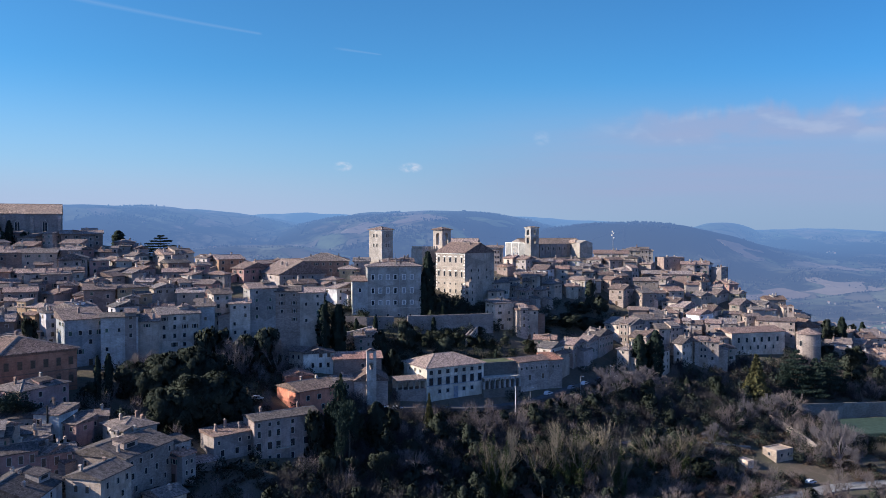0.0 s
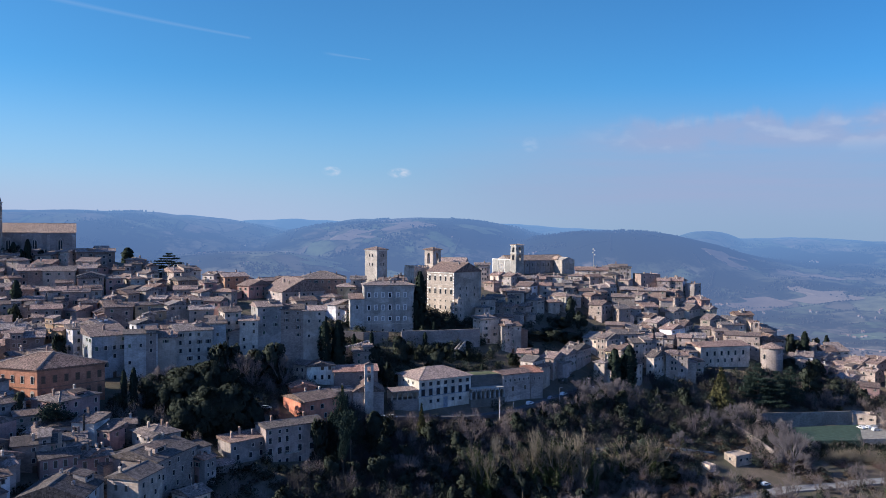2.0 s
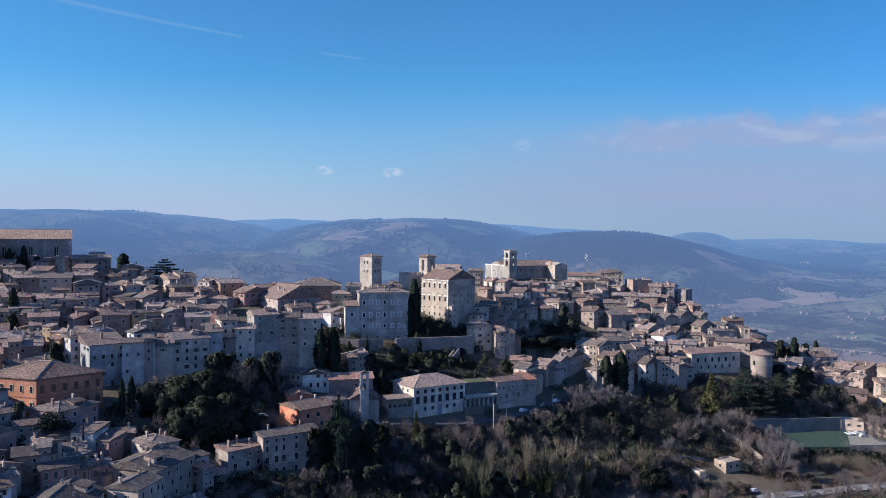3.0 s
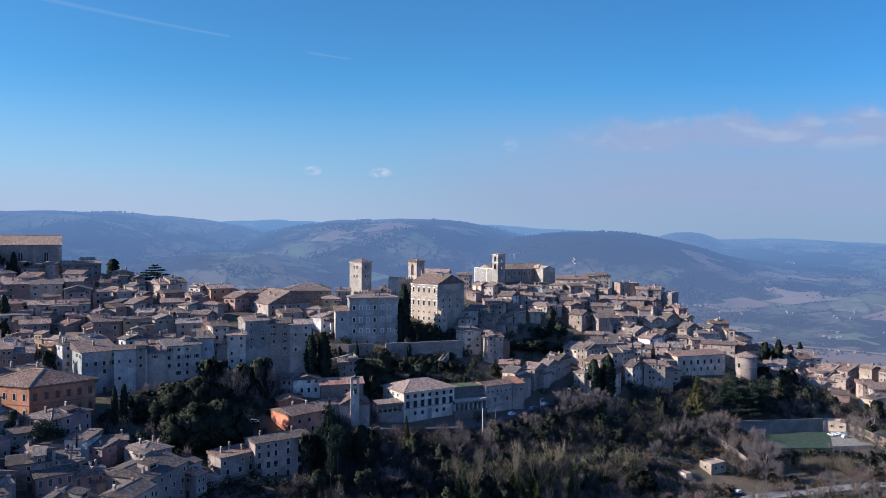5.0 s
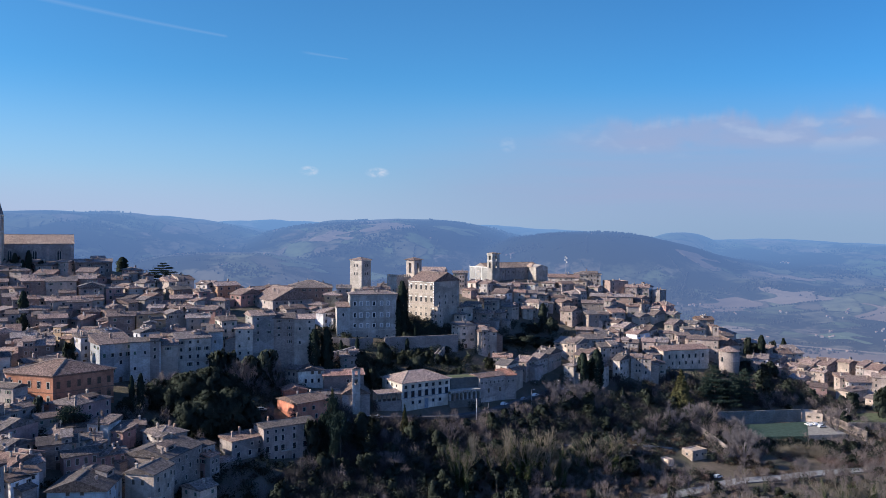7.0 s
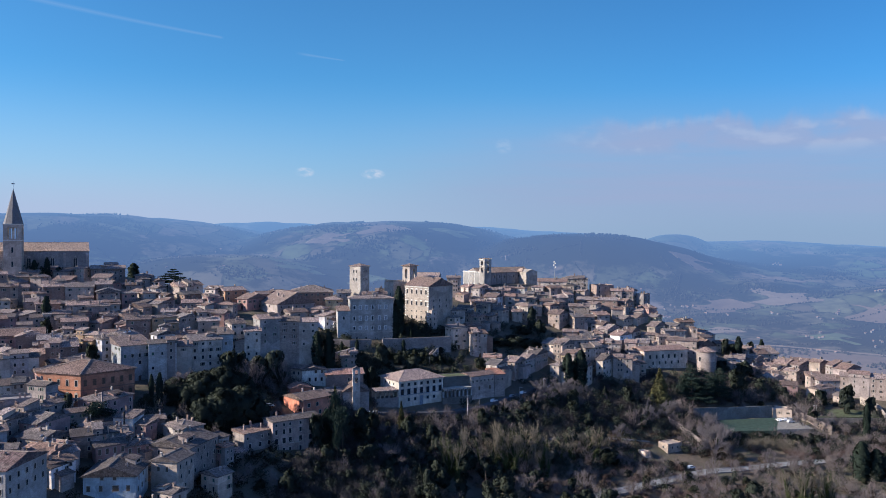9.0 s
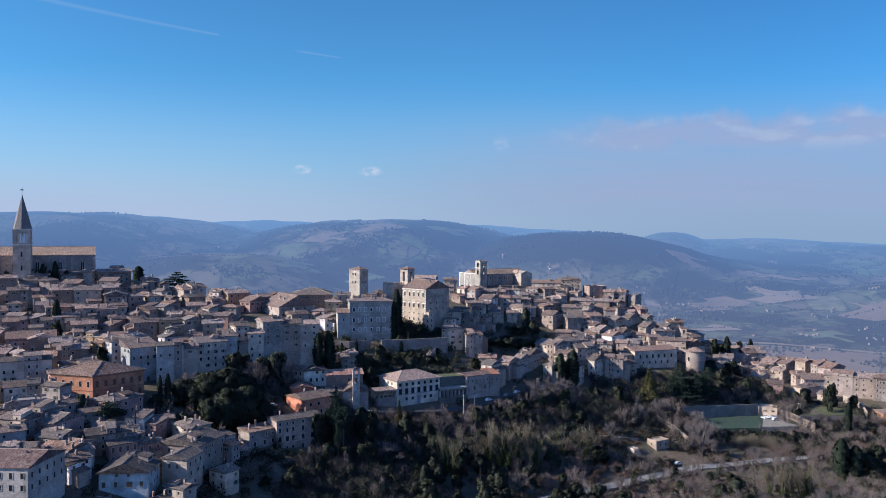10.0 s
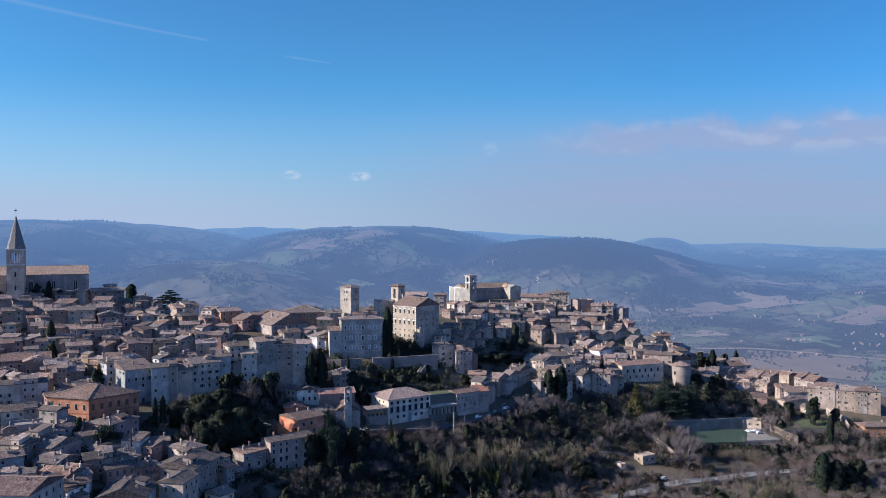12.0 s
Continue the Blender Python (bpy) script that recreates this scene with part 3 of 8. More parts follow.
def pane_mesh(width, height):
    bm = bmesh.new()
    box(bm, -width / 2, width / 2, -0.025, 0.02, 0, height)
    me = bpy.data.meshes.new("pane")
    bmesh.ops.recalc_face_normals(bm, faces=bm.faces[:])
    bm.to_mesh(me)
    bm.free()
    me.materials.append(GLASS)
    return me


WINDOWS = {}


def window(parent, x, y, z, turn, kind="plain", width=1.0, height=1.5, surround=None, shutters=None, glazed=False, trim=0.16):
    """A window on a wall of the parent; turn 0 looks to -y, 90 to +x."""
    surround, shutters = surround or SURROUND, shutters or SHUTTER
    key = (kind, round(width, 2), round(height, 2), surround.name, shutters.name, glazed, trim)
    if key not in WINDOWS:
        me = window_mesh(kind, width, height, glazed, trim)
        me.materials.append(surround)
        me.materials.append(shutters)
        me.materials.append(GLASS)
        WINDOWS[key] = me, pane_mesh(width, height)
    me, pane = WINDOWS[key]
    ob = new("window", me)
    ob.parent = parent
    ob.matrix_local = pose(x, y, z, 0, 0, turn)
    if kind != "shut" and not glazed:
        gl = new("pane", pane)
        gl.parent = ob
    return ob


def roof_part(parent, kind, w, d, z, slope, mat, over=0.5, cx=0.0, cy=0.0):
    """Tiled roof with eaves; returns the ridge height. hip, gx (ridge along x), gy (ridge along y), mono (falls to the front), flat."""
    a, b, t = w / 2 + over, d / 2 + over, 0.22
    bm = bmesh.new()
    lo = [bm.verts.new((cx + x, cy + y, z)) for x, y in ((-a, -b), (a, -b), (a, b), (-a, b))]
    up = [bm.verts.new((cx + x, cy + y, z + t)) for x, y in ((-a, -b), (a, -b), (a, b), (-a, b))]
    bm.faces.new(lo[::-1])
    if kind == "mono":
        rise = slope * d * 0.8
        for i in (2, 3):
            up[i].co.z += rise
        quads = [up]
        top = z + t + rise
    elif kind == "hip":
        rise = slope * min(a, b)
        top = z + t + rise
        if a >= b:
            r = [bm.verts.new((cx - a + b * 0.95, cy, top)), bm.verts.new((cx + a - b * 0.95, cy, top))]
            quads = [(up[0], up[1], r[1], r[0]), (up[1], up[2], r[1]), (up[2], up[3], r[0], r[1]), (up[3], up[0], r[0])]
        else:
            r = [bm.verts.new((cx, cy - b + a * 0.95, top)), bm.verts.new((cx, cy + b - a * 0.95, top))]
            quads = [(up[0], up[1], r[0]), (up[1], up[2], r[1], r[0]), (up[2], up[3], r[1]), (up[3], up[0], r[0], r[1])]
    elif kind == "gx":
        top = z + t + slope * b
        r = [bm.verts.new((cx - a, cy, top)), bm.verts.new((cx + a, cy, top))]
        quads = [(up[0], up[1], r[1], r[0]), (up[2], up[3], r[0], r[1]), (up[1], up[2], r[1]), (up[3], up[0], r[0])]
    else:
        top = z + t + slope * a
        r = [bm.verts.new((cx, cy - b, top)), bm.verts.new((cx, cy + b, top))]
        quads = [(up[1], up[2], r[1], r[0]), (up[3], up[0], r[0], r[1]), (up[0], up[1], r[0]), (up[2], up[3], r[1])]
    for q in quads:
        bm.faces.new(q)
    for i in range(4):
        j = (i + 1) % 4
        bm.faces.new((lo[i], lo[j], up[j], up[i]))
    if kind != "mono":
        p, q = r[0].co.copy(), r[1].co.copy()
        lines = [(p, q)] + ([(up[i].co.copy(), (p if (p - up[i].co).length < (q - up[i].co).length else q)) for i in range(4)] if kind == "hip" else [])
        for a0, a1 in lines:
            way = (a1 - a0).normalized()
            side = way.cross(Vector((0, 0, 1))).normalized() * 0.16
            lift = Vector((0, 0, 0.15))
            ring = [[bm.verts.new(e + o) for o in (-side, lift, side)] for e in (a0, a1)]
            for i in range(2):
                bm.faces.new((ring[0][i], ring[1][i], ring[1][i + 1], ring[0][i + 1])).material_index = 1
    part("roof", bm, (mat, RIDGE), parent)
    return top


def annex(root, name, x, y, w, d, z0, z1, slope, wall, tiles, turn=0, over=0.35):
    """A small block of wall with a lean-to roof that falls to its front: an attic, a stair head or a side wing."""
    bm = bmesh.new()
    back = z1 + slope * d
    prism(bm, [(-d / 2, z0), (d / 2, z0), (d / 2, back), (-d / 2, z1)], -w / 2, w / 2)
    prism(bm, [(-d / 2 - over, z1 - slope * over + 0.02), (d / 2 + 0.15, back + slope * 0.15 + 0.02), (d / 2 + 0.15, back + slope * 0.15 + 0.22), (-d / 2 - over, z1 - slope * over + 0.22)], -w / 2 - over, w / 2 + over, 1)
    bmesh.ops.transform(bm, verts=bm.verts[:], matrix=Matrix(((0, 1, 0), (1, 0, 0), (0, 0, 1))).to_4x4())
    ob = part(name, bm, (wall, tiles), root)
    ob.matrix_local = pose(x, y, 0, 0, 0, turn)
    return ob


def chimney(parent, x, y, z, h=1.4, s=0.6):
    bm = bmesh.new()
    box(bm, -s / 2, s / 2, -s / 2, s / 2, -1.2, h)
    box(bm, -s / 2 - 0.08, s / 2 + 0.08, -s / 2 - 0.08, s / 2 + 0.08, h, h + 0.1)
    for u in (-1, 1):
        box(bm, u * s * 0.35 - 0.07, u * s * 0.35 + 0.07, -s / 2, s / 2, h + 0.1, h + 0.4)
    prism(bm, [(-s / 2 - 0.1, h + 0.4), (s / 2 + 0.1, h + 0.4), (0, h + 0.66)], -s / 2 - 0.1, s / 2 + 0.1)
    c = part("chimney", bm, WALLS[rng.choice(("stone", "brown", "cream"))], parent)
    c.matrix_local = pose(x, y, z)
    return c


def window_rows(root, w, d, top, lows, col, style, rows=4, step=3.1, wide=1.0, tall=1.5, sides=(0, 90, 270), keep=0.86, pitch=3.0, surround=None, shutters=None):
    for turn in sides:
        span_x, off = (w, d / 2) if turn in (0, 180) else (d, w / 2)
        n = max(1, int(span_x / pitch))
        for r in range(rows):
            z = top - 0.55 - tall - step * r
            if z < lows[turn] + 0.7:
                break
            for i in range(n):
                if rng.random() > keep:
                    continue
                u = (i + 0.5) / n * span_x - span_x / 2 + (rng.uniform(-0.15, 0.15) if keep < 1 else 0.0)
                x, y = {0: (u, -off), 90: (off, u), 180: (-u, off), 270: (-off, -u)}[turn]
                k = style if style != "mixed" else rng.choice(("plain", "plain", "shut", "open"))
                window(root, x, y, z, turn, k, wide, tall if r or rows < 4 else tall * 0.8, surround, shutters, True)


def house(x, y, z, w, d, yaw, kind, col, slope=0.30, rows=4, fill=False, keep=0.8, surround=None, pitch=None, size=None):
    """A house with its eaves at height z, its front w wide and facing -y before the turn by yaw."""
    a = radians(yaw)
    lows, corners = {}, []
    for u, v in ((-1, -1), (1, -1), (1, 1), (-1, 1)):
        px, py = u * w / 2, v * d / 2
        corners.append(ground(x + px * math.cos(a) - py * math.sin(a), y + px * math.sin(a) + py * math.cos(a)))
    base = min(min(corners) - 1.2, z - 4.0)
    for turn, (u, v) in {0: (0, -1), 90: (1, 0), 270: (-1, 0)}.items():
        px, py = u * w / 2, v * d / 2
        lows[turn] = min(ground(x + px * math.cos(a) - py * math.sin(a), y + px * math.sin(a) + py * math.cos(a)), z - 3.2) - base
    storeys = max(1, round((z - base - 1.0) / 3.1))
    roof_word = {"hip": "hipped tile roof", "gx": "pitched tile roof", "gy": "gabled tile roof", "mono": "sloping tile roof", "flat": "flat parapet roof"}[kind]
    root = thing("cottage" if fill else "house", pose(x, y, base, 0, 0, yaw), f"{WORDS[col]} {'cottage' if fill else 'house'} of {('one storey', 'two storeys', 'three storeys', 'four storeys')[min(storeys, 4) - 1]} with {roof_word}", "cottage" if fill else "house", "houses of the hill town")
    FOOT.append((x, y, 0.5 * math.hypot(w, d)))
    if not fill:
        SEEN.append((x, y, z, 0.5 * math.hypot(w, d)))
    top = z - base
    bm = bmesh.new()
    if kind == "gx":
        prism(bm, [(-d / 2, 0), (d / 2, 0), (d / 2, top), (0, top + slope * d / 2), (-d / 2, top)], -w / 2, w / 2)
        bmesh.ops.rotate(bm, verts=bm.verts[:], cent=(0, 0, 0), matrix=Matrix.Rotation(radians(90), 3, "Z"))
    elif kind == "gy":
        prism(bm, [(-w / 2, 0), (w / 2, 0), (w / 2, top), (0, top + slope * w / 2), (-w / 2, top)], -d / 2, d / 2)
    elif kind == "mono":
        prism(bm, [(-d / 2, 0), (d / 2, 0), (d / 2, top + slope * d * 0.76), (-d / 2, top)], -w / 2, w / 2)
        bmesh.ops.rotate(bm, verts=bm.verts[:], cent=(0, 0, 0), matrix=Matrix.Rotation(radians(90), 3, "Z"))
    else:
        box(bm, -w / 2, w / 2, -d / 2, d / 2, 0, top)
    if kind == "flat":
        for s in ((-w / 2, w / 2, -d / 2, -d / 2 + 0.3), (-w / 2, w / 2, d / 2 - 0.3, d / 2), (-w / 2, -w / 2 + 0.3, -d / 2 + 0.3, d / 2 - 0.3), (w / 2 - 0.3, w / 2, -d / 2 + 0.3, d / 2 - 0.3)):
            box(bm, *s, top, top + 0.8)
    part("wall", bm, WALLS[col], root)
    ridge = top + 0.4
    if kind != "flat":
        mat = rng.choices(ROOFS, (5, 4, 2, 3))[0] if y > 262 else rng.choice((ROOF_DARK, ROOF_DARK, ROOFS[0], ROOFS[3]))
        if col == "terra":
            mat = ROOFS[2]
        ridge = roof_part(root, kind, w, d, top, slope, mat, 0.6)
    if not fill and kind != "flat" and rng.random() < 0.5 and 7 < w < 13 and 6 < top < 14:
        side, ww, wd, drop = rng.choice((-1, 1)), w * rng.uniform(0.3, 0.45), d * rng.uniform(0.45, 0.65), rng.uniform(1.2, 3.0)
        cx, cy = side * (w / 2 - ww / 2 - 0.4), -d / 2 - wd / 2 + 0.05
        bm = bmesh.new()
        prism(bm, [(cy - wd / 2, 0), (cy + wd / 2, 0), (cy + wd / 2, top - drop), (cy - wd / 2, top - drop - 0.25 * wd)], cx - ww / 2, cx + ww / 2)
        bmesh.ops.transform(bm, verts=bm.verts[:], matrix=Matrix(((0, 1, 0), (1, 0, 0), (0, 0, 1))).to_4x4())
        part("wing", bm, WALLS[col], root)
        bm = bmesh.new()
        zz = top - drop
        prism(bm, [(cy - wd / 2 - 0.45, zz - 0.25 * (wd + 0.45) + 0.03), (cy + wd / 2, zz + 0.03), (cy + wd / 2, zz + 0.25), (cy - wd / 2 - 0.45, zz - 0.25 * (wd + 0.45) + 0.25)], cx - ww / 2 - 0.35, cx + ww / 2 + 0.35)
        bmesh.ops.transform(bm, verts=bm.verts[:], matrix=Matrix(((0, 1, 0), (1, 0, 0), (0, 0, 1))).to_4x4())
        part("lean_to_roof", bm, rng.choice(ROOFS), root)
        window(root, cx, cy - wd / 2, max(zz - 0.25 * wd - 2.4, 0.3), 0, rng.choice(("plain", "shut")), 0.8, 1.2, glazed=True)
    if not fill and kind in ("gx", "hip", "mono") and w > 8.5 and top > 6 and not size and rng.random() < 0.6:
        bw, bd, up = w * rng.uniform(0.28, 0.42), d * rng.uniform(0.5, 0.72), rng.choice((-0.9, 0.9, 1.4, 2.0))
        bx, tint = rng.choice((-1, 1)) * (w / 2 - bw / 2 - rng.uniform(0, 0.2) * w), rng.choice((col, "stone", "cream", "peach"))
        bay = annex(root, "raised_bay", bx, -d / 2 + bd / 2 - 0.3, bw, bd, 0.0, top + up, 0.2, WALLS[tint], rng.choice(ROOFS))
        for r in range(min(3, int((top + up - lows[0]) / 3.0))):
            for u in (-0.22, 0.22) if bw > 3.6 else (0.0,):
                window(root, bx + u * bw, -d / 2 - 0.3, top + up - 2.2 - 3.0 * r, 0, rng.choice(("plain", "plain", "shut")), 0.85, 1.3, surround, glazed=True)
    if kind in ("gx", "gy") and w > 7.5 and rng.random() < 0.3:
        ax, ay = rng.uniform(-0.25, 0.25) * w, rng.uniform(-0.18, 0.22) * d
        annex(root, "attic", ax, ay, rng.uniform(2.4, 0.4 * w), rng.uniform(2.4, 4.0), top + 0.1, ridge - rng.uniform(0.2, 0.7), 0.22, WALLS[col], rng.choice(ROOFS), rng.choice((0, 0, 90, -90)))
    if not fill and kind != "flat" and top > 7 and rng.random() < 0.45:
        side = rng.choice((-1, 1))
        ww = rng.uniform(2.6, 4.6)
        annex(root, "side_wing", side * (w / 2 + ww / 2 - 0.05), rng.uniform(-0.1, 0.2) * d, d * rng.uniform(0.5, 0.8), ww, 0.0, top - rng.uniform(1.6, 3.6) - 0.25 * ww, 0.25, WALLS[rng.choice((col, col, "stone", "brown"))], rng.choice(ROOFS), 90 * side)
    if kind != "flat" and rng.random() < 0.2:
        bm = bmesh.new()
        drum(bm, 0, 0, 0.045, 0.035, -1.0, 2.6, 5)
        for q in range(4):
            box(bm, -0.5 + 0.08 * q, 0.5 - 0.08 * q, -0.02, 0.02, 1.9 + 0.2 * q, 1.94 + 0.2 * q)
        part("aerial", bm, METAL, root).matrix_local = pose(rng.uniform(-0.2, 0.2) * w, 0, ridge, 0, 0, rng.uniform(0, 180))
    if not fill or rng.random() < 0.6:
        for _ in range(rng.choice((1, 1, 2, 3))):
            u, v = rng.uniform(-0.35, 0.35), rng.uniform(-0.3, 0.3)
            rise = {"mono": slope * d * 0.8 * (v + 0.5), "gx": slope * (d / 2) * (1 - 2 * abs(v)), "gy": slope * (w / 2) * (1 - 2 * abs(u)), "hip": slope * min(w, d) / 2 * (1 - 2 * max(abs(u), abs(v))), "flat": 0.0}[kind]
            chimney(root, u * w, v * d, top + 0.2 + rise, rng.uniform(0.8, 1.6), rng.uniform(0.5, 0.8))
    small = rng.random()
    wide, tall = rng.choice(((0.8, 1.2), (0.9, 1.4), (1.0, 1.5)))
    if size:
        wide, tall = size
    window_rows(root, w, d, top, lows, col, "plain" if size else "mixed", rows, 3.1, wide, tall, (0, 270 if math.sin(a + math.atan2(x, y + 50)) > 0 else 90), keep, pitch or 3.0 + small, surround, shutters=rng.choice((SHUTTER, SHUTTER, SHUTTER_GREEN)))
    if lows[0] < top - 6 and not fill:
        bm = bmesh.new()
        box(bm, -0.6, 0.6, -0.06, 0.02, 0, 2.2)
        part("door", bm, DOOR, root).matrix_local = pose(rng.uniform(-0.25, 0.25) * w, -d / 2, max(lows[0], 0.0) + 0.1)
    return root


def stone_wall(points, top, thick, down, col="stone", label="weathered rubble-stone retaining wall"):
    """A free-standing or retaining wall along a line of x, y points, top height at each end."""
    bm = bmesh.new()
    n = len(points)
    for i in range(n - 1):
        (x0, y0), (x1, y1) = points[i], points[i + 1]
        z0, z1 = (top[0] + (top[1] - top[0]) * k / (n - 1) for k in (i, i + 1))
        l = math.hypot(x1 - x0, y1 - y0)
        ox, oy = -(y1 - y0) / l * thick / 2, (x1 - x0) / l * thick / 2
        v = []
        for x, y, z in ((x0, y0, z0), (x1, y1, z1)):
            for s in (-1, 1):
                v += [bm.verts.new((x + s * ox, y + s * oy, z - down)), bm.verts.new((x + s * ox, y + s * oy, z))]
        for q in ((0, 1, 5, 4), (2, 6, 7, 3), (1, 3, 7, 5), (0, 4, 6, 2), (0, 2, 3, 1), (4, 5, 7, 6)):
            bm.faces.new([v[k] for k in q])
    return tagged(part("stone_wall", bm, WALLS[col], None), label, "wall")


def strip(name, points, width, mat, label, category, lift=0.3):
    """A road laid on the slope along a smooth line, with a thickness."""
    fine = []
    for i in range(len(points) - 1):
        p0, p1, p2, p3 = (Vector(points[min(max(k, 0), len(points) - 1)]) for k in (i - 1, i, i + 1, i + 2))
        for s in range(6):
            t = s / 6
            fine.append(0.5 * ((2 * p1) + (p2 - p0) * t + (2 * p0 - 5 * p1 + 4 * p2 - p3) * t * t + (3 * p1 - p0 - 3 * p2 + p3) * t ** 3))
    fine.append(Vector(points[-1]))
    verts, faces = [], []
    for i, p in enumerate(fine):
        q = (fine[min(i + 1, len(fine) - 1)] - fine[max(i - 1, 0)]).normalized()
        side = Vector((-q.y, q.x)) * width / 2
        z = max(ground(p.x, p.y), ground(p.x + side.x, p.y + side.y), ground(p.x - side.x, p.y - side.y)) + lift
        for s in (-1, 1):
            verts += [(p.x + s * side.x, p.y + s * side.y, z - 1.5), (p.x + s * side.x, p.y + s * side.y, z)]
        if i:
            a, b = 4 * (i - 1), 4 * i
            faces += [(a + 1, b + 1, b + 3, a + 3), (a, a + 1, b + 1, b), (a + 2, b + 2, b + 3, a + 3)]
        FOOT.append((p.x, p.y, width / 2 + 0.5))
    return tagged(mesh_object(name, verts, faces, mat), label, category, kind="structure")

# ---------------------------------------------------------------- roads, sports pitch, garden walls
strip("road", [(48, 224), (68, 237), (90.5, 250.2), (108.3, 261.3), (126.8, 271.7), (140, 278.6), (156, 283.0), (181.7, 290.0), (211.3, 295.4), (240, 300), (280, 304), (330, 308)], 6.4, ASPHALT_PALE, "pale asphalt country road below the town", "road")
strip("road_2", [(-34, 266), (-22.5, 274.2), (-13.6, 279.5), (-1.9, 284), (15, 291), (32, 301), (46, 313), (61, 326), (77, 338), (95, 347)], 3.6, ASPHALT, "narrow asphalt lane along the lower terrace", "road")
strip("path", [(66, 290), (80.0, 297.3), (104.7, 304.1), (120, 306)], 1.3, ASPHALT_PALE, "pale gravel path through scrub", "path")

ROADS = FOOT[:]


def slab(name, pts, z, deep, mat, label, category):
    bm = bmesh.new()
    a, b = [bm.verts.new((x, y, z - deep)) for x, y in pts], [bm.verts.new((x, y, z)) for x, y in pts]
    bm.faces.new(b)
    for i in range(len(pts)):
        j = (i + 1) % len(pts)
        bm.faces.new((a[i], a[j], b[j], b[i]))
    FOOT.append((sum(p[0] for p in pts) / len(pts), sum(p[1] for p in pts) / len(pts), 12))
    return tagged(part(name, bm, mat, None), label, category, kind="structure")


slab("lay_by", [(132, 275.5), (139, 281.5), (147, 283.5), (150, 280.5)], 7.4, 2, ASPHALT_PALE, "pale worn asphalt lay-by at the road bend", "road")
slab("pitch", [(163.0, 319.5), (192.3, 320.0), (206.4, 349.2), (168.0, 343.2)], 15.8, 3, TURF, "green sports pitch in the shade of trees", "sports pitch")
slab("parking", [(193.3, 322.0), (214, 323.5), (213.5, 351), (206.6, 349.2)], 15.85, 3, GRAVEL, "pale gravel car park beside the pitch", "car park")
stone_wall([(137.3, 329.6), (143.0, 318.8), (146.8, 306.9)], (21.2, 14.6), 0.7, 5.0, "stone", "crumbling sunlit rubble-stone garden wall")
stone_wall([(155, 342), (176, 346.0), (204, 351)], (23.0, 22.0), 0.8, 9.0, "darkstone")
stone_wall([(214, 353.0), (220, 340), (224, 324)], (20.4, 17.0), 0.6, 6.0, "stone", "pale stone wall beside the car park")
stone_wall([(-15, 333.5), (5, 340.0), (22, 347)], (62.4, 62.0), 1.0, 9.0, "stone", "tall stone terrace wall under the palace garden")
stone_wall([(263, 364), (266, 350), (262, 338)], (24.5, 20.0), 0.6, 8.0, "cream", "pale garden wall stepping down the slope")
stone_wall([(222, 337), (240, 336), (259, 335)], (18.4, 18.4), 0.6, 5.0, "darkstone", "low stone wall along the garden foot")
slab("lawn", [(224, 338), (258, 337), (260, 354), (234, 359)], 18.6, 4, GRASS, "green sloping kitchen garden among walls", "garden")

stone_wall([(-41, 330.6), (-32.0, 330.6), (-21.0, 335.9)], (62.6, 61.8), 0.7, 6.0, "stone", "grey stone terrace wall with pale coping")
stone_wall([(-39.3, 317.0), (-34, 321), (-29.8, 326.3)], (57.6, 59.0), 0.8, 6.0, "stone", "sloping stone ramp wall in the gardens")
stone_wall([(-29.6, 326.4), (-27.5, 320), (-25.1, 315.7)], (59.0, 55.0), 0.8, 5.0, "cream", "sunlit stone garden wall stepping downhill")
stone_wall([(8.0, 331.0), (10.8, 336.5), (13.3, 342.1)], (53.0, 57.0), 0.6, 4.0, "stone", "stone parapet of a garden stair")
stone_wall([(9.6, 330.6), (12.4, 336.1), (14.9, 341.7)], (53.0, 57.0), 0.5, 4.0, "stone", "stone parapet of a garden stair")

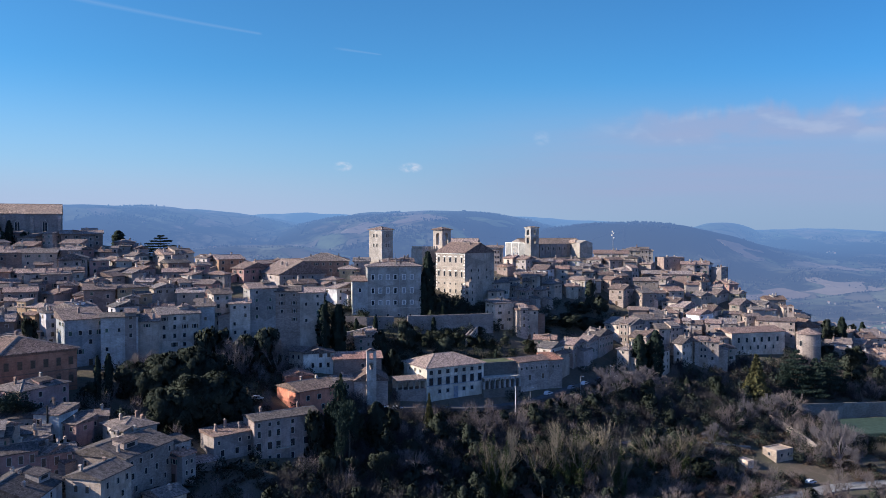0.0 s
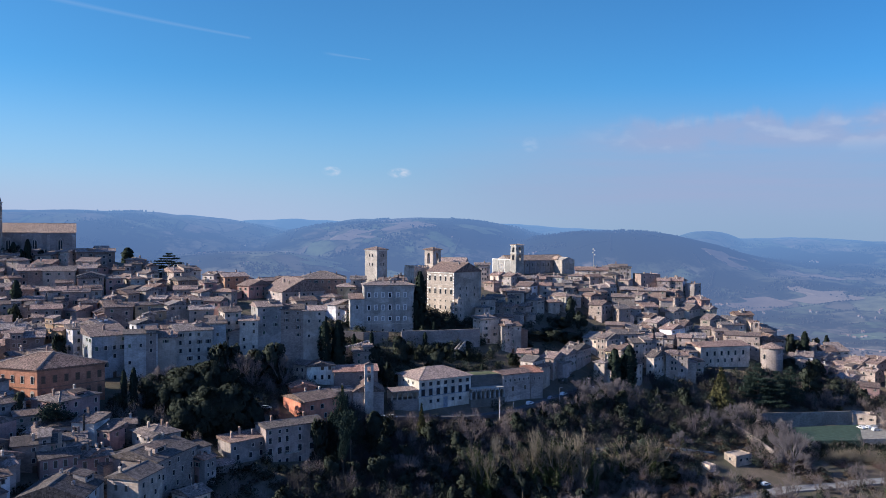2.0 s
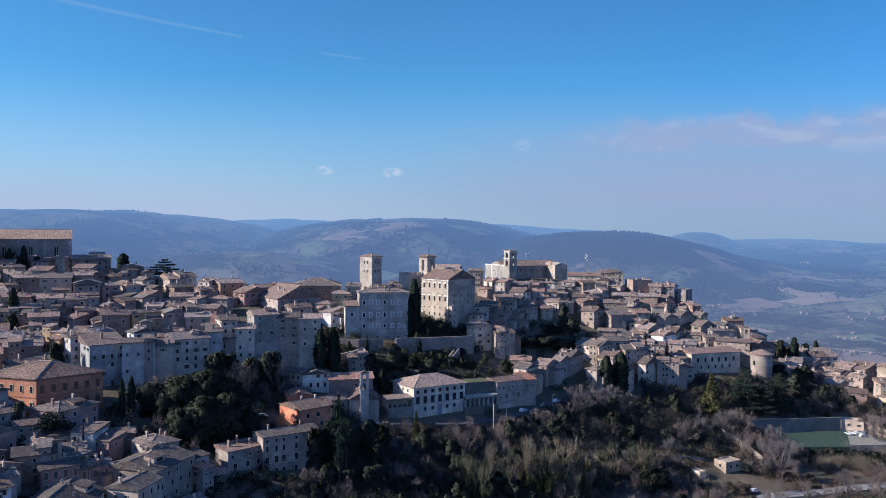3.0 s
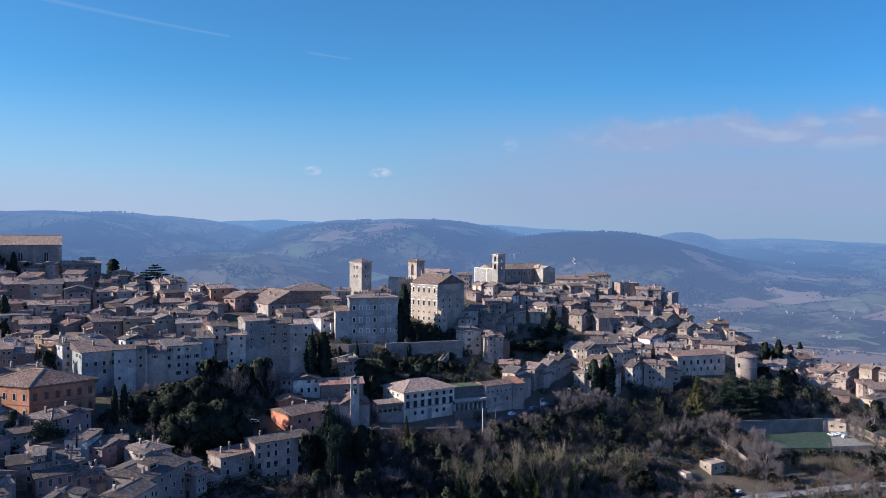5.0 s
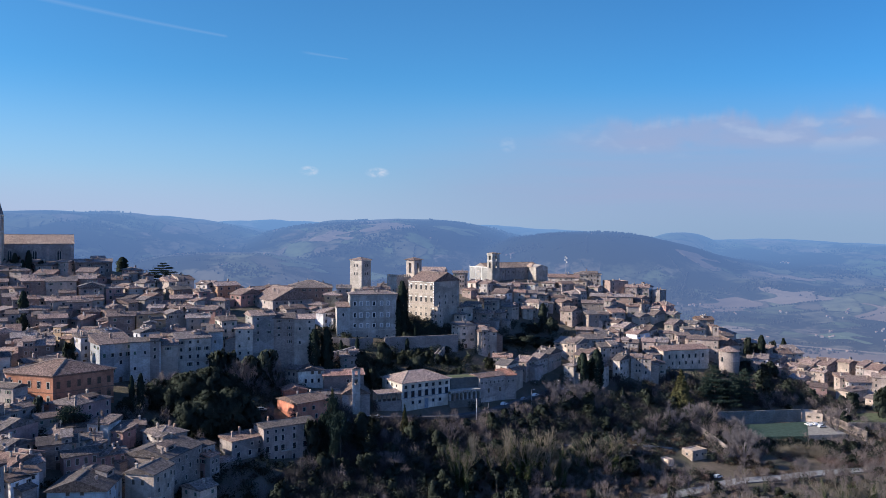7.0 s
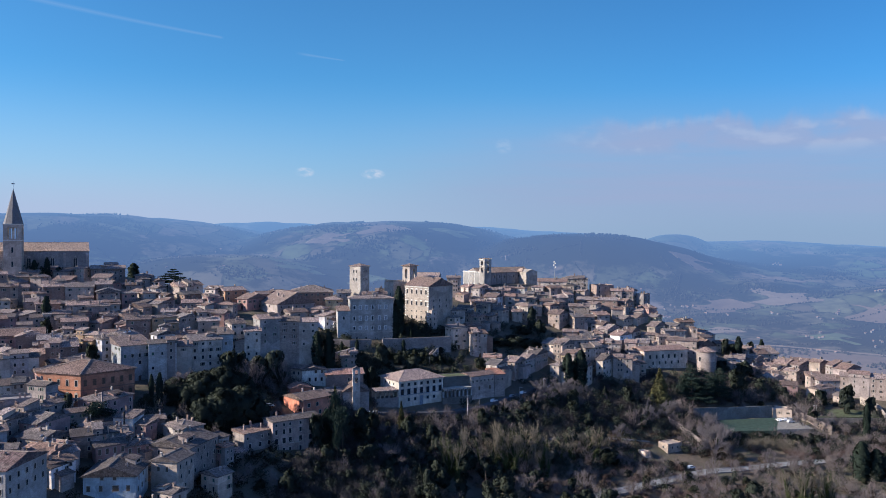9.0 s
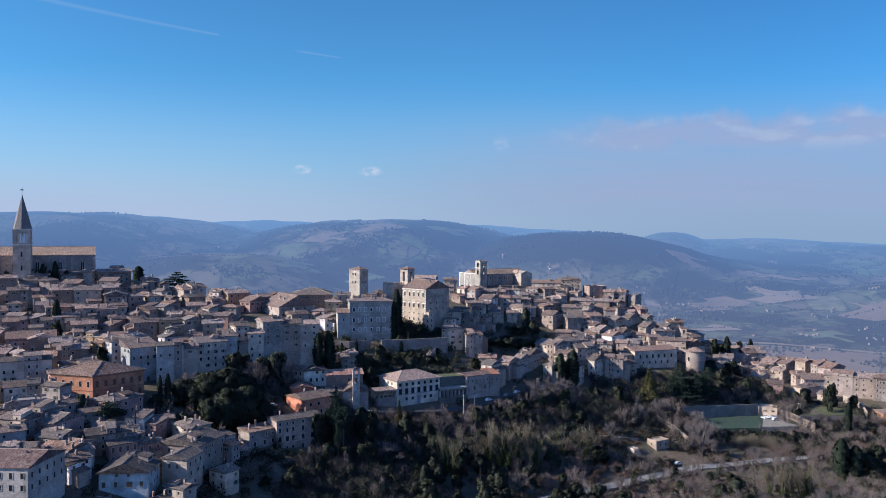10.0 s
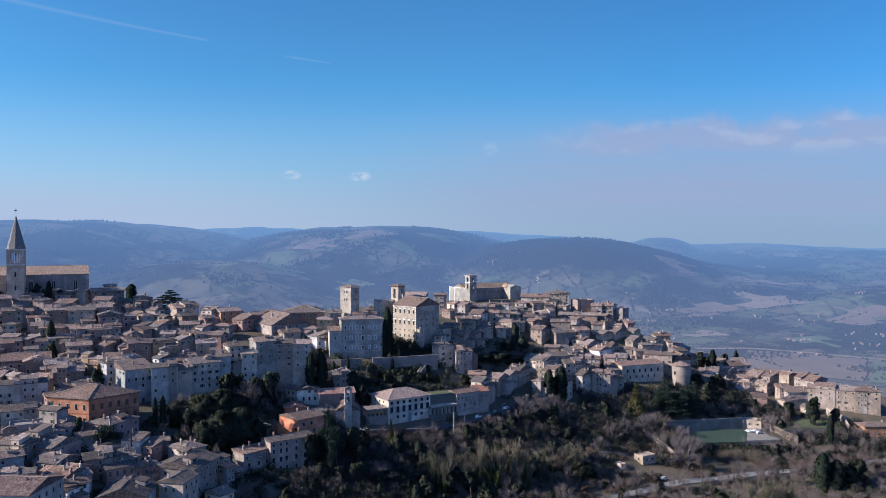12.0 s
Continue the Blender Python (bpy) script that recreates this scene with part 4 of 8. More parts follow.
# ---------------------------------------------------------------- landmarks
def belfry_part(root, w, z0, z1, mat, arches=1, name="belfry"):
    """Open bell chamber: corner piers, arched heads and a lintel course, with a bell hung inside."""
    bm = bmesh.new()
    p = w * (0.31 if arches == 1 else 0.22)
    for u in (-1, 1):
        for v in (-1, 1):
            x0, y0 = (u * w / 2, v * w / 2)
            box(bm, min(x0, x0 - u * p), max(x0, x0 - u * p), min(y0, y0 - v * p), max(y0, y0 - v * p), z0, z1)
    h = z1 - z0
    inner = w / 2 - p
    head = z1 - 0.18 * h
    n = arches
    span_w = 2 * inner / n
    for k in range(4):
        t = Matrix.Rotation(radians(90 * k), 3, "Z")
        before = len(bm.verts)
        for i in range(1, n):
            u = -inner + i * span_w
            box(bm, u - 0.22, u + 0.22, -w / 2 + 0.1, -w / 2 + 0.6, z0, head)
        for i in range(n):
            c, r = -inner + (i + 0.5) * span_w, span_w / 2 - (0.22 if n > 1 else 0.0)
            for s in range(6):
                a0, a1 = math.pi * s / 6, math.pi * (s + 1) / 6
                xa, xb = sorted((c + r * math.cos(a0), c + r * math.cos(a1)))
                zz = head - r + r * min(math.sin(a0), math.sin(a1)) + 0.02
                box(bm, xa, xb, -w / 2 + 0.05, -w / 2 + p, max(zz, z0 + 0.4 * h), head)
        box(bm, -inner, inner, -w / 2 + 0.02, -w / 2 + p, head, z1)
        box(bm, -inner, inner, -w / 2 + 0.05, -w / 2 + 0.35, z0, z0 + 0.1 * h)
        bm.verts.ensure_lookup_table()
        bmesh.ops.rotate(bm, verts=bm.verts[before:], cent=(0, 0, 0), matrix=t)
    ob = part(name, bm, mat, root)
    bm = bmesh.new()
    drum(bm, 0, 0, 0.62, 0.55, head - 1.9, head - 1.6, 12)
    drum(bm, 0, 0, 0.5, 0.28, head - 1.6, head - 0.7, 12)
    box(bm, -inner - 0.1, inner + 0.1, -0.09, 0.09, head - 0.7, head - 0.5)
    part("bell", bm, BRONZE, ob, "dark bronze bell")
    return ob


def cornice(root, w, d, z, h=0.5, out=0.3, mat=None, name="cornice"):
    bm = bmesh.new()
    box(bm, -w / 2 - out * 0.5, w / 2 + out * 0.5, -d / 2 - out * 0.5, d / 2 + out * 0.5, z - h, z - h / 2)
    box(bm, -w / 2 - out, w / 2 + out, -d / 2 - out, d / 2 + out, z - h / 2, z)
    return part(name, bm, mat or SURROUND_PALE, root)


# Square tower of the old town
def stone_tower():
    z0, top = 70.0, 98.6
    root = thing("stone_tower", pose(-30.2, 384.3, z0, 0, 0, -36), "tall square pale-stone tower with low tiled roof", "tower")
    w, h = 8.2, top - z0
    bm = bmesh.new()
    box(bm, -w / 2, w / 2, -w / 2, w / 2, 0, h)
    part("shaft", bm, WALLS["towerstone"], root)
    cornice(root, w, w, h, 0.4, 0.25)
    roof_part(root, "hip", w, w, h, 0.3, ROOFS[0], 0.5)
    for turn in (0, 90):
        for z in (3.6, 8.2):
            for u in (-1.0, 1.0):
                x, y = (u, -w / 2) if turn == 0 else (w / 2, u)
                window(root, x, y, h - z, turn, "plain", 0.75, 1.5)
    window(root, w / 2, 1.6, h - 15, 90, "plain", 0.8, 1.4)
    FOOT.append((-30, 384, 7))


stone_tower()


# Large grey palace with four rows of windows
def grey_palace():
    z0, top, w, d = 56.0, 82.7, 23.4, 10.5
    a = radians(10)
    cx, cy = -22.1, 344.0 + d / 2
    root = thing("palace", pose(cx, cy, z0, 0, 0, 10), "large grey-plastered palace with pale window surrounds", "palace")
    h = top - z0
    bm = bmesh.new()
    box(bm, -w / 2, w / 2, -d / 2, d / 2, 0, h)
    part("wall", bm, WALLS["greypal"], root)
    cornice(root, w, d, h, 0.6, 0.35, SURROUND)
    roof_part(root, "hip", w, d, h, 0.24, ROOFS[1], 0.7)
    for z, tall in ((5.6, 1.9), (11.6, 2.1), (16.6, 1.6)):
        for i, u in enumerate((-9.4, -6.2, -2.9, 0.4, 4.2, 7.6)):
            window(root, u, -d / 2, h - z, 0, "shut" if i % 3 else "plain", 1.1, tall + 0.1, SURROUND_PALE, SHUTTER_GREY, trim=0.32)
    for i in range(4):
        window(root, -8 + 5 * i, -d / 2, h - 21.6, 0, "plain", 0.9, 0.9, SURROUND)
    for z in (5.6, 11.6):
        for u in (-3, 3):
            window(root, w / 2, u, h - z, 90, "plain", 1.1, 1.8, SURROUND_PALE)
            window(root, -w / 2, u, h - z, 270, "plain", 1.1, 1.8, SURROUND_PALE)
    bm = bmesh.new()
    drum(bm, 2.3, -d / 2 - 0.12, 0.1, 0.1, 1, h - 0.6, 8)
    part("drainpipe", bm, METAL, root)
    bm = bmesh.new()
    box(bm, -w / 2 - 0.05, w / 2 + 0.05, -d / 2 - 0.08, -d / 2 + 0.02, h - 18.2, h - 17.9)
    part("string_course", bm, SURROUND, root)
    bm = bmesh.new()
    box(bm, -w / 2 - 6.6, -w / 2 + 0.02, -d / 2 + 0.05, d / 2 - 1, 0, h - 6.4)
    wing = part("wing", bm, WALLS["greypal"], root, "lower grey wing with a sunlit end wall")
    bm = bmesh.new()
    prism(bm, [(-d / 2 - 0.5, h - 6.5), (d / 2 - 1, h - 4.6), (d / 2 - 1, h - 4.3), (-d / 2 - 0.5, h - 6.2)], -w / 2 - 7.1, -w / 2)
    bmesh.ops.transform(bm, verts=bm.verts[:], matrix=Matrix(((0, 1, 0), (1, 0, 0), (0, 0, 1))).to_4x4())
    part("lean_to_roof", bm, ROOFS[0], root)
    window(root, -w / 2 - 3.4, -d / 2 + 0.05, h - 11.0, 0, "plain", 1.0, 1.7, SURROUND_PALE)
    window(root, -w / 2 - 3.4, -d / 2 + 0.05, h - 21.0, 0, "plain", 1.2, 2.2, SURROUND)
    for u, v in ((-6, 0), (1, -3), (3, -3), (8, 1), (-2, 2)):
        chimney(root, u, v, h + 1.2, 1.4, 0.7)
    FOOT.append((cx, cy, 13))


grey_palace()


# Sunlit palace with gabled end and bell turret
def sunlit_palace():
    z0, top, w, d, yaw = 62.0, 87.7, 18.7, 21.0, -44
    a = radians(yaw)
    cx, cy = 10.7, 380.0
    root = thing("palace", pose(cx, cy, z0, 0, 0, yaw), "tall sunlit pale-stone palace with gabled end", "palace")
    h = top - z0
    bm = bmesh.new()
    prism(bm, [(-d / 2, 0), (d / 2, 0), (d / 2, h), (0, h + 0.42 * d / 2), (-d / 2, h)], -w / 2, w / 2)
    bmesh.ops.rotate(bm, verts=bm.verts[:], cent=(0, 0, 0), matrix=Matrix.Rotation(radians(90), 3, "Z"))
    part("wall", bm, WALLS["palace"], root)
    roof_part(root, "gx", w, d, h, 0.42, ROOFS[0], 0.55)
    bm = bmesh.new()
    box(bm, -w / 2 - 0.2, w / 2 + 0.2, -d / 2 - 0.25, -d / 2, h - 0.5, h - 0.02)
    part("cornice", bm, SURROUND_PALE, root)
    for z, tall, wide in ((4.4, 2.3, 1.1), (11.0, 2.3, 1.1), (14.8, 0.8, 0.8), (18.6, 1.6, 1.0)):
        for i in range(5):
            x = -7.4 + 3.7 * i
            window(root, x, -d / 2, h - z, 0, "plain", wide, tall, SURROUND, trim=0.26)
            if tall > 2:
                bm = bmesh.new()
                prism(bm, [(-1.0, 0), (1.0, 0), (1.0, 0.16), (0, 0.6), (-1.0, 0.16)], -0.34, 0.02)
                part("window_hood", bm, SURROUND_PALE, root).matrix_local = pose(x, -d / 2, h - z + tall + 0.3)
    for z in (8.9, 12.4):
        for u in (-6, -1, 5):
            window(root, w / 2, u, h - z, 90, "plain", 0.9, 1.4, SURROUND)
    for zz in (6.6, 12.8, 19.6):
        bm = bmesh.new()
        box(bm, -w / 2 - 0.05, w / 2 + 0.05, -d / 2 - 0.12, -d / 2 + 0.02, h - zz, h - zz + 0.3)
        part("string_course", bm, SURROUND, root)
    for i in range(4):
        bm = bmesh.new()
        x = -6.0 + 4.0 * i
        prism(bm, [(x - 0.9, h - 24.6), (x + 0.9, h - 24.6), (x + 0.9, h - 22.2), (x + 0.5, h - 21.5), (x - 0.5, h - 21.5), (x - 0.9, h - 22.2)], -d / 2 - 0.05, -d / 2 + 0.03)
        part("arched_door", bm, DARK, root)
    for k in range(16):                              # long and short corner stones
        for u in (-1, 1):
            bm = bmesh.new()
            l = 0.85 if k % 2 else 0.5
            box(bm, -l / 2, l / 2, -0.08, 0.03, 0, 0.72)
            part("quoin", bm, SURROUND_PALE, root).matrix_local = pose(u * (w / 2 - l / 2 + 0.04), -d / 2, h - 1.4 - 1.45 * k)
    for u, v in ((-2, 1), (5, -2)):
        chimney(root, u, v, h + 3.2, 1.2, 0.7)
    FOOT.append((cx, cy, 13))


sunlit_palace()


def bell_turret():
    z0, top, w = 66.0, 98.6, 6.2
    root = thing("bell_tower", pose(-0.5, 392.0, z0, 0, 0, -43), "square stone bell turret with open arches and tiled cap", "bell tower")
    h = top - z0
    bm = bmesh.new()
    box(bm, -w / 2, w / 2, -w / 2, w / 2, 0, h - 8.2)
    part("shaft", bm, WALLS["cream"], root)
    belfry_part(root, w, h - 8.2, h, WALLS["cream"])
    roof_part(root, "hip", w, w, h, 0.3, ROOFS[0], 0.7)
    FOOT.append((-0.5, 392, 5))


bell_turret()


def palace_hall():
    root = thing("stone_hall", pose(10.0, 403.0, 66.0, 0, 0, -10), "stone hall with broad tile roof behind the palace", "building")
    bm = bmesh.new()
    box(bm, -8, 8, -6, 6, 0, 25.6)
    part("wall", bm, WALLS["stone"], root)
    roof_part(root, "gx", 16, 12, 25.6, 0.36, ROOFS[1], 0.4)
    FOOT.append((10, 403, 9))


palace_hall()


def crenellated_hall():
    z0, top, w, d = 64.0, 89.0, 11.0, 9.0
    root = thing("stone_hall", pose(-8.6, 391.5, z0, 0, 0, 38), "stone hall with swallow-tailed battlements along the roof", "building")
    h = top - z0
    bm = bmesh.new()
    box(bm, -w / 2, w / 2, -d / 2, d / 2, 0, h)
    part("wall", bm, WALLS["palace"], root)
    for side, n in ((0, 8), (270, 6)):
        length, off = (w, d / 2) if side == 0 else (d, w / 2)
        for i in range(n):
            u = (i + 0.5) / n * length - length / 2
            bm = bmesh.new()
            prism(bm, [(-0.4, 0), (0.4, 0), (0.45, 1.5), (0, 1.0), (-0.45, 1.5)][:3] + [(-0.45, 1.5)], -0.2, 0.2)
            m = part("merlon", bm, WALLS["palace"], root)
            m.matrix_local = pose(*((u, -off + 0.2, h) if side == 0 else (-off + 0.2, -u, h)), 0, 0, side)
    roof_part(root, "gx", w - 1.5, d - 1.5, h - 0.1, 0.2, ROOFS[1], 0.1)
    for z in (8.0, 13.0, 17.0):
        for v in (-2.0, 2.0):
            window(root, -w / 2, v, h - z, 270, "plain", 0.9, 1.6)
            window(root, v, -d / 2, h - z, 0, "plain", 0.9, 1.6)
    FOOT.append((-8.6, 391.5, 7))


crenellated_hall()


# Cathedral: flat pale facade with a round window, long nave, side bell tower, transept
def rose_window(root, x, y, z, r, turn=0):
    bm = bmesh.new()
    for i in range(28):
        a0, a1 = 2 * math.pi * i / 28, 2 * math.pi * (i + 1) / 28
        prism(bm, [(r * math.cos(a0), r * math.sin(a0)), (r * math.cos(a1), r * math.sin(a1)), (1.22 * r * math.cos(a1), 1.22 * r * math.sin(a1)), (1.22 * r * math.cos(a0), 1.22 * r * math.sin(a0))], -0.25, 0.02)
    for i in range(8):
        c, s = math.cos(math.pi * i / 8), math.sin(math.pi * i / 8)
        t = 0.09
        prism(bm, [(-r * c - t * s, -r * s + t * c), (-r * c + t * s, -r * s - t * c), (r * c + t * s, r * s - t * c), (r * c - t * s, r * s + t * c)], -0.14 - 0.004 * i, 0.02)
    ob = part("rose_window", bm, SURROUND, root, "round stone rose window with spokes")
    ob.matrix_local = pose(x, y, z, 0, 0, turn)
    bm = bmesh.new()
    prism(bm, [(r * math.cos(2 * math.pi * i / 28), r * math.sin(2 * math.pi * i / 28)) for i in range(28)], -0.06, 0.02)
    part("pane", bm, SHUTTER_GREY, ob)


def cathedral():
    yaw, z0, top = -59, 76.0, 89.2
    ca, sa = math.cos(radians(yaw)), math.sin(radians(yaw))
    corner = Vector((52.4, 500.0))                   # foot of the facade's near corner
    u, v = Vector((ca, sa)), Vector((-sa, ca))
    w, long = 21.5, 50.0
    c = corner - u * w / 2 + v * long / 2
    root = thing("cathedral", pose(c.x, c.y, z0, 0, 0, yaw), "pale stone cathedral with flat facade and rose window", "cathedral")
    h = top - z0
    bm = bmesh.new()
    n2 = w * 0.40
    prism(bm, [(-n2, 0), (n2, 0), (n2, h - 0.3), (0, h + 3.0), (-n2, h - 0.3)], -long / 2 + 0.6, long / 2)
    part("nave", bm, WALLS["stone"], root)
    bm = bmesh.new()
    box(bm, -w / 2, w / 2, -long / 2 - 0.2, -long / 2 + 0.6, 0, h + 0.6)
    part("facade", bm, WALLS["marble"], root, "flat sunlit limestone screen facade")
    for x in (-w / 2 + 0.3, -w * 0.18, w * 0.18, w / 2 - 0.3):
        bm = bmesh.new()
        box(bm, x - 0.25, x + 0.25, -long / 2 - 0.42, -long / 2 - 0.2, 0, h + 0.4)
        part("pilaster", bm, SURROUND_PALE, root)
    bm = bmesh.new()
    box(bm, -w / 2 - 0.2, w / 2 + 0.2, -long / 2 - 0.5, -long / 2 - 0.2, h + 0.3, h + 0.8)
    part("cornice", bm, SURROUND_PALE, root)
    rose_window(root, 0, -long / 2 - 0.2, h - 4.8, 2.5)
    roof_part(root, "gy", 2 * n2, long - 1.5, h - 0.3, 0.38, ROOF_CHURCH, 0.35, cy=0.8)
    for i in range(9):
        window(root, n2, -long / 2 + 6 + 4.6 * i, h - 4.2, 90, "plain", 0.9, 1.9, SURROUND)
    for i in range(10):
        bm = bmesh.new()
        box(bm, n2, n2 + 0.35, -0.35, 0.35, 0, h - 0.9)
        part("pilaster", bm, WALLS["stone"], root).matrix_local = pose(0, -long / 2 + 3.7 + 4.6 * i, 0)
    # transept and apse end
    bm = bmesh.new()
    prism(bm, [(-5.5, 0), (5.5, 0), (5.5, h + 0.2), (0, h + 2.0), (-5.5, h + 0.2)], -3, 8)
    bmesh.ops.rotate(bm, verts=bm.verts[:], cent=(0, 0, 0), matrix=Matrix.Rotation(radians(90), 3, "Z"))
    t = part("transept", bm, WALLS["marble"], root, "pale stone transept end")
    t.matrix_local = pose(w / 2 - 1.0, long / 2 - 6, 0, 0, 0, 180)
    bm = bmesh.new()
    drum(bm, 0, 0, 0.7, 0.7, h - 5.8, h - 4.6, 12)
    window(root, w / 2 + 2.0, long / 2 - 6, h - 6.0, 90, "plain", 1.0, 2.4, SURROUND)
    bm.free()
    roof_part(root, "hip", 13, 11.4, h + 0.2, 0.34, ROOF_CHURCH, 0.4, cx=w / 2 - 4.4, cy=long / 2 - 6)
    FOOT.append((c.x, c.y, 24))
    # side tower
    k = corner + u * 2.9 + v * 2.6
    tw, th = 6.3, 99.6 - z0
    root = thing("bell_tower", pose(k.x, k.y, z0, 0, 0, yaw), "pale square cathedral bell tower with twin arched openings", "bell tower")
    bm = bmesh.new()
    box(bm, -tw / 2, tw / 2, -tw / 2, tw / 2, 0, th - 10.5)
    part("shaft", bm, WALLS["marble"], root)
    belfry_part(root, tw, th - 10.5, th - 5.2, WALLS["marble"], 1, "lower_belfry")
    belfry_part(root, tw, th - 5.2, th - 0.3, WALLS["marble"], 1, "upper_belfry")
    cornice(root, tw, tw, th - 5.1, 0.3, 0.2)
    cornice(root, tw, tw, th, 0.4, 0.3)
    roof_part(root, "hip", tw, tw, th, 0.16, ROOF_CHURCH, 0.4)


cathedral()


# Great church on the hilltop: buttressed nave, slender campanile with a spire
def hill_church():
    z0, yaw = 84.0, 24
    a = radians(yaw)
    u, v = Vector((math.cos(a), math.sin(a))), Vector((-math.sin(a), math.cos(a)))
    end = Vector((-192.0, 397.3))
    w, d, top = 66.0, 20.0, 106.4
    c = end - u * w / 2 + v * d / 2
    h = top - z0
    root = thing("church", pose(c.x, c.y, z0, 0, 0, yaw), "long stone hilltop church with buttresses and tiled roof", "church")
    bm = bmesh.new()
    prism(bm, [(-d / 2, 0), (d / 2, 0), (d / 2, h), (0, h + 0.48 * d / 2), (-d / 2, h)], -w / 2, w / 2)
    bmesh.ops.rotate(bm, verts=bm.verts[:], cent=(0, 0, 0), matrix=Matrix.Rotation(radians(90), 3, "Z"))
    part("nave", bm, WALLS["stone"], root)
    roof_part(root, "gx", w, d, h, 0.48, ROOF_CHURCH, 0.35)
    for i in range(6):
        x = w / 2 - 0.9 - 12.2 * i
        bm = bmesh.new()
        prism(bm, [(-1.6, 0), (0.05, 0), (0.05, h - 0.8), (-0.7, h - 1.6)], -0.7, 0.7)
        bmesh.ops.rotate(bm, verts=bm.verts[:], cent=(0, 0, 0), matrix=Matrix.Rotation(radians(90), 3, "Z"))
        b = part("buttress", bm, WALLS["stone"], root)
        b.matrix_local = pose(x, -d / 2, 0)
    for i in range(5):
        x = w / 2 - 7.4 - 12.2 * i
        bm = bmesh.new()
        for s in (-1, 1):
            prism(bm, [(s * 0.55 - 0.4, h - 9.6), (s * 0.55 + 0.4, h - 9.6), (s * 0.55 + 0.4, h - 4.6), (s * 0.55, h - 3.6), (s * 0.55 - 0.4, h - 4.6)], -d / 2 - 0.06, -d / 2 + 0.05)
        g = part("window", bm, GLASS, root, "tall twin lancet window")
        bm = bmesh.new()
        box(bm, -1.25, -1.0, -d / 2 - 0.2, -d / 2, h - 9.8, h - 4.4)
        box(bm, 1.0, 1.25, -d / 2 - 0.2, -d / 2, h - 9.8, h - 4.4)
        box(bm, -0.11, 0.11, -d / 2 - 0.16, -d / 2, h - 9.8, h - 4.2)
        prism(bm, [(-1.25, h - 4.4), (-1.0, h - 4.4), (0.0, h - 2.9), (0.0, h - 2.5)], -d / 2 - 0.2, -d / 2)
        prism(bm, [(1.25, h - 4.4), (1.0, h - 4.4), (0.0, h - 2.9), (0.0, h - 2.5)], -d / 2 - 0.2, -d / 2)
        part("surround", bm, SURROUND, g)
        g.matrix_local = pose(x, 0, 0)
    # lower side chapels along the foot
    bm = bmesh.new()
    box(bm, -w / 2, w / 2 - 0.5, -d / 2 - 3.4, -d / 2, 0, h - 13.2)
    part("chapel_wall", bm, WALLS["stone"], root)
    bm = bmesh.new()
    prism(bm, [(-3.9, h - 13.3), (0.0, h - 12.4), (0.0, h - 12.0), (-3.9, h - 12.9)], -w / 2, w / 2 - 0.3)
    bmesh.ops.rotate(bm, verts=bm.verts[:], cent=(0, 0, 0), matrix=Matrix.Rotation(radians(90), 3, "Z"))
    part("chapel_roof", bm, ROOFS[0], root).matrix_local = pose(0, -d / 2, 0)
    FOOT.extend((c.x + u.x * k, c.y + u.y * k, 13) for k in (-22, 0, 22))
    # campanile
    k = end - u * 39.4 - v * 5.5
    tw, th = 9.2, 122.0 - z0
    root = thing("campanile", pose(k.x, k.y, z0, 0, 0, yaw - 6), "slender square stone campanile with tall pointed spire", "bell tower")
    bm = bmesh.new()
    box(bm, -tw / 2, tw / 2, -tw / 2, tw / 2, 0, th - 9.0)
    part("shaft", bm, WALLS["cream"], root)
    belfry_part(root, tw, th - 9.0, th, WALLS["cream"], 3)
    cornice(root, tw, tw, th - 8.8, 0.4, 0.25)
    cornice(root, tw, tw, th + 0.3, 0.5, 0.35)
    bm = bmesh.new()
    drum(bm, 0, 0, tw * 0.56, 0.0, th + 0.3, th + 20.5, 8)
    part("spire", bm, COPPER, root, "dark brown octagonal spire")
    bm = bmesh.new()
    drum(bm, 0, 0, 0.08, 0.08, th + 20.3, th + 24.5, 6)
    box(bm, -0.9, 0.7, -0.05, 0.05, th + 22.7, th + 23.4)
    part("weather_vane", bm, METAL, root)
    for z in (16.0, 24.0):
        window(root, 0, -tw / 2, th - z, 0, "plain", 0.9, 3.0, SURROUND)
    FOOT.append((k.x, k.y, 7))


hill_church()


# Round apse tower and bell gable of the convent
def round_apse():
    root = thing("round_tower", pose(180.6, 389.0, 26.0), "round brown stone apse with low conical tiled roof", "tower")
    bm = bmesh.new()
    drum(bm, 0, 0, 6.6, 5.7, 0, 8, 32)
    drum(bm, 0, 0, 5.7, 5.6, 8, 21.4, 32)
    part("wall", bm, WALLS["stone"], root)
    bm = bmesh.new()
    drum(bm, 0, 0, 6.2, 6.2, 21.4, 21.65, 32)
    drum(bm, 0, 0, 6.2, 0.0, 21.65, 24.2, 32)
    part("roof", bm, ROOFS[1], root)
    window(root, 5.6 * math.sin(radians(-60)), -5.6 * math.cos(radians(-60)), 15.5, -60, "plain", 1.4, 2.6, SURROUND)
    FOOT.append((180.6, 389, 7))


round_apse()


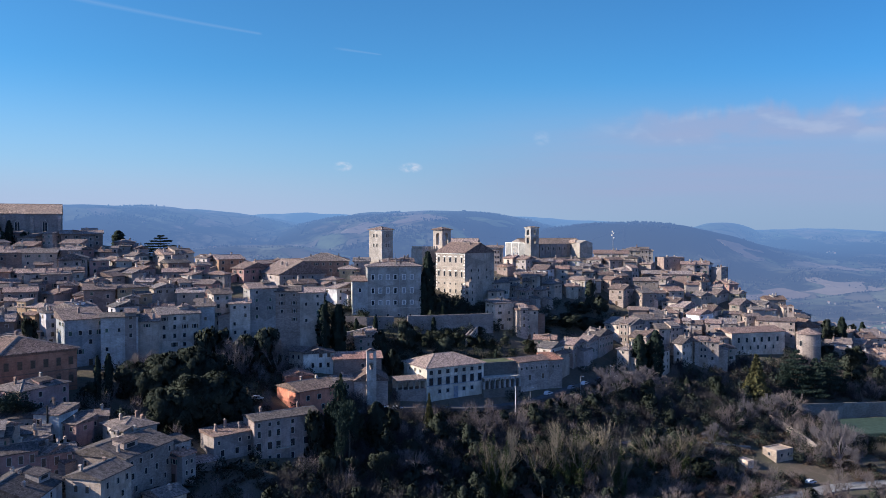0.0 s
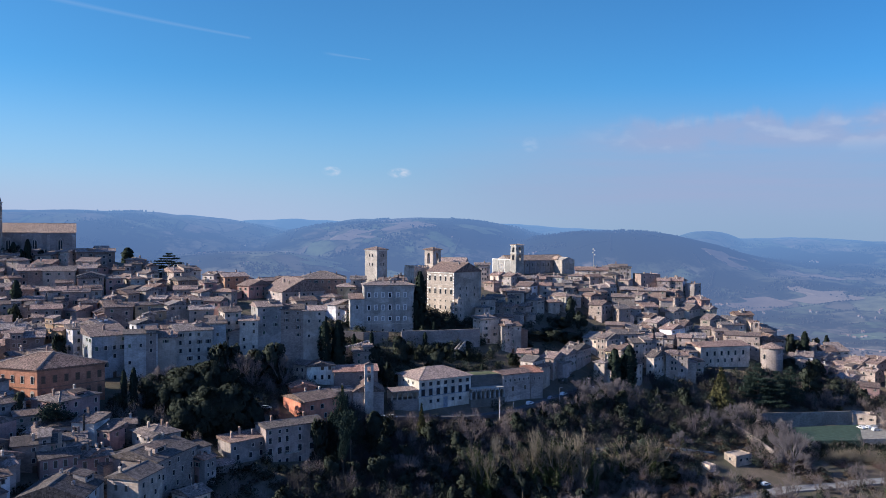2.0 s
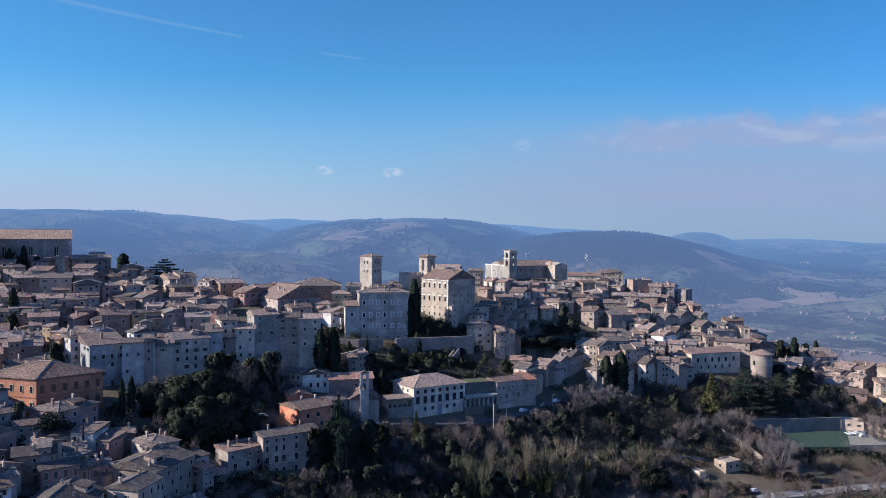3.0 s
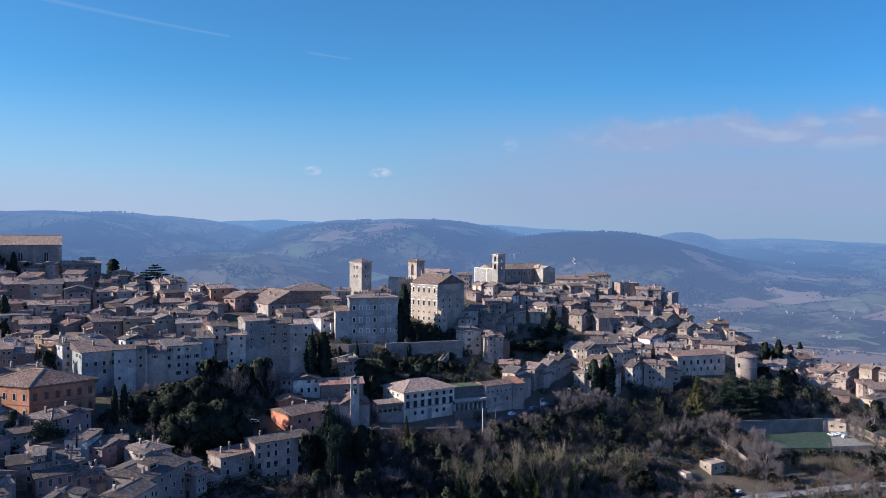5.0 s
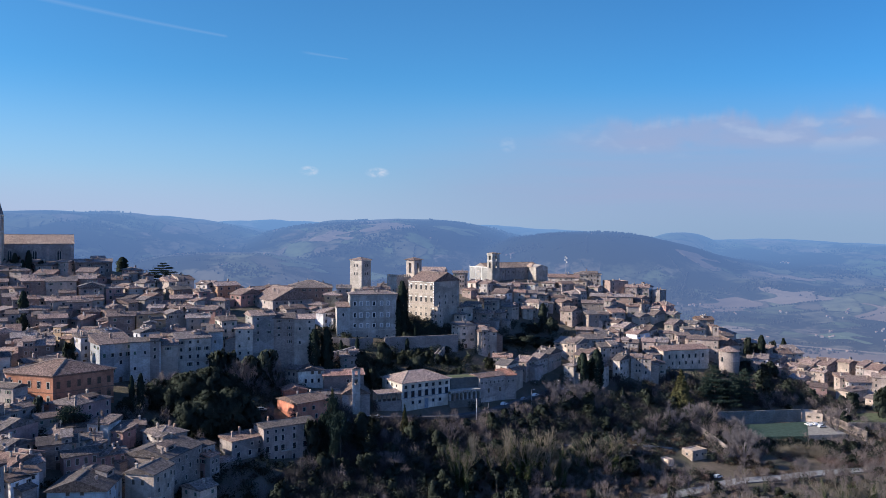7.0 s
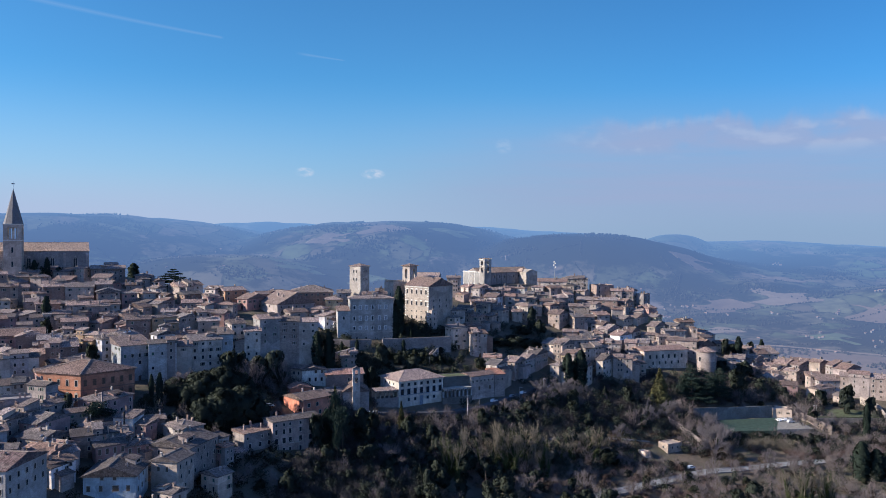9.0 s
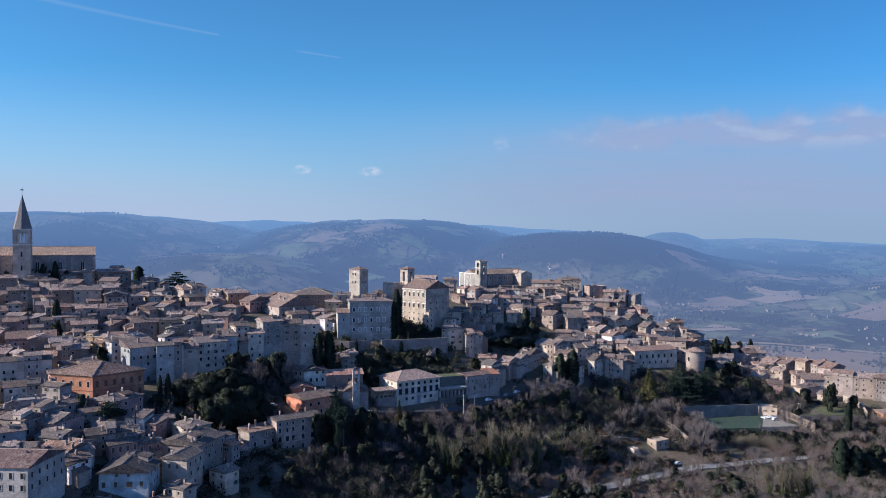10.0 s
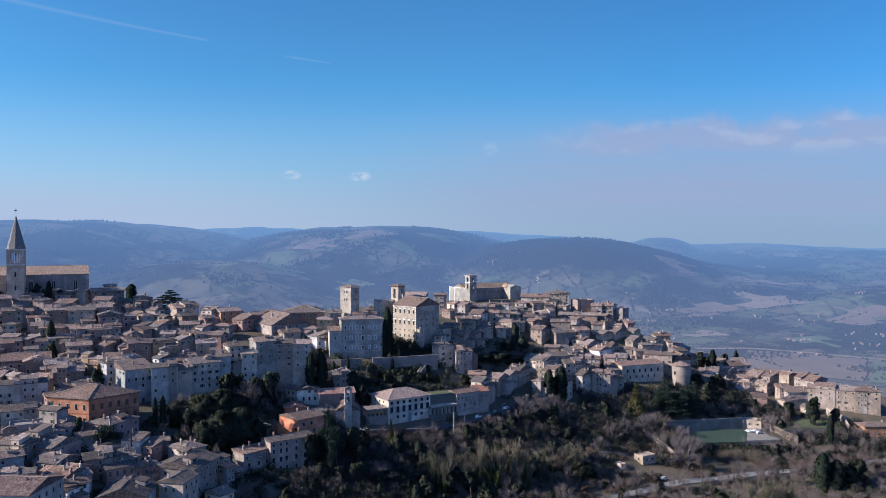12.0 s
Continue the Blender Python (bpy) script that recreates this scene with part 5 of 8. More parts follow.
def bell_gable(x, y, z0, h, w, yaw, label, bays=1, col="peach"):
    root = thing("bell_gable", pose(x, y, z0, 0, 0, yaw), label, "bell gable")
    bm = bmesh.new()
    d = 0.6
    tiers = 2 if bays > 1 else 1
    o = h - tiers * 3.4
    box(bm, -w / 2, w / 2, -d, d, -8, o)
    for t in range(tiers):
        zz = o + 3.4 * t
        box(bm, -w / 2, -w * 0.22, -d, d, zz, zz + 2.6)
        box(bm, w * 0.22, w / 2, -d, d, zz, zz + 2.6)
        box(bm, -w / 2, w / 2, -d, d, zz + 2.6, zz + 3.4)
    part("wall", bm, WALLS[col], root)
    bm = bmesh.new()
    prism(bm, [(-w / 2 - 0.3, h), (w / 2 + 0.3, h), (0, h + 0.9)], -d - 0.2, d + 0.2)
    part("cap", bm, ROOFS[0], root)
    bm = bmesh.new()
    drum(bm, 0, 0, 0.45, 0.24, o + 0.9, o + 1.8, 10)
    box(bm, -w * 0.24, w * 0.24, -0.06, 0.06, o + 1.8, o + 1.95)
    part("bell", bm, BRONZE, root, "dark bronze bell")


bell_gable(182.1, 412.5, 47.0, 11.6, 3.2, -22, "small stone bell gable with one open arch")


# Pale villa with shuttered windows, the largest house of the lower terrace
def villa():
    x, y, z, w, d, yaw = 0.2, 302.2, 48.0, 25.0, 18.0, 31
    base = 33.0
    root = thing("villa", pose(x, y, base, 0, 0, yaw), "pale plastered three-storey villa with grey storey bands", "house")
    h = z - base
    bm = bmesh.new()
    box(bm, -w / 2, w / 2, -d / 2, d / 2, 0, h)
    part("wall", bm, WALLS["whitepal"], root)
    cornice(root, w, d, h, 0.35, 0.3, SURROUND_PALE)
    roof_part(root, "hip", w, d, h, 0.36, ROOFS[1], 0.8)
    n = 7
    for i in range(n):
        u = (i + 0.5) / n * w - w / 2
        window(root, u, -d / 2, h - 2.4, 0, "plain", 1.4, 1.45, SURROUND)
        window(root, u, -d / 2, h - 6.4, 0, "plain", 1.6, 2.7, BAND)
        if i in (1, 2, 4, 5):
            window(root, u, -d / 2, h - 9.5, 0, "plain", 1.1, 1.3, BAND)
    for zz in (h - 6.75,):
        bm = bmesh.new()
        box(bm, -w / 2 - 0.04, w / 2 + 0.04, -d / 2 - 0.07, -d / 2 + 0.02, zz, zz + 0.3)
        part("string_course", bm, BAND, root)
    bm = bmesh.new()
    box(bm, -1.0, 1.0, -d / 2 - 0.06, -d / 2 + 0.02, 0, h - 7.6)
    part("door", bm, BAND, root, "tall dark grey entrance door").matrix_local = pose((3.5 / n - 0.5) * w, 0, 0)
    for v in (-4, 0, 4):
        window(root, -w / 2, v, h - 2.2, 270, "plain", 0.9, 1.1, SURROUND)
        window(root, -w / 2, v, h - 5.8, 270, "plain", 0.9, 1.5, SURROUND)
    for u, v in ((-2, 0.5), (3, 1), (4.5, -0.5)):
        chimney(root, u, v, h + 2.0, 1.0, 0.7)
    FOOT.append((x, y, 14))


villa()


# Terrace arcade beside the villa
def arcade():
    root = thing("arcade", pose(-12.0, 287.6, 33.4, 0, 0, 22), "low stone arcade terrace beside the pale villa", "arcade")
    w, h = 11.5, 11.0
    bm = bmesh.new()
    box(bm, -w / 2, w / 2, -1.4, 4, 0, 7.4)
    part("base", bm, WALLS["stone"], root)
    n = 5
    pitch = (w - 0.5) / n
    for i in range(n + 1):
        bm = bmesh.new()
        box(bm, -0.25, 0.25, -1.3, -0.75, 7.4, h - 1.5)
        part("pier", bm, WALLS["cream"], root).matrix_local = pose(-w / 2 + 0.25 + i * pitch, 0, 0)
    for i in range(n):
        bm = bmesh.new()
        c, r = -w / 2 + 0.25 + (i + 0.5) * pitch, pitch / 2 - 0.22
        bow = [(c + r * math.cos(math.pi * (1 - k / 10)), h - 1.5 + 0.75 * r * math.sin(math.pi * k / 10)) for k in range(11)]
        prism(bm, bow + [(c + r, h - 0.3), (c - r, h - 0.3)], -1.35, -0.7)
        part("arch", bm, WALLS["cream"], root)
    bm = bmesh.new()
    box(bm, -w / 2, w / 2, 3.4, 4, 7.4, h - 0.3)
    part("back_wall", bm, WALLS["cream"], root)
    bm = bmesh.new()
    prism(bm, [(-1.7, h - 0.3), (4.2, h + 0.4), (4.2, h + 0.65), (-1.7, h - 0.05)], -w / 2 - 0.2, w / 2 + 0.2)
    bmesh.ops.rotate(bm, verts=bm.verts[:], cent=(0, 0, 0), matrix=Matrix.Rotation(radians(90), 3, "Z"))
    part("roof", bm, ROOFS[1], root)
    FOOT.append((-11, 288, 6))


arcade()


# ---------------------------------------------------------------- houses: place, eaves height, width, depth, turn, roof, colour
house(-177.8, 389.0, 96.5, 18.4, 10.0, 22, "gx", "brown")
house(-168.4, 357.3, 89.4, 7.6, 9.0, 22, "gx", "brown")
house(-179.9, 352.2, 88.7, 11.7, 8.5, 25, "gx", "stone")
house(-191.6, 348.4, 88.6, 10.3, 7.4, 27, "gx", "brown")
house(-194.6, 337.8, 85.7, 4.9, 6.0, 51, "gx", "terra")
house(-161.1, 341.6, 85.6, 8.8, 6.4, 23, "gy", "stone")
house(-151.1, 346.8, 85.2, 7.7, 6.0, 22, "hip", "pink")
house(-143.8, 352.6, 84.8, 7.0, 6.7, 44, "hip", "cream")
house(-155.3, 368.0, 88.2, 9.0, 6.5, 21, "gx", "stone")
house(-154.7, 382.7, 90.7, 6.0, 5.0, 20, "hip", "stone")
house(-137.4, 359.0, 83.3, 11.5, 6.0, -27, "gx", "brown")
house(-134.1, 384.0, 86.6, 8.9, 14.7, 41, "gx", "stone")
house(-129.0, 389.9, 87.1, 6.3, 13.2, 41, "gx", "cream")
house(-124.9, 367.2, 83.3, 9.9, 9.5, 41, "gx", "brown")
house(-119.0, 350.6, 80.0, 10.2, 9.0, 16, "gx", "stone")
house(-110.6, 346.8, 79.0, 6.5, 6.0, -30, "mono", "cream")
house(-114.0, 379.1, 85.3, 7.8, 6.0, -30, "gx", "white")
house(-104.6, 381.6, 84.5, 13.1, 11.2, 39, "gx", "orange")
house(-112.1, 364.4, 82.2, 6.4, 6.1, 39, "gx", "pink")
house(-168.0, 320.6, 80.8, 6.8, 6.5, 49, "mono", "cream")
house(-158.7, 323.2, 80.6, 10.5, 7.6, 24, "gx", "brown")
house(-154.0, 329.1, 82.1, 6.8, 6.0, 23, "gx", "stone")
house(-167.9, 331.7, 84.1, 6.4, 6.0, 25, "gx", "stone")
house(-171.4, 311.2, 77.9, 7.5, 6.0, 26, "gx", "stone")
house(-160.9, 300.6, 75.4, 11.0, 9.0, 25, "gx", "stone")
house(-187.0, 325.2, 81.3, 6.3, 6.0, 27, "gx", "stone")
house(-181.3, 325.1, 81.6, 5.6, 9.0, 26, "gx", "brown")
house(-131.9, 303.0, 76.1, 10.9, 9.0, 20, "gx", "brown")
house(-122.7, 310.1, 76.3, 12.3, 6.0, 39, "hip", "ochre")
house(-114.0, 321.5, 75.3, 10.0, 6.0, 47, "gy", "cream")
house(-102.9, 321.5, 73.4, 10.3, 9.0, 15, "gx", "cream")
house(-118.3, 299.9, 73.2, 4.6, 6.0, 19, "gy", "peach")
house(-146.0, 283.7, 71.3, 12.9, 6.4, -22, "hip", "ochre")
house(-132.0, 282.9, 71.3, 10.3, 8.7, -24, "gy", "white")
house(-138.1, 276.1, 70.1, 4.4, 6.0, 47, "mono", "white")
house(-162.9, 278.0, 69.9, 8.9, 9.0, 26, "gx", "brown")
house(-153.5, 275.2, 69.3, 6.6, 7.8, 26, "gx", "brown")
house(-90.4, 371.1, 80.7, 7.8, 16.0, -33, "gx", "pink")
house(-82.7, 384.7, 82.3, 18.9, 8.9, 41, "gx", "pink")
house(-70.7, 369.7, 78.4, 23.1, 24.0, 35, "gy", "peach", slope=0.5)
house(-58.4, 387.8, 83.5, 23.7, 22.0, 7, "hip", "brown")
house(-44.3, 370.7, 80.2, 8.8, 9.0, 6, "hip", "yellow")
house(-51.1, 361.2, 75.9, 8.9, 7.8, -20, "hip", "cream")
house(-49.6, 355.7, 72.7, 13.2, 8.8, -36, "mono", "white")
house(-63.7, 354.5, 74.7, 10.5, 10.1, 33, "gx", "stone")
house(-38.7, 375.9, 83.6, 7.4, 9.0, 5, "gx", "stone")
house(-20.3, 359.5, 84.2, 13.0, 6.0, 8, "gx", "white")
house(30.2, 458.0, 88.0, 9.3, 6.0, -4, "gx", "cream")
house(105.7, 496.5, 83.3, 21.2, 12.0, -11, "gx", "cream")
house(125.0, 506.5, 84.8, 18.5, 12.0, -13, "hip", "cream")
house(143.0, 497.7, 80.3, 14.0, 11.5, 13, "flat", "brown")
house(152.2, 490.1, 76.9, 7.7, 9.0, -17, "gx", "terra")
house(160.2, 488.9, 76.8, 8.3, 8.1, -17, "mono", "terra")
house(40.4, 454.9, 82.0, 6.4, 9.8, -41, "gx", "cream")
house(46.6, 451.0, 81.6, 8.1, 8.8, -41, "gx", "stone")
house(55.7, 453.9, 79.9, 7.5, 9.0, -7, "gx", "brown")
house(64.0, 453.9, 79.7, 8.7, 8.1, -7, "gx", "stone")
house(55.6, 438.3, 76.5, 8.4, 14.0, -27, "gx", "white")
house(46.4, 415.5, 74.4, 9.2, 9.0, -6, "gx", "cream")
house(67.5, 445.4, 76.4, 6.6, 9.0, -9, "gx", "cream")
house(74.7, 445.4, 76.1, 7.6, 8.1, -9, "gx", "stone")
house(83.3, 460.1, 77.1, 5.8, 9.0, -10, "gx", "stone")
house(91.3, 459.8, 76.3, 10.0, 8.1, -10, "gx", "cream")
house(75.0, 433.7, 71.1, 14.1, 9.5, -45, "hip", "cream")
house(57.5, 413.5, 70.1, 6.8, 7.8, -38, "gx", "cream")
house(106.2, 461.6, 74.4, 11.1, 14.5, 13, "hip", "stone")
house(124.5, 480.5, 77.5, 7.6, 6.7, -40, "gx", "stone")
house(132.1, 466.1, 72.3, 27.5, 10.0, -15, "gx", "brown")
house(115.0, 446.6, 69.6, 13.4, 9.0, -14, "gx", "stone")
house(96.9, 428.4, 66.5, 8.2, 12.7, -37, "gx", "stone")
house(108.4, 423.3, 64.8, 6.7, 7.9, 12, "mono", "stone")
house(127.3, 458.4, 70.1, 8.4, 7.4, -41, "gx", "stone")
house(124.5, 423.7, 60.0, 8.5, 11.4, -45, "gx", "cream")
house(145.2, 476.2, 69.7, 10.2, 15.6, -43, "gx", "stone")
house(152.4, 471.0, 70.2, 7.4, 14.0, -43, "gx", "stone")
house(144.5, 440.6, 61.7, 6.0, 11.8, -47, "gx", "cream")
house(128.0, 418.1, 57.8, 7.6, 16.0, -46, "gx", "stone")
house(133.5, 409.3, 55.0, 7.5, 14.2, -47, "gx", "white")
house(88.3, 380.6, 53.5, 13.9, 16.0, -42, "gx", "cream")
house(99.2, 385.4, 55.2, 11.7, 11.3, 11, "gx", "stone")
house(112.6, 390.6, 52.8, 8.4, 9.0, -16, "gx", "stone")
house(122.2, 389.0, 52.4, 10.8, 8.1, -16, "gx", "stone")
house(106.8, 377.9, 51.7, 11.5, 11.1, 10, "gx", "cream")
house(25.0, 374.1, 69.6, 5.2, 6.0, -34, "hip", "cream")
house(39.0, 388.3, 68.9, 8.9, 7.8, -32, "gx", "stone")
house(49.0, 394.2, 68.4, 4.9, 6.0, -33, "mono", "stone")
house(171.6, 405.9, 52.0, 17.6, 9.0, -21, "gx", "peach")
house(188.2, 449.1, 58.9, 10.2, 10.4, -1, "gx", "cream")
house(171.3, 488.1, 74.5, 6.3, 10.0, -43, "flat", "peach")
house(163.0, 492.6, 76.8, 6.7, 9.2, -47, "gx", "white")
house(169.6, 454.0, 61.7, 5.9, 10.2, -44, "gx", "yellow")
house(165.6, 438.3, 57.3, 5.7, 16.0, -44, "gx", "cream")
house(155.9, 448.1, 62.2, 6.6, 16.0, -43, "gx", "cream")
house(161.1, 412.6, 53.4, 7.6, 7.3, 4, "gx", "stone")
house(136.8, 398.9, 51.6, 6.9, 9.0, -18, "gx", "terra")
house(143.9, 397.7, 51.5, 7.3, 8.1, -18, "mono", "cream")
house(142.3, 419.4, 55.7, 7.0, 16.0, -37, "gx", "cream")
house(169.8, 427.2, 55.4, 6.8, 6.5, 4, "gx", "stone")
house(237.5, 461.2, 38.9, 7.1, 6.3, -52, "gx", "stone")
house(214.0, 425.7, 37.3, 12.3, 9.0, -25, "mono", "white")
house(231.9, 437.7, 36.1, 10.3, 9.0, -52, "gx", "stone")
house(230.1, 433.2, 31.9, 10.1, 9.0, -27, "gx", "terra")
house(239.9, 429.6, 31.8, 10.5, 8.1, -27, "gx", "terra")
house(247.2, 422.2, 35.1, 8.0, 13.7, -55, "gx", "terra")
house(252.5, 416.4, 35.1, 7.5, 12.3, -55, "mono", "terra")
house(237.7, 417.6, 31.4, 10.4, 9.1, -54, "gx", "cream")
house(242.5, 403.6, 32.7, 8.1, 7.1, -55, "gx", "stone")
house(223.3, 395.4, 26.1, 2.4, 7.0, -47, "gx", "cream")
house(245.6, 375.9, 27.4, 8.1, 15.9, -62, "gy", "cream")
house(274.0, 377.2, 33.7, 27.6, 12.0, -30, "gx", "peach")
house(290.1, 366.7, 34.5, 14.1, 12.0, -23, "hip", "peach")
house(254.6, 386.8, 30.7, 15.4, 14.8, -3, "gx", "peach")
house(258.2, 402.6, 38.6, 7.3, 7.8, -62, "gx", "cream")
house(267.9, 391.3, 37.0, 13.3, 16.0, -59, "gx", "terra")
house(230.4, 436.5, 36.0, 9.8, 8.6, -50, "gx", "stone")
house(240.1, 428.4, 31.3, 9.1, 16.0, -0, "gx", "terra")
house(252.0, 429.4, 30.6, 14.6, 14.4, -0, "gx", "cream")
house(230.8, 409.7, 30.2, 8.2, 9.0, -25, "gx", "cream")
house(238.7, 407.3, 30.2, 8.2, 8.1, -25, "gx", "stone")
house(210.0, 354.1, 19.6, 12.8, 9.0, -25, "flat", "cream")
house(276.8, 334.2, 20.6, 20.3, 9.0, -2, "hip", "orangelit")
house(-100.3, 214.3, 47.0, 7.1, 6.0, -24, "mono", "pink")
house(-69.6, 209.5, 39.5, 2.0, 6.0, -30, "gy", "pink")
house(-96.9, 195.3, 44.7, 3.5, 6.4, -23, "gx", "pink")
house(-111.7, 191.7, 49.0, 10.6, 9.0, 25, "gx", "brown")
house(-113.5, 178.5, 46.8, 4.3, 8.9, 42, "gx", "terra")
house(-101.8, 195.0, 46.2, 3.8, 6.0, -22, "mono", "brown")
house(-132.2, 172.1, 49.2, 11.7, 6.0, 14, "gx", "cream")
house(-124.9, 186.7, 49.6, 10.7, 10.7, -22, "gx", "stone")
house(-155.3, 226.1, 59.6, 13.9, 10.1, 25, "gx", "cream")
house(-160.9, 276.2, 68.5, 8.1, 11.4, 23, "gx", "stone")
house(-153.2, 274.1, 68.6, 7.5, 10.3, 23, "gx", "cream")
house(-165.5, 250.3, 65.8, 19.6, 8.0, 24, "gx", "cream")
house(-181.2, 289.1, 70.7, 20.8, 15.1, 25, "gx", "pink")
house(-184.3, 290.2, 71.9, 10.0, 7.3, 25, "gx", "brown")
house(-173.2, 281.8, 70.8, 10.7, 9.0, 24, "gy", "brown")
house(-164.0, 281.0, 70.3, 8.1, 7.8, 47, "gx", "stone")
house(-153.7, 269.6, 67.8, 12.7, 9.8, 23, "gx", "brown")
house(-140.7, 222.3, 60.1, 8.9, 6.0, -22, "gx", "peach")
house(-140.6, 194.0, 54.2, 11.5, 10.1, -21, "gx", "stone")
house(-137.8, 202.9, 55.2, 11.8, 11.8, -21, "hip", "stone")
house(-129.9, 197.9, 52.5, 10.2, 14.5, -22, "gx", "pink")
house(-143.9, 206.0, 57.9, 11.8, 9.0, 24, "flat", "stone")
house(-112.8, 199.1, 49.7, 7.8, 6.0, -25, "gx", "cream")
house(-117.8, 177.9, 46.9, 9.5, 13.6, -23, "gx", "terra")
house(-114.4, 168.8, 45.1, 9.3, 8.0, -23, "gy", "white")
house(45.4, 330.9, 49.8, 6.5, 11.2, -37, "gx", "cream")
house(56.4, 342.2, 49.6, 6.6, 13.0, -34, "gx", "terra")
house(64.8, 349.1, 49.6, 4.6, 16.0, -35, "gx", "stone")
house(82.2, 349.7, 46.1, 5.6, 10.6, -37, "hip", "cream")
house(93.6, 365.9, 49.1, 8.7, 13.8, -38, "gx", "yellow")
house(97.5, 353.1, 44.5, 4.7, 10.1, -39, "gx", "cream")
house(112.9, 366.9, 46.4, 4.2, 15.3, -41, "gx", "cream")
house(123.9, 369.9, 46.6, 10.7, 9.0, -17, "gx", "stone")
house(-30.2, 315.0, 56.1, 10.2, 6.0, 4, "mono", "stone")
house(71.0, 360.1, 50.8, 7.9, 16.0, -35, "gx", "stone")
house(-214.6, 342.5, 88.8, 6.0, 9.0, 25, "gx", "brown")
house(-208.3, 346.6, 88.2, 8.7, 8.1, 25, "gx", "stone")
house(-193.2, 353.3, 89.9, 10.9, 7.9, 23, "gx", "stone")
house(-178.2, 349.4, 88.5, 13.8, 9.0, 21, "gx", "cream")
house(-192.6, 330.7, 82.1, 8.5, 9.3, 24, "gx", "stone")
house(-172.7, 313.1, 78.3, 7.8, 6.0, 23, "gx", "stone")
house(-197.9, 309.1, 75.8, 10.8, 9.0, 25, "gx", "pink")
house(-183.2, 298.6, 74.0, 5.7, 6.0, 25, "gx", "stone")
house(-179.3, 308.6, 76.5, 10.3, 7.4, 24, "gx", "stone")
house(-164.8, 305.4, 75.8, 12.7, 9.2, 22, "gx", "stone")
house(-167.8, 321.6, 81.3, 9.7, 9.0, 21, "gx", "stone")
house(-161.4, 324.6, 81.3, 7.4, 9.0, 20, "gx", "stone")
house(-154.2, 328.3, 81.1, 8.6, 8.1, 20, "gx", "cream")
house(-161.0, 343.9, 86.4, 11.5, 9.0, 19, "gy", "stone")
house(-228.2, 344.8, 85.9, 9.4, 9.0, 26, "gx", "stone")
house(-221.7, 349.2, 86.5, 6.0, 8.1, 26, "gx", "cream")
house(-220.8, 322.5, 79.3, 7.5, 9.0, 26, "gx", "stone")
house(-214.7, 326.8, 79.3, 7.1, 8.1, 26, "mono", "stone")
house(-228.4, 358.3, 94.4, 13.4, 9.0, 27, "gx", "brown")
house(244.5, 421.4, 34.1, 9.6, 8.4, -51, "gx", "terra")
house(255.2, 422.0, 35.1, 12.8, 9.0, -26, "gx", "stone")
house(227.0, 398.7, 29.7, 7.6, 12.5, -55, "gx", "cream")
house(226.0, 432.4, 32.6, 5.6, 16.0, -48, "gx", "stone")
house(243.9, 458.0, 36.1, 8.4, 16.0, 0, "gx", "cream")
house(252.3, 459.2, 36.1, 8.5, 14.4, 0, "mono", "cream")
house(248.2, 388.5, 32.2, 7.8, 7.5, -3, "mono", "stone")
house(268.5, 405.9, 35.5, 8.6, 16.0, -58, "gx", "terra")
house(-122.8, 266.7, 69.2, 12.8, 12.0, 38, "mono", "greywall", keep=0.4)
house(-109.5, 266.8, 69.8, 11.6, 8.0, 20, "mono", "greywall", slope=0.12, keep=0.5)
house(-112.3, 277.1, 72.2, 8.4, 6.0, 45, "gy", "white")
house(-101.6, 270.8, 67.8, 7.3, 8.0, 18, "mono", "cream", keep=0.6)
house(-96.1, 283.1, 69.2, 13.8, 13.0, 30, "gx", "cream")
house(-86.8, 288.4, 71.2, 6.1, 9.0, 15, "mono", "greywall")
house(-83.7, 295.0, 75.2, 6.6, 10.0, 29, "gx", "cream")
house(-75.2, 291.9, 71.8, 7.3, 6.0, 13, "mono", "cream")
house(-70.0, 301.2, 76.8, 10.1, 11.0, 27, "gx", "greywall")
house(-59.7, 303.9, 75.4, 9.2, 10.0, 10, "gx", "stone")
house(-50.6, 304.9, 74.9, 9.0, 10.0, 8, "gx", "cream")
house(12.7, 365.6, 73.9, 2.1, 5.0, -37, "flat", "cream")
house(25.5, 356.1, 65.9, 9.5, 9.0, 26, "mono", "cream", slope=0.15)
house(36.9, 353.0, 63.1, 9.5, 9.0, 7, "mono", "cream", slope=0.15)
house(-119.4, 181.7, 47.6, 11.0, 11.0, -23, "gx", "terra")
house(-114.8, 170.6, 45.8, 10.5, 10.1, 47, "mono", "white")
house(-142.6, 165.8, 51.5, 8.8, 6.4, -18, "gx", "brown")
house(-77.5, 169.3, 36.2, 8.0, 6.0, -30, "gx", "cream")

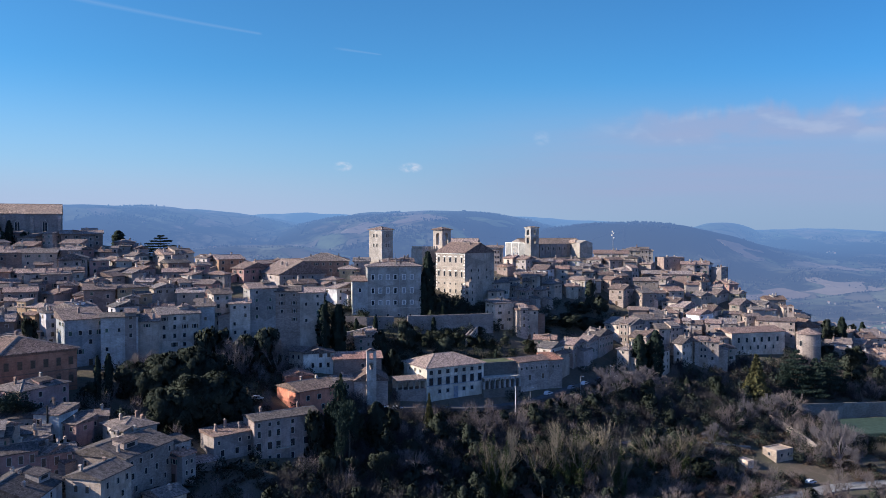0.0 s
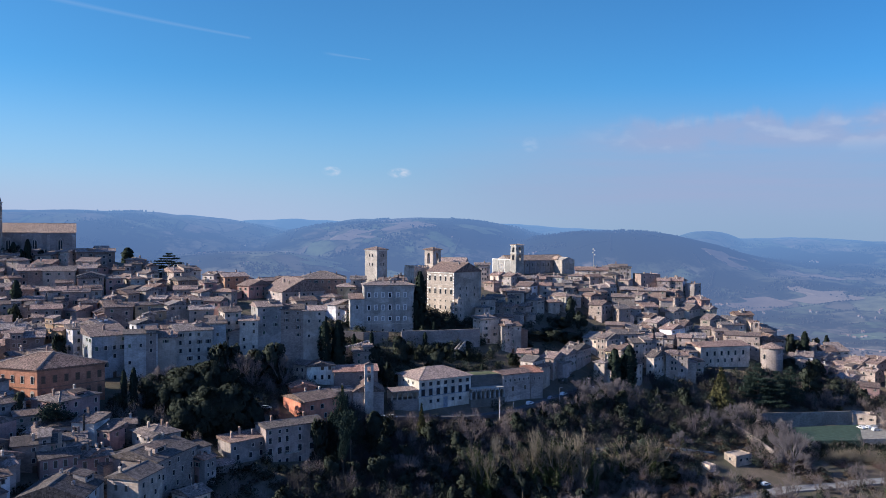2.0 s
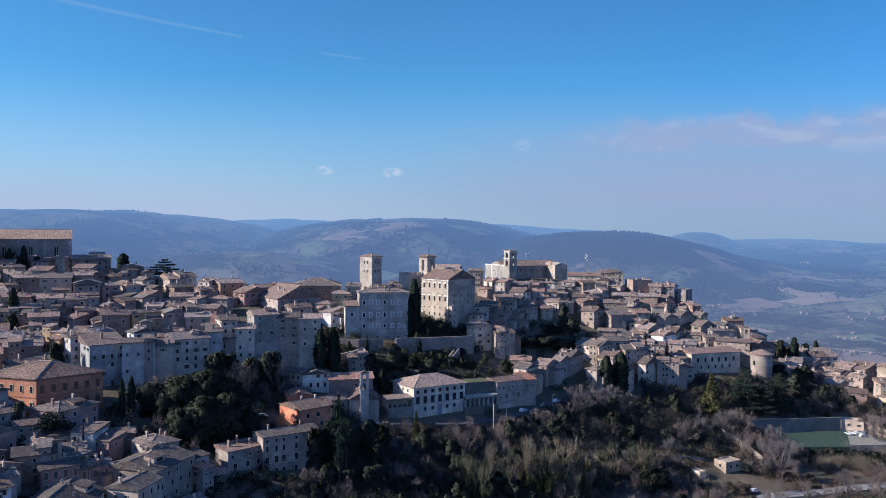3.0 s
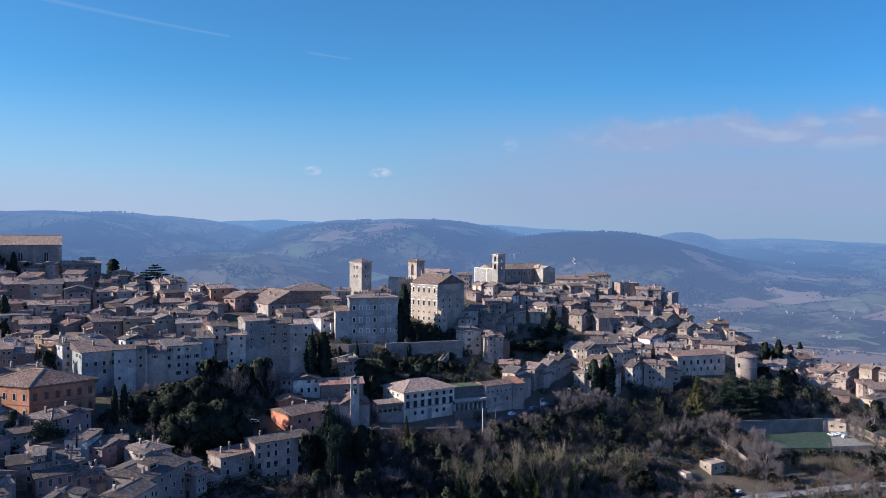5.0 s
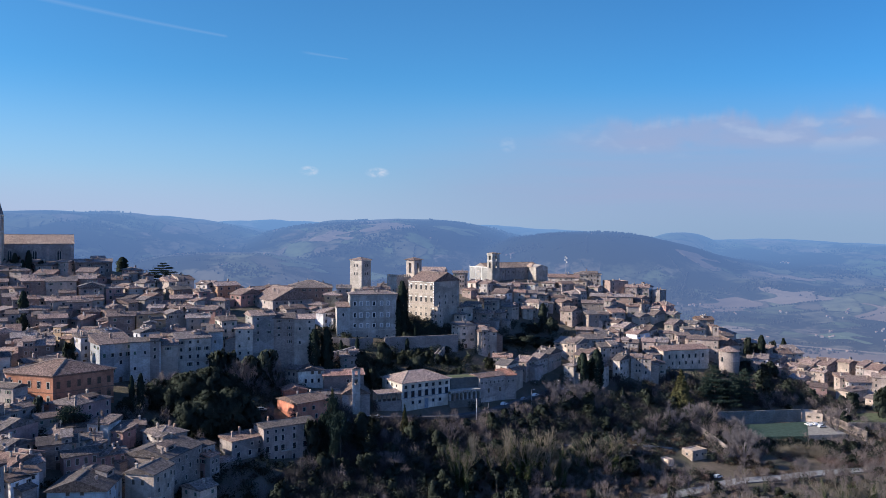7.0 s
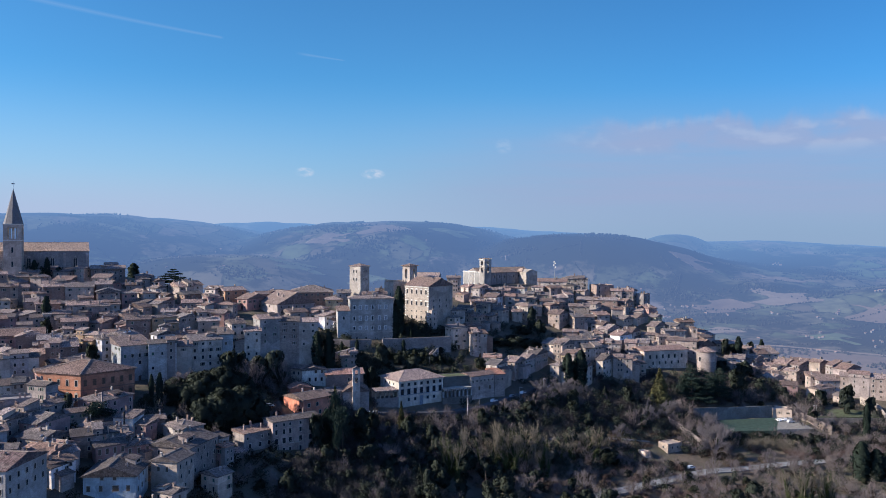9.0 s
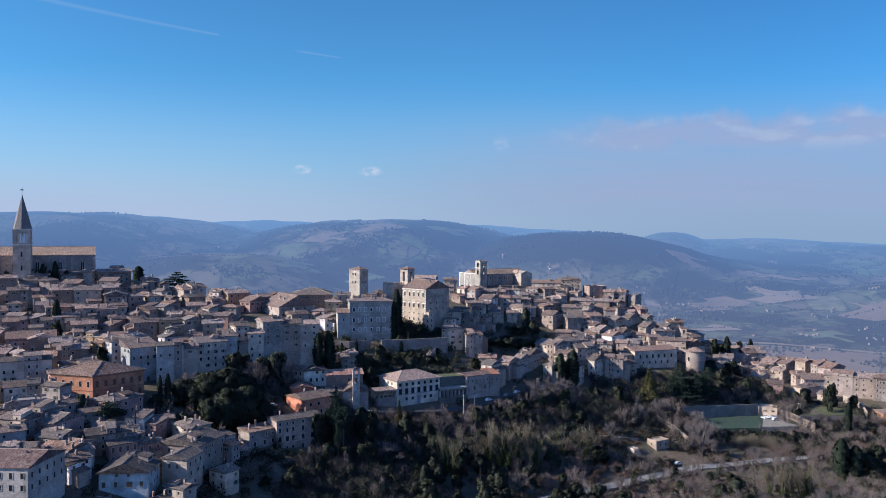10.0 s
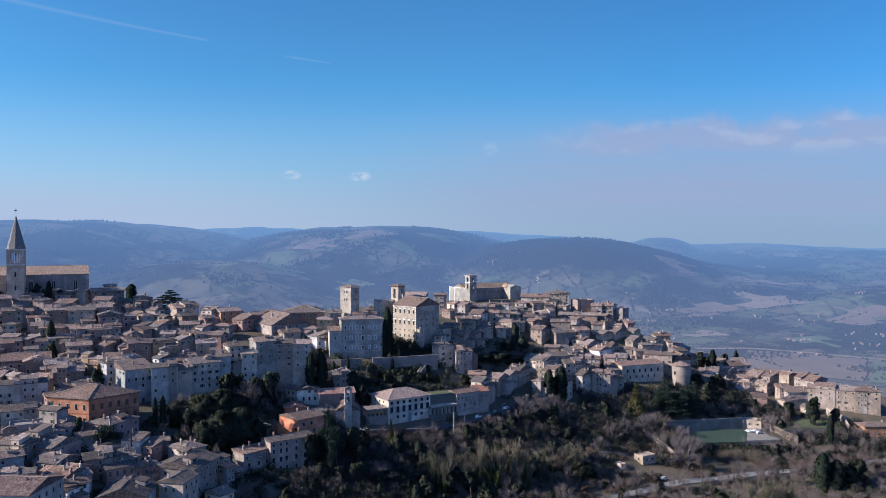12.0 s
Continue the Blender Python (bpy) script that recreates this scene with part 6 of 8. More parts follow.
# ---------------------------------------------------------------- nearer houses, each built on the line of its front eaves
def block(a, b, depth, eave, base, kind, col, label, rows=(), slope=0.3, tiles=None, over=0.5, stacks=(), name="house", category="house"):
    """A house whose front eaves run from a to b. rows: turn of the wall, sill below eaves, height, width, kind, places along the wall from 0 to 1."""
    (ax, ay), (bx, by) = a, b
    turn_r, w = math.atan2(by - ay, bx - ax), math.hypot(bx - ax, by - ay)
    x, y = (ax + bx) / 2 - math.sin(turn_r) * depth / 2, (ay + by) / 2 + math.cos(turn_r) * depth / 2
    root = thing(name, pose(x, y, base, 0, 0, math.degrees(turn_r)), label, category, "houses of the hill town")
    top, d = eave - base, depth
    bm = bmesh.new()
    if kind == "gy":
        prism(bm, [(-w / 2, 0), (w / 2, 0), (w / 2, top), (0, top + slope * w / 2), (-w / 2, top)], -d / 2, d / 2)
    elif kind in ("gx", "mono"):
        edge = [(d / 2, top), (0, top + slope * d / 2)] if kind == "gx" else [(d / 2, top + slope * d * 0.76)]
        prism(bm, [(-d / 2, 0), (d / 2, 0), *edge, (-d / 2, top)], -w / 2, w / 2)
        bmesh.ops.rotate(bm, verts=bm.verts[:], cent=(0, 0, 0), matrix=Matrix.Rotation(radians(90), 3, "Z"))
    else:
        box(bm, -w / 2, w / 2, -d / 2, d / 2, 0, top)
    if kind == "flat":
        for q in ((-w / 2, w / 2, -d / 2, -d / 2 + 0.3), (-w / 2, w / 2, d / 2 - 0.3, d / 2), (-w / 2, -w / 2 + 0.3, -d / 2 + 0.3, d / 2 - 0.3), (w / 2 - 0.3, w / 2, -d / 2 + 0.3, d / 2 - 0.3)):
            box(bm, *q, top, top + 0.5)
    part("wall", bm, WALLS[col], root)
    if kind != "flat":
        roof_part(root, kind, w, d, top, slope, tiles or ROOFS[0], over)
    for turn, drop, tall, wide, style, places in rows:
        for f in places:
            u = (f - 0.5) * (w if turn == 0 else d)
            px, py = {0: (u, -d / 2), 90: (w / 2, u), 270: (-w / 2, -u)}[turn]
            window(root, px, py, top - drop, turn, style, wide, tall, SURROUND, SHUTTER, True)
    for u, v, z, h in stacks:
        chimney(root, u * w, v * d, top + z, h, 0.65)
    FOOT.append((x, y, 0.5 * math.hypot(w, d)))
    SEEN.append((x, y, eave, 0.5 * math.hypot(w, d)))
    return root


def dormer(root, x, y, z, w, d, h, turn, col, tiles):
    """A roof room with its lean-to tiles and a black panel for an unlit hollow."""
    ob = annex(root, "roof_room", x, y, w, d, z - 1.5, z + h, 0.2, WALLS[col], tiles, turn)
    bm = bmesh.new()
    box(bm, -w * 0.28, w * 0.28, -d / 2 - 0.05, -d / 2 + 0.05, z + 0.2, z + h - 0.4)
    part("opening", bm, DARK, ob)
    return ob


EVEN = {n: [(i + 0.5) / n for i in range(n)] for n in range(1, 12)}

# Long pale house above the dark wood: a tall block and a lower one with a sunlit end
FIVE = [0.07, 0.23, 0.36, 0.58, 0.79]
long_house = block((-54.9, 228.2), (-37.9, 239.4), 9.5, 43.3, 26.0, "gx", "terra", "long faded cream-plastered house of four storeys above dark trees",
                   [(0, 1.9, 1.1, 0.85, "plain", FIVE), (0, 5.0, 1.9, 0.95, "plain", FIVE), (0, 8.7, 2.1, 1.35, "plain", FIVE), (0, 12.4, 1.8, 0.95, "plain", FIVE[:4]), (270, 4.8, 1.3, 0.8, "plain", [0.5])], 0.2, ROOFS[3], 0.45, [(-0.3, 0.1, 1.0, 1.3), (0.3, 0.2, 0.9, 1.2)])
bm = bmesh.new()
box(bm, -2.6, 2.4, -1.15, 0, -0.16, 0)
for k in range(11):
    box(bm, -2.55 + 0.48 * k, -2.51 + 0.48 * k, -1.12, -1.08, 0, 0.95)
box(bm, -2.6, 2.4, -1.13, -1.07, 0.95, 1.0)
part("balcony", bm, SURROUND, long_house, "narrow balcony with thin railing").matrix_local = pose(-1.2, -4.75, 43.3 - 26 - 8.75)
bm = bmesh.new()
drum(bm, 1.0, -4.85, 0.07, 0.07, 1.0, 17.0, 6)
part("drainpipe", bm, METAL, long_house)
low_house = block((-64.9, 222.1), (-55.4, 231.0), 8.4, 40.3, 25.0, "mono", "peach", "faded cream house with a sunlit blank end wall",
                  [(0, 2.4, 1.0, 0.8, "plain", [0.12, 0.62, 0.85]), (0, 5.8, 1.7, 1.1, "plain", [0.2, 0.55, 0.85]), (0, 9.2, 1.7, 1.0, "plain", [0.3, 0.7])], 0.12, ROOFS[0], 0.4, [(-0.3, 0.0, 0.6, 1.5), (0.0, 0.2, 0.8, 1.9), (0.25, -0.1, 0.5, 1.2)])
block((-69.0, 214.5), (-62.0, 219.5), 5.5, 34.6, 25.0, "mono", "stone", "low grey stone shed with sloping tile roof", [], 0.15, ROOFS[1], 0.4)


def brick_palace():
    """Large four-sided brick palace, its corner blunter than a right angle, under a hipped tile roof."""
    base, eave = 40.0, 62.2
    left, near, right = Vector((-149.0, 236.0)), Vector((-129.4, 229.2)), Vector((-113.9, 244.6))
    far = left + right - near
    mid = (left + right) / 2
    root = thing("palace", pose(mid.x, mid.y, base), "large orange brick palace with hipped roof and pale surrounds", "palace", "houses of the hill town")
    ring = [p - mid for p in (left, near, right, far)]
    top = eave - base

    def loop(bm, z0, z1, grow):
        lo, up = [bm.verts.new((*(p * grow), z0)) for p in ring], [bm.verts.new((*(p * grow), z1)) for p in ring]
        for i in range(4):
            j = (i + 1) % 4
            bm.faces.new((lo[i], lo[j], up[j], up[i]))
        bm.faces.new(lo[::-1])
        return up

    bm = bmesh.new()
    bm.faces.new(loop(bm, 0, top, 1.0))
    part("wall", bm, WALLS["brick"], root)
    for name, z, h, grow, mat in (("cornice", top - 0.55, 0.5, 1.022, BRICK_TRIM), ("string_course", top - 6.3, 0.35, 1.012, BRICK_TRIM), ("string_course", top - 11.6, 0.35, 1.012, BRICK_TRIM)):
        bm = bmesh.new()
        bm.faces.new(loop(bm, z, z + h, grow))
        part(name, bm, mat, root)
    bm = bmesh.new()
    up = loop(bm, top, top + 0.25, 1.06)
    peak = [bm.verts.new((-2.4, 0.4, top + 4.4)), bm.verts.new((2.0, -0.3, top + 4.4))]
    for q in ((up[0], up[1], peak[1], peak[0]), (up[1], up[2], peak[1]), (up[2], up[3], peak[0], peak[1]), (up[3], up[0], peak[0])):
        bm.faces.new(q)
    for p, q in ((up[0], peak[0]), (up[1], peak[1]), (up[2], peak[1]), (peak[0], peak[1])):
        way = (q.co - p.co).normalized()
        side = way.cross(Vector((0, 0, 1))).normalized() * 0.26
        va = [[bm.verts.new(e + o) for o in (-side, Vector((0, 0, 0.26)), side)] for e in (p.co.copy(), q.co.copy())]
        for i in range(2):
            bm.faces.new((va[0][i], va[1][i], va[1][i + 1], va[0][i + 1])).material_index = 1
    part("roof", bm, (ROOFS[0], RIDGE), root)
    for a, b, n, trim in ((ring[0], ring[1], 5, SURROUND), (ring[1], ring[2], 6, BRICK_TRIM)):
        turn = math.degrees(math.atan2(b.y - a.y, b.x - a.x))
        for i in range(n):
            p = a.lerp(b, (i + 0.5) / n)
            window(root, p.x, p.y, top - 4.6, turn, "plain" if trim is SURROUND else "shut", 1.15, 2.3, trim, DOOR, True)
            window(root, p.x, p.y, top - 10.2, turn, "plain" if trim is SURROUND else "shut", 1.2, 2.3, trim, DOOR, True)
            bm = bmesh.new()
            arc = [(0.78 * math.cos(math.pi * k / 8), 0.78 * math.sin(math.pi * k / 8)) for k in range(9)]
            prism(bm, arc, -0.12, 0.02)
            part("arched_head", bm, trim, root).matrix_local = pose(p.x, p.y, top - 7.75, 0, 0, turn)
            window(root, p.x, p.y, top - 14.6, turn, "plain", 0.9, 1.2, trim, DOOR, True)
    chimney(root, 8.5, 2.5, top + 1.6, 1.6, 0.8)
    chimney(root, -1.5, 5.5, top + 2.0, 1.2, 0.7)
    FOOT.append((mid.x, mid.y, 17))
    SEEN.append((mid.x, mid.y, eave, 17))


brick_palace()

# White house with its gable to the slope, and the pink row behind it
white_house = block((-103.2, 165.8), (-87.4, 166.6), 14.5, 41.6, 28.0, "gy", "bluewhite", "white-plastered gabled house with dark shuttered windows",
                    [(0, 1.1, 1.5, 0.9, "shut", [0.36, 0.6]), (0, 4.6, 1.7, 1.0, "shut", [0.1, 0.34, 0.86]), (0, 4.6, 1.7, 1.9, "shut", [0.62]), (90, 2.2, 1.2, 0.8, "plain", [0.25, 0.6]), (90, 5.6, 1.4, 0.9, "plain", [0.2, 0.5, 0.8])], 0.36, ROOF_DARK, 0.8, [(0.05, 0.15, 2.2, 1.3), (0.25, -0.2, 1.2, 1.2), (-0.12, 0.3, 2.0, 1.4)])
dormer(white_house, 4.4, 2.8, 15.2, 4.0, 3.4, 1.3, 80, "stone", ROOF_DARK)
block((-106.5, 184.5), (-98.5, 190.5), 8.0, 45.6, 32.0, "gx", "pink", "faded pink row house with tall dark windows", [(0, 2.6, 1.9, 0.9, "shut", EVEN[4]), (0, 6.0, 1.9, 0.9, "shut", EVEN[4])], 0.32, ROOF_DARK, 0.5, [(-0.3, 0.0, 1.2, 2.2), (0.2, 0.1, 1.0, 1.3)])
block((-98.7, 190.3), (-91.5, 195.5), 7.0, 44.2, 31.0, "gx", "pink", "faded pink row house with a roof terrace", [(0, 2.7, 2.0, 0.9, "shut", EVEN[3]), (0, 6.0, 1.9, 0.9, "shut", EVEN[3])], 0.3, ROOFS[3], 0.5, [(0.3, 0.1, 1.0, 1.4)])
block((-101.0, 154.5), (-95.0, 152.0), 5.5, 35.8, 25.0, "gx", "brown", "small brown stone cottage with pitched tile roof", [(0, 2.2, 1.1, 0.8, "plain", [0.5])], 0.3, ROOF_DARK, 0.45, [(0.2, 0.0, 0.7, 1.0)])
block((-131.0, 141.5), (-113.6, 139.2), 19.5, 51.5, 30.0, "gx", "greywall", "grey-plastered block of four storeys with rust-coloured roof", [(0, 3.2, 1.7, 1.0, "plain", EVEN[5]), (0, 6.8, 1.7, 1.0, "plain", EVEN[5]), (90, 3.2, 1.6, 0.9, "plain", EVEN[5]), (90, 6.8, 1.6, 0.9, "plain", EVEN[5])], 0.26, ROOF_BROWN, 0.5, [(-0.1, 0.1, 2.0, 1.4), (0.3, 0.2, 1.2, 1.2), (0.2, -0.1, 1.5, 1.0)])

# Old stone house standing high over the slope, with a lower wing in front
block((-77.9, 178.2), (-75.2, 188.8), 9.5, 42.3, 24.0, "gx", "cream", "weathered stone house with a sunlit gable end", [(0, 2.6, 1.4, 0.8, "plain", [0.2, 0.55, 0.85]), (0, 6.0, 1.4, 0.8, "plain", [0.25, 0.7]), (0, 9.4, 1.2, 0.8, "plain", [0.5]), (270, 3.2, 1.5, 0.9, "shut", [0.3, 0.62])], 0.3, ROOF_DARK, 0.5, [(-0.35, 0.2, 0.8, 1.3), (0.3, 0.1, 0.9, 1.0)])
old_house = block((-77.3, 190.6), (-71.6, 208.4), 17.0, 43.4, 22.0, "gx", "stone", "tall rubble-stone house with broad patched tile roof", [(0, 2.4, 1.3, 0.8, "plain", [0.12, 0.3, 0.52, 0.9]), (0, 5.7, 1.5, 0.9, "plain", [0.14, 0.4, 0.62, 0.85]), (0, 9.0, 1.4, 0.8, "plain", [0.2, 0.5, 0.8]), (0, 12.4, 1.3, 0.8, "plain", [0.35, 0.7]), (270, 2.6, 1.3, 0.8, "plain", [0.3, 0.7])], 0.27, ROOF_DARK, 0.5, [(-0.2, -0.1, 1.8, 1.4), (0.05, 0.15, 2.0, 1.2), (0.3, 0.05, 1.9, 1.6), (-0.42, -0.3, 0.8, 1.8)])
dormer(old_house, -3.5, -3.6, 22.6, 5.0, 3.5, 1.5, 0, "stone", ROOF_DARK)
dormer(old_house, 3.8, 3.6, 23.4, 4.0, 3.2, 1.2, -90, "cream", ROOFS[3])
block((-71.4, 208.6), (-68.6, 213.2), 5.5, 42.2, 23.0, "mono", "stone", "slim stone stair tower beside the old house", [(0, 2.4, 1.2, 0.8, "plain", [0.5]), (0, 5.6, 1.2, 0.8, "plain", [0.5])], 0.2, ROOF_DARK, 0.4)
block((-68.4, 205.5), (-66.2, 209.6), 5.0, 39.7, 23.0, "mono", "peach", "narrow pale pink house with red tile roof", [(0, 2.4, 1.1, 0.7, "plain", [0.3, 0.7]), (0, 5.2, 1.1, 0.7, "plain", [0.3, 0.7])], 0.22, ROOF_RED, 0.35)
block((-85.2, 207.6), (-78.4, 214.9), 11.3, 46.0, 32.0, "hip", "cream", "cream house with low hipped roof behind the old row", [(0, 2.3, 1.2, 0.9, "plain", [0.2, 0.5, 0.8]), (270, 2.4, 1.2, 0.9, "plain", [0.3, 0.7])], 0.32, ROOFS[3], 0.6, [(-0.2, 0.1, 1.2, 1.3), (0.25, 0.1, 1.0, 1.5), (0.3, -0.1, 0.8, 1.0)])
block((-91.5, 199.5), (-84.5, 204.5), 6.5, 41.0, 30.0, "mono", "stone", "low grey stone outhouse with sloping tile roof", [(0, 2.2, 1.0, 0.7, "plain", [0.5])], 0.22, ROOFS[3], 0.4, [(0.2, 0.2, 0.9, 1.0)])
tall_white = block((-110.6, 211.8), (-103.2, 210.6), 8.5, 49.4, 36.0, "mono", "bluewhite", "tall white-washed house with a black flue", [(0, 2.9, 1.5, 0.8, "plain", [0.2]), (0, 6.4, 1.3, 0.8, "plain", [0.8])], 0.2, ROOF_DARK, 0.4, [(-0.25, 0.2, 1.4, 1.6)])
bm = bmesh.new()
drum(bm, 0.6, -4.5, 0.24, 0.24, 2.0, 16.0, 10)
part("flue", bm, DARK, tall_white, "black metal flue pipe")
block((-119.5, 210.5), (-110.8, 212.5), 8.0, 48.2, 36.0, "gx", "cream", "cream stone house with brown tile roof", [(0, 2.5, 1.2, 0.8, "plain", [0.2, 0.5, 0.8]), (0, 5.6, 1.2, 0.8, "plain", [0.3, 0.7])], 0.3, ROOF_DARK, 0.5, [(0.2, 0.1, 1.0, 1.3)])
block((-101.0, 219.0), (-94.5, 221.5), 7.0, 46.6, 34.0, "gx", "brown", "small brown stone house in the shade", [(0, 2.3, 1.1, 0.8, "plain", [0.5])], 0.3, ROOF_DARK, 0.45, [(0.25, 0.0, 0.9, 1.4)])
pink_house = block((-116.0, 215.3), (-109.4, 229.6), 12.0, 54.6, 40.0, "hip", "pink", "faded pink house with hipped roof and a sunken terrace", [(0, 2.4, 1.4, 0.9, "plain", [0.12, 0.4, 0.9]), (0, 5.6, 1.5, 0.9, "plain", [0.12, 0.4, 0.62, 0.9]), (0, 8.8, 1.5, 0.9, "plain", [0.4, 0.62]), (270, 2.6, 1.4, 0.9, "plain", [0.3, 0.7])], 0.28, ROOF_DARK, 0.6, [(-0.3, 0.0, 1.3, 1.4), (0.3, 0.15, 1.0, 1.3)])
dormer(pink_house, 1.5, -3.2, 14.9, 4.6, 3.0, 1.2, 0, "pink", ROOF_DARK)
bell_gable(-145.5, 196.6, 46.0, 12.6, 5.0, 20, "dark stone bell gable with stacked open arches", 2, "stone")

# Orange house with the sun on its side, and the white house and long hall behind it
orange_house = block((-47.0, 258.5), (-36.0, 268.5), 15.0, 45.6, 33.0, "gx", "red", "orange-plastered house with a broad patched roof", [(0, 3.2, 1.5, 1.2, "plain", [0.2, 0.5]), (0, 6.8, 1.6, 1.0, "plain", [0.3, 0.6])], 0.24, ROOFS[0], 0.6, [(-0.1, 0.1, 1.4, 1.2), (0.25, 0.0, 1.5, 1.2)])
block((-56.6, 270.5), (-47.6, 259.2), 5.0, 45.0, 34.0, "mono", "red", "bright orange wing with a sunlit wall", [(0, 2.8, 1.6, 0.9, "plain", EVEN[4]), (0, 6.0, 1.6, 0.9, "plain", EVEN[4])], 0.22, ROOFS[2], 0.5)
block((-57.2, 279.5), (-54.4, 271.8), 9.5, 48.0, 37.0, "gx", "red", "small orange house with pitched red roof", [(0, 2.6, 1.3, 0.8, "plain", [0.5])], 0.3, ROOF_RED, 0.45)
block((-51.4, 289.4), (-40.4, 292.4), 8.0, 53.2, 41.0, "gy", "whitepal", "white gabled house with grey shuttered windows", [(0, 1.4, 1.6, 1.1, "shut", [0.56, 0.82]), (0, 5.2, 1.7, 0.9, "plain", [0.3, 0.55, 0.8])], 0.25, ROOFS[3], 0.6, [(0.0, 0.2, 1.2, 1.0)])
block((-57.2, 292.4), (-51.6, 289.6), 8.0, 53.8, 41.0, "gx", "cream", "narrow cream house with sunlit side", [(0, 2.6, 1.4, 0.8, "plain", [0.3, 0.7]), (0, 6.0, 1.4, 0.8, "plain", [0.3, 0.7])], 0.3, ROOFS[0], 0.5)
block((-40.2, 289.8), (-23.0, 293.8), 10.0, 51.0, 40.0, "gx", "brown", "long low hall with rust-red tile roof", [(0, 3.0, 1.2, 1.0, "plain", [0.6, 0.85])], 0.34, ROOF_RUST, 0.6)

# Chapel with a bell gable over its front
block((-31.4, 278.0), (-19.6, 279.6), 12.0, 45.3, 34.0, "gy", "stone", "small grey stone chapel with steep gable", [(0, 3.6, 1.6, 1.0, "plain", [0.5]), (0, 8.6, 2.4, 1.4, "shut", [0.5])], 0.55, ROOFS[0], 0.4)
bell_gable(-25.4, 278.6, 40.0, 16.2, 3.4, 12, "pale stone bell gable with stacked openings", 2, "cream")
block((-38.5, 276.5), (-31.8, 279.5), 8.0, 45.4, 34.0, "gx", "terra", "rose-plastered house beside the chapel", [(0, 2.8, 1.3, 0.9, "plain", [0.3, 0.7])], 0.3, ROOFS[1], 0.5, [(0.1, 0.0, 1.0, 1.0)])

# Convent: a long sunlit range on the edge of the wood, with the church behind its apse
convent = block((140.2, 381.9), (169.7, 390.6), 16.5, 48.2, 22.0, "gx", "cream", "long pale stone convent with two rows of windows", [(0, 4.6, 2.3, 1.2, "plain", [0.13, 0.28, 0.42, 0.56, 0.7, 0.86]), (0, 8.2, 1.9, 0.95, "plain", [0.2, 0.35, 0.49, 0.63, 0.78]), (0, 12.4, 1.3, 0.8, "plain", [0.12, 0.42, 0.7]), (270, 4.4, 2.2, 1.2, "plain", [0.2, 0.5, 0.8]), (270, 9.0, 2.4, 1.3, "plain", [0.2, 0.5, 0.8]), (270, 13.6, 2.4, 1.3, "plain", [0.3, 0.7])], 0.2, ROOFS[2], 0.5, [(-0.42, 0.1, 1.2, 1.4), (0.1, 0.2, 1.2, 1.0)])
for k in range(4):
    bm = bmesh.new()
    prism(bm, [(-2.2, 0), (0.05, 0), (0.05, 14.0 - k % 2), (-0.5, 13.0 - k % 2)], -0.8, 0.8)
    bmesh.ops.rotate(bm, verts=bm.verts[:], cent=(0, 0, 0), matrix=Matrix.Rotation(radians(90), 3, "Z"))
    part("buttress", bm, WALLS["cream"], convent).matrix_local = pose(-12 + 7.6 * k, -8.25, 0)
block((181.0, 402.0), (193.0, 404.5), 16.0, 48.2, 28.0, "gy", "stone", "plain gabled stone church behind the round apse", [(0, 3.0, 1.4, 1.0, "plain", [0.5])], 0.62, ROOFS[0], 0.5, name="church", category="church")

# Retaining wall with its blind arcade beside the villa, and the low row beyond it
terrace = block((15.9, 303.4), (29.4, 308.4), 9.0, 47.0, 33.0, "flat", "darkstone", "dark stone retaining block carrying a grassy terrace", name="terrace", category="terrace")
bm = bmesh.new()
box(bm, -6.9, 6.9, -4.1, 4.1, 14.0, 14.3)
part("turf", bm, GRASS, terrace, "rough grass on the terrace")


def blind_arcade(a, b, top, base, n):
    w, turn = math.hypot(b[0] - a[0], b[1] - a[1]), math.degrees(math.atan2(b[1] - a[1], b[0] - a[0]))
    root = thing("arcade", pose(a[0], a[1], base, 0, 0, turn), "low arcade of round arches along the lane", "arcade")
    h, pitch = top - base, w / n
    bm = bmesh.new()
    box(bm, 0, w, 1.5, 4.0, -4, h)
    box(bm, -0.3, w + 0.3, -0.12, 1.5, -4, 0)
    part("back_wall", bm, WALLS["darkstone"], root)
    bm = bmesh.new()
    box(bm, -0.1, w + 0.1, -0.2, 4.0, h, h + 0.3)
    part("parapet", bm, SURROUND, root)
    for i in range(n + 1):
        bm = bmesh.new()
        box(bm, -0.28, 0.28, -0.1, 1.5, 0, h - 1.3)
        part("pier", bm, WALLS["greywall"], root).matrix_local = pose(i * pitch, 0, 0)
    for i in range(n):
        bm = bmesh.new()
        r = pitch / 2 - 0.26
        bow = [(r * math.cos(math.pi * (1 - k / 10)), h - 1.3 + 0.8 * r * math.sin(math.pi * k / 10)) for k in range(11)]
        prism(bm, bow + [(r, h), (-r, h)], -0.1, 0.5)
        part("arch", bm, WALLS["greywall"], root).matrix_local = pose((i + 0.5) * pitch, 0, 0)


blind_arcade((15.8, 298.6), (29.9, 305.0), 42.2, 38.2, 7)
block((29.8, 307.4), (42.4, 315.2), 9.0, 46.8, 34.0, "gx", "stone", "long low stone house with brown tile roof along the lane", [(0, 3.0, 1.0, 0.8, "plain", EVEN[6]), (0, 7.2, 2.0, 1.2, "shut", [0.35, 0.8])], 0.26, ROOFS[2], 0.5)
block((42.6, 315.3), (48.3, 318.2), 8.0, 46.4, 34.0, "mono", "stone", "low stone house end with new red tiles", [(0, 3.0, 1.0, 0.8, "plain", [0.3, 0.7])], 0.3, ROOF_RED, 0.45)

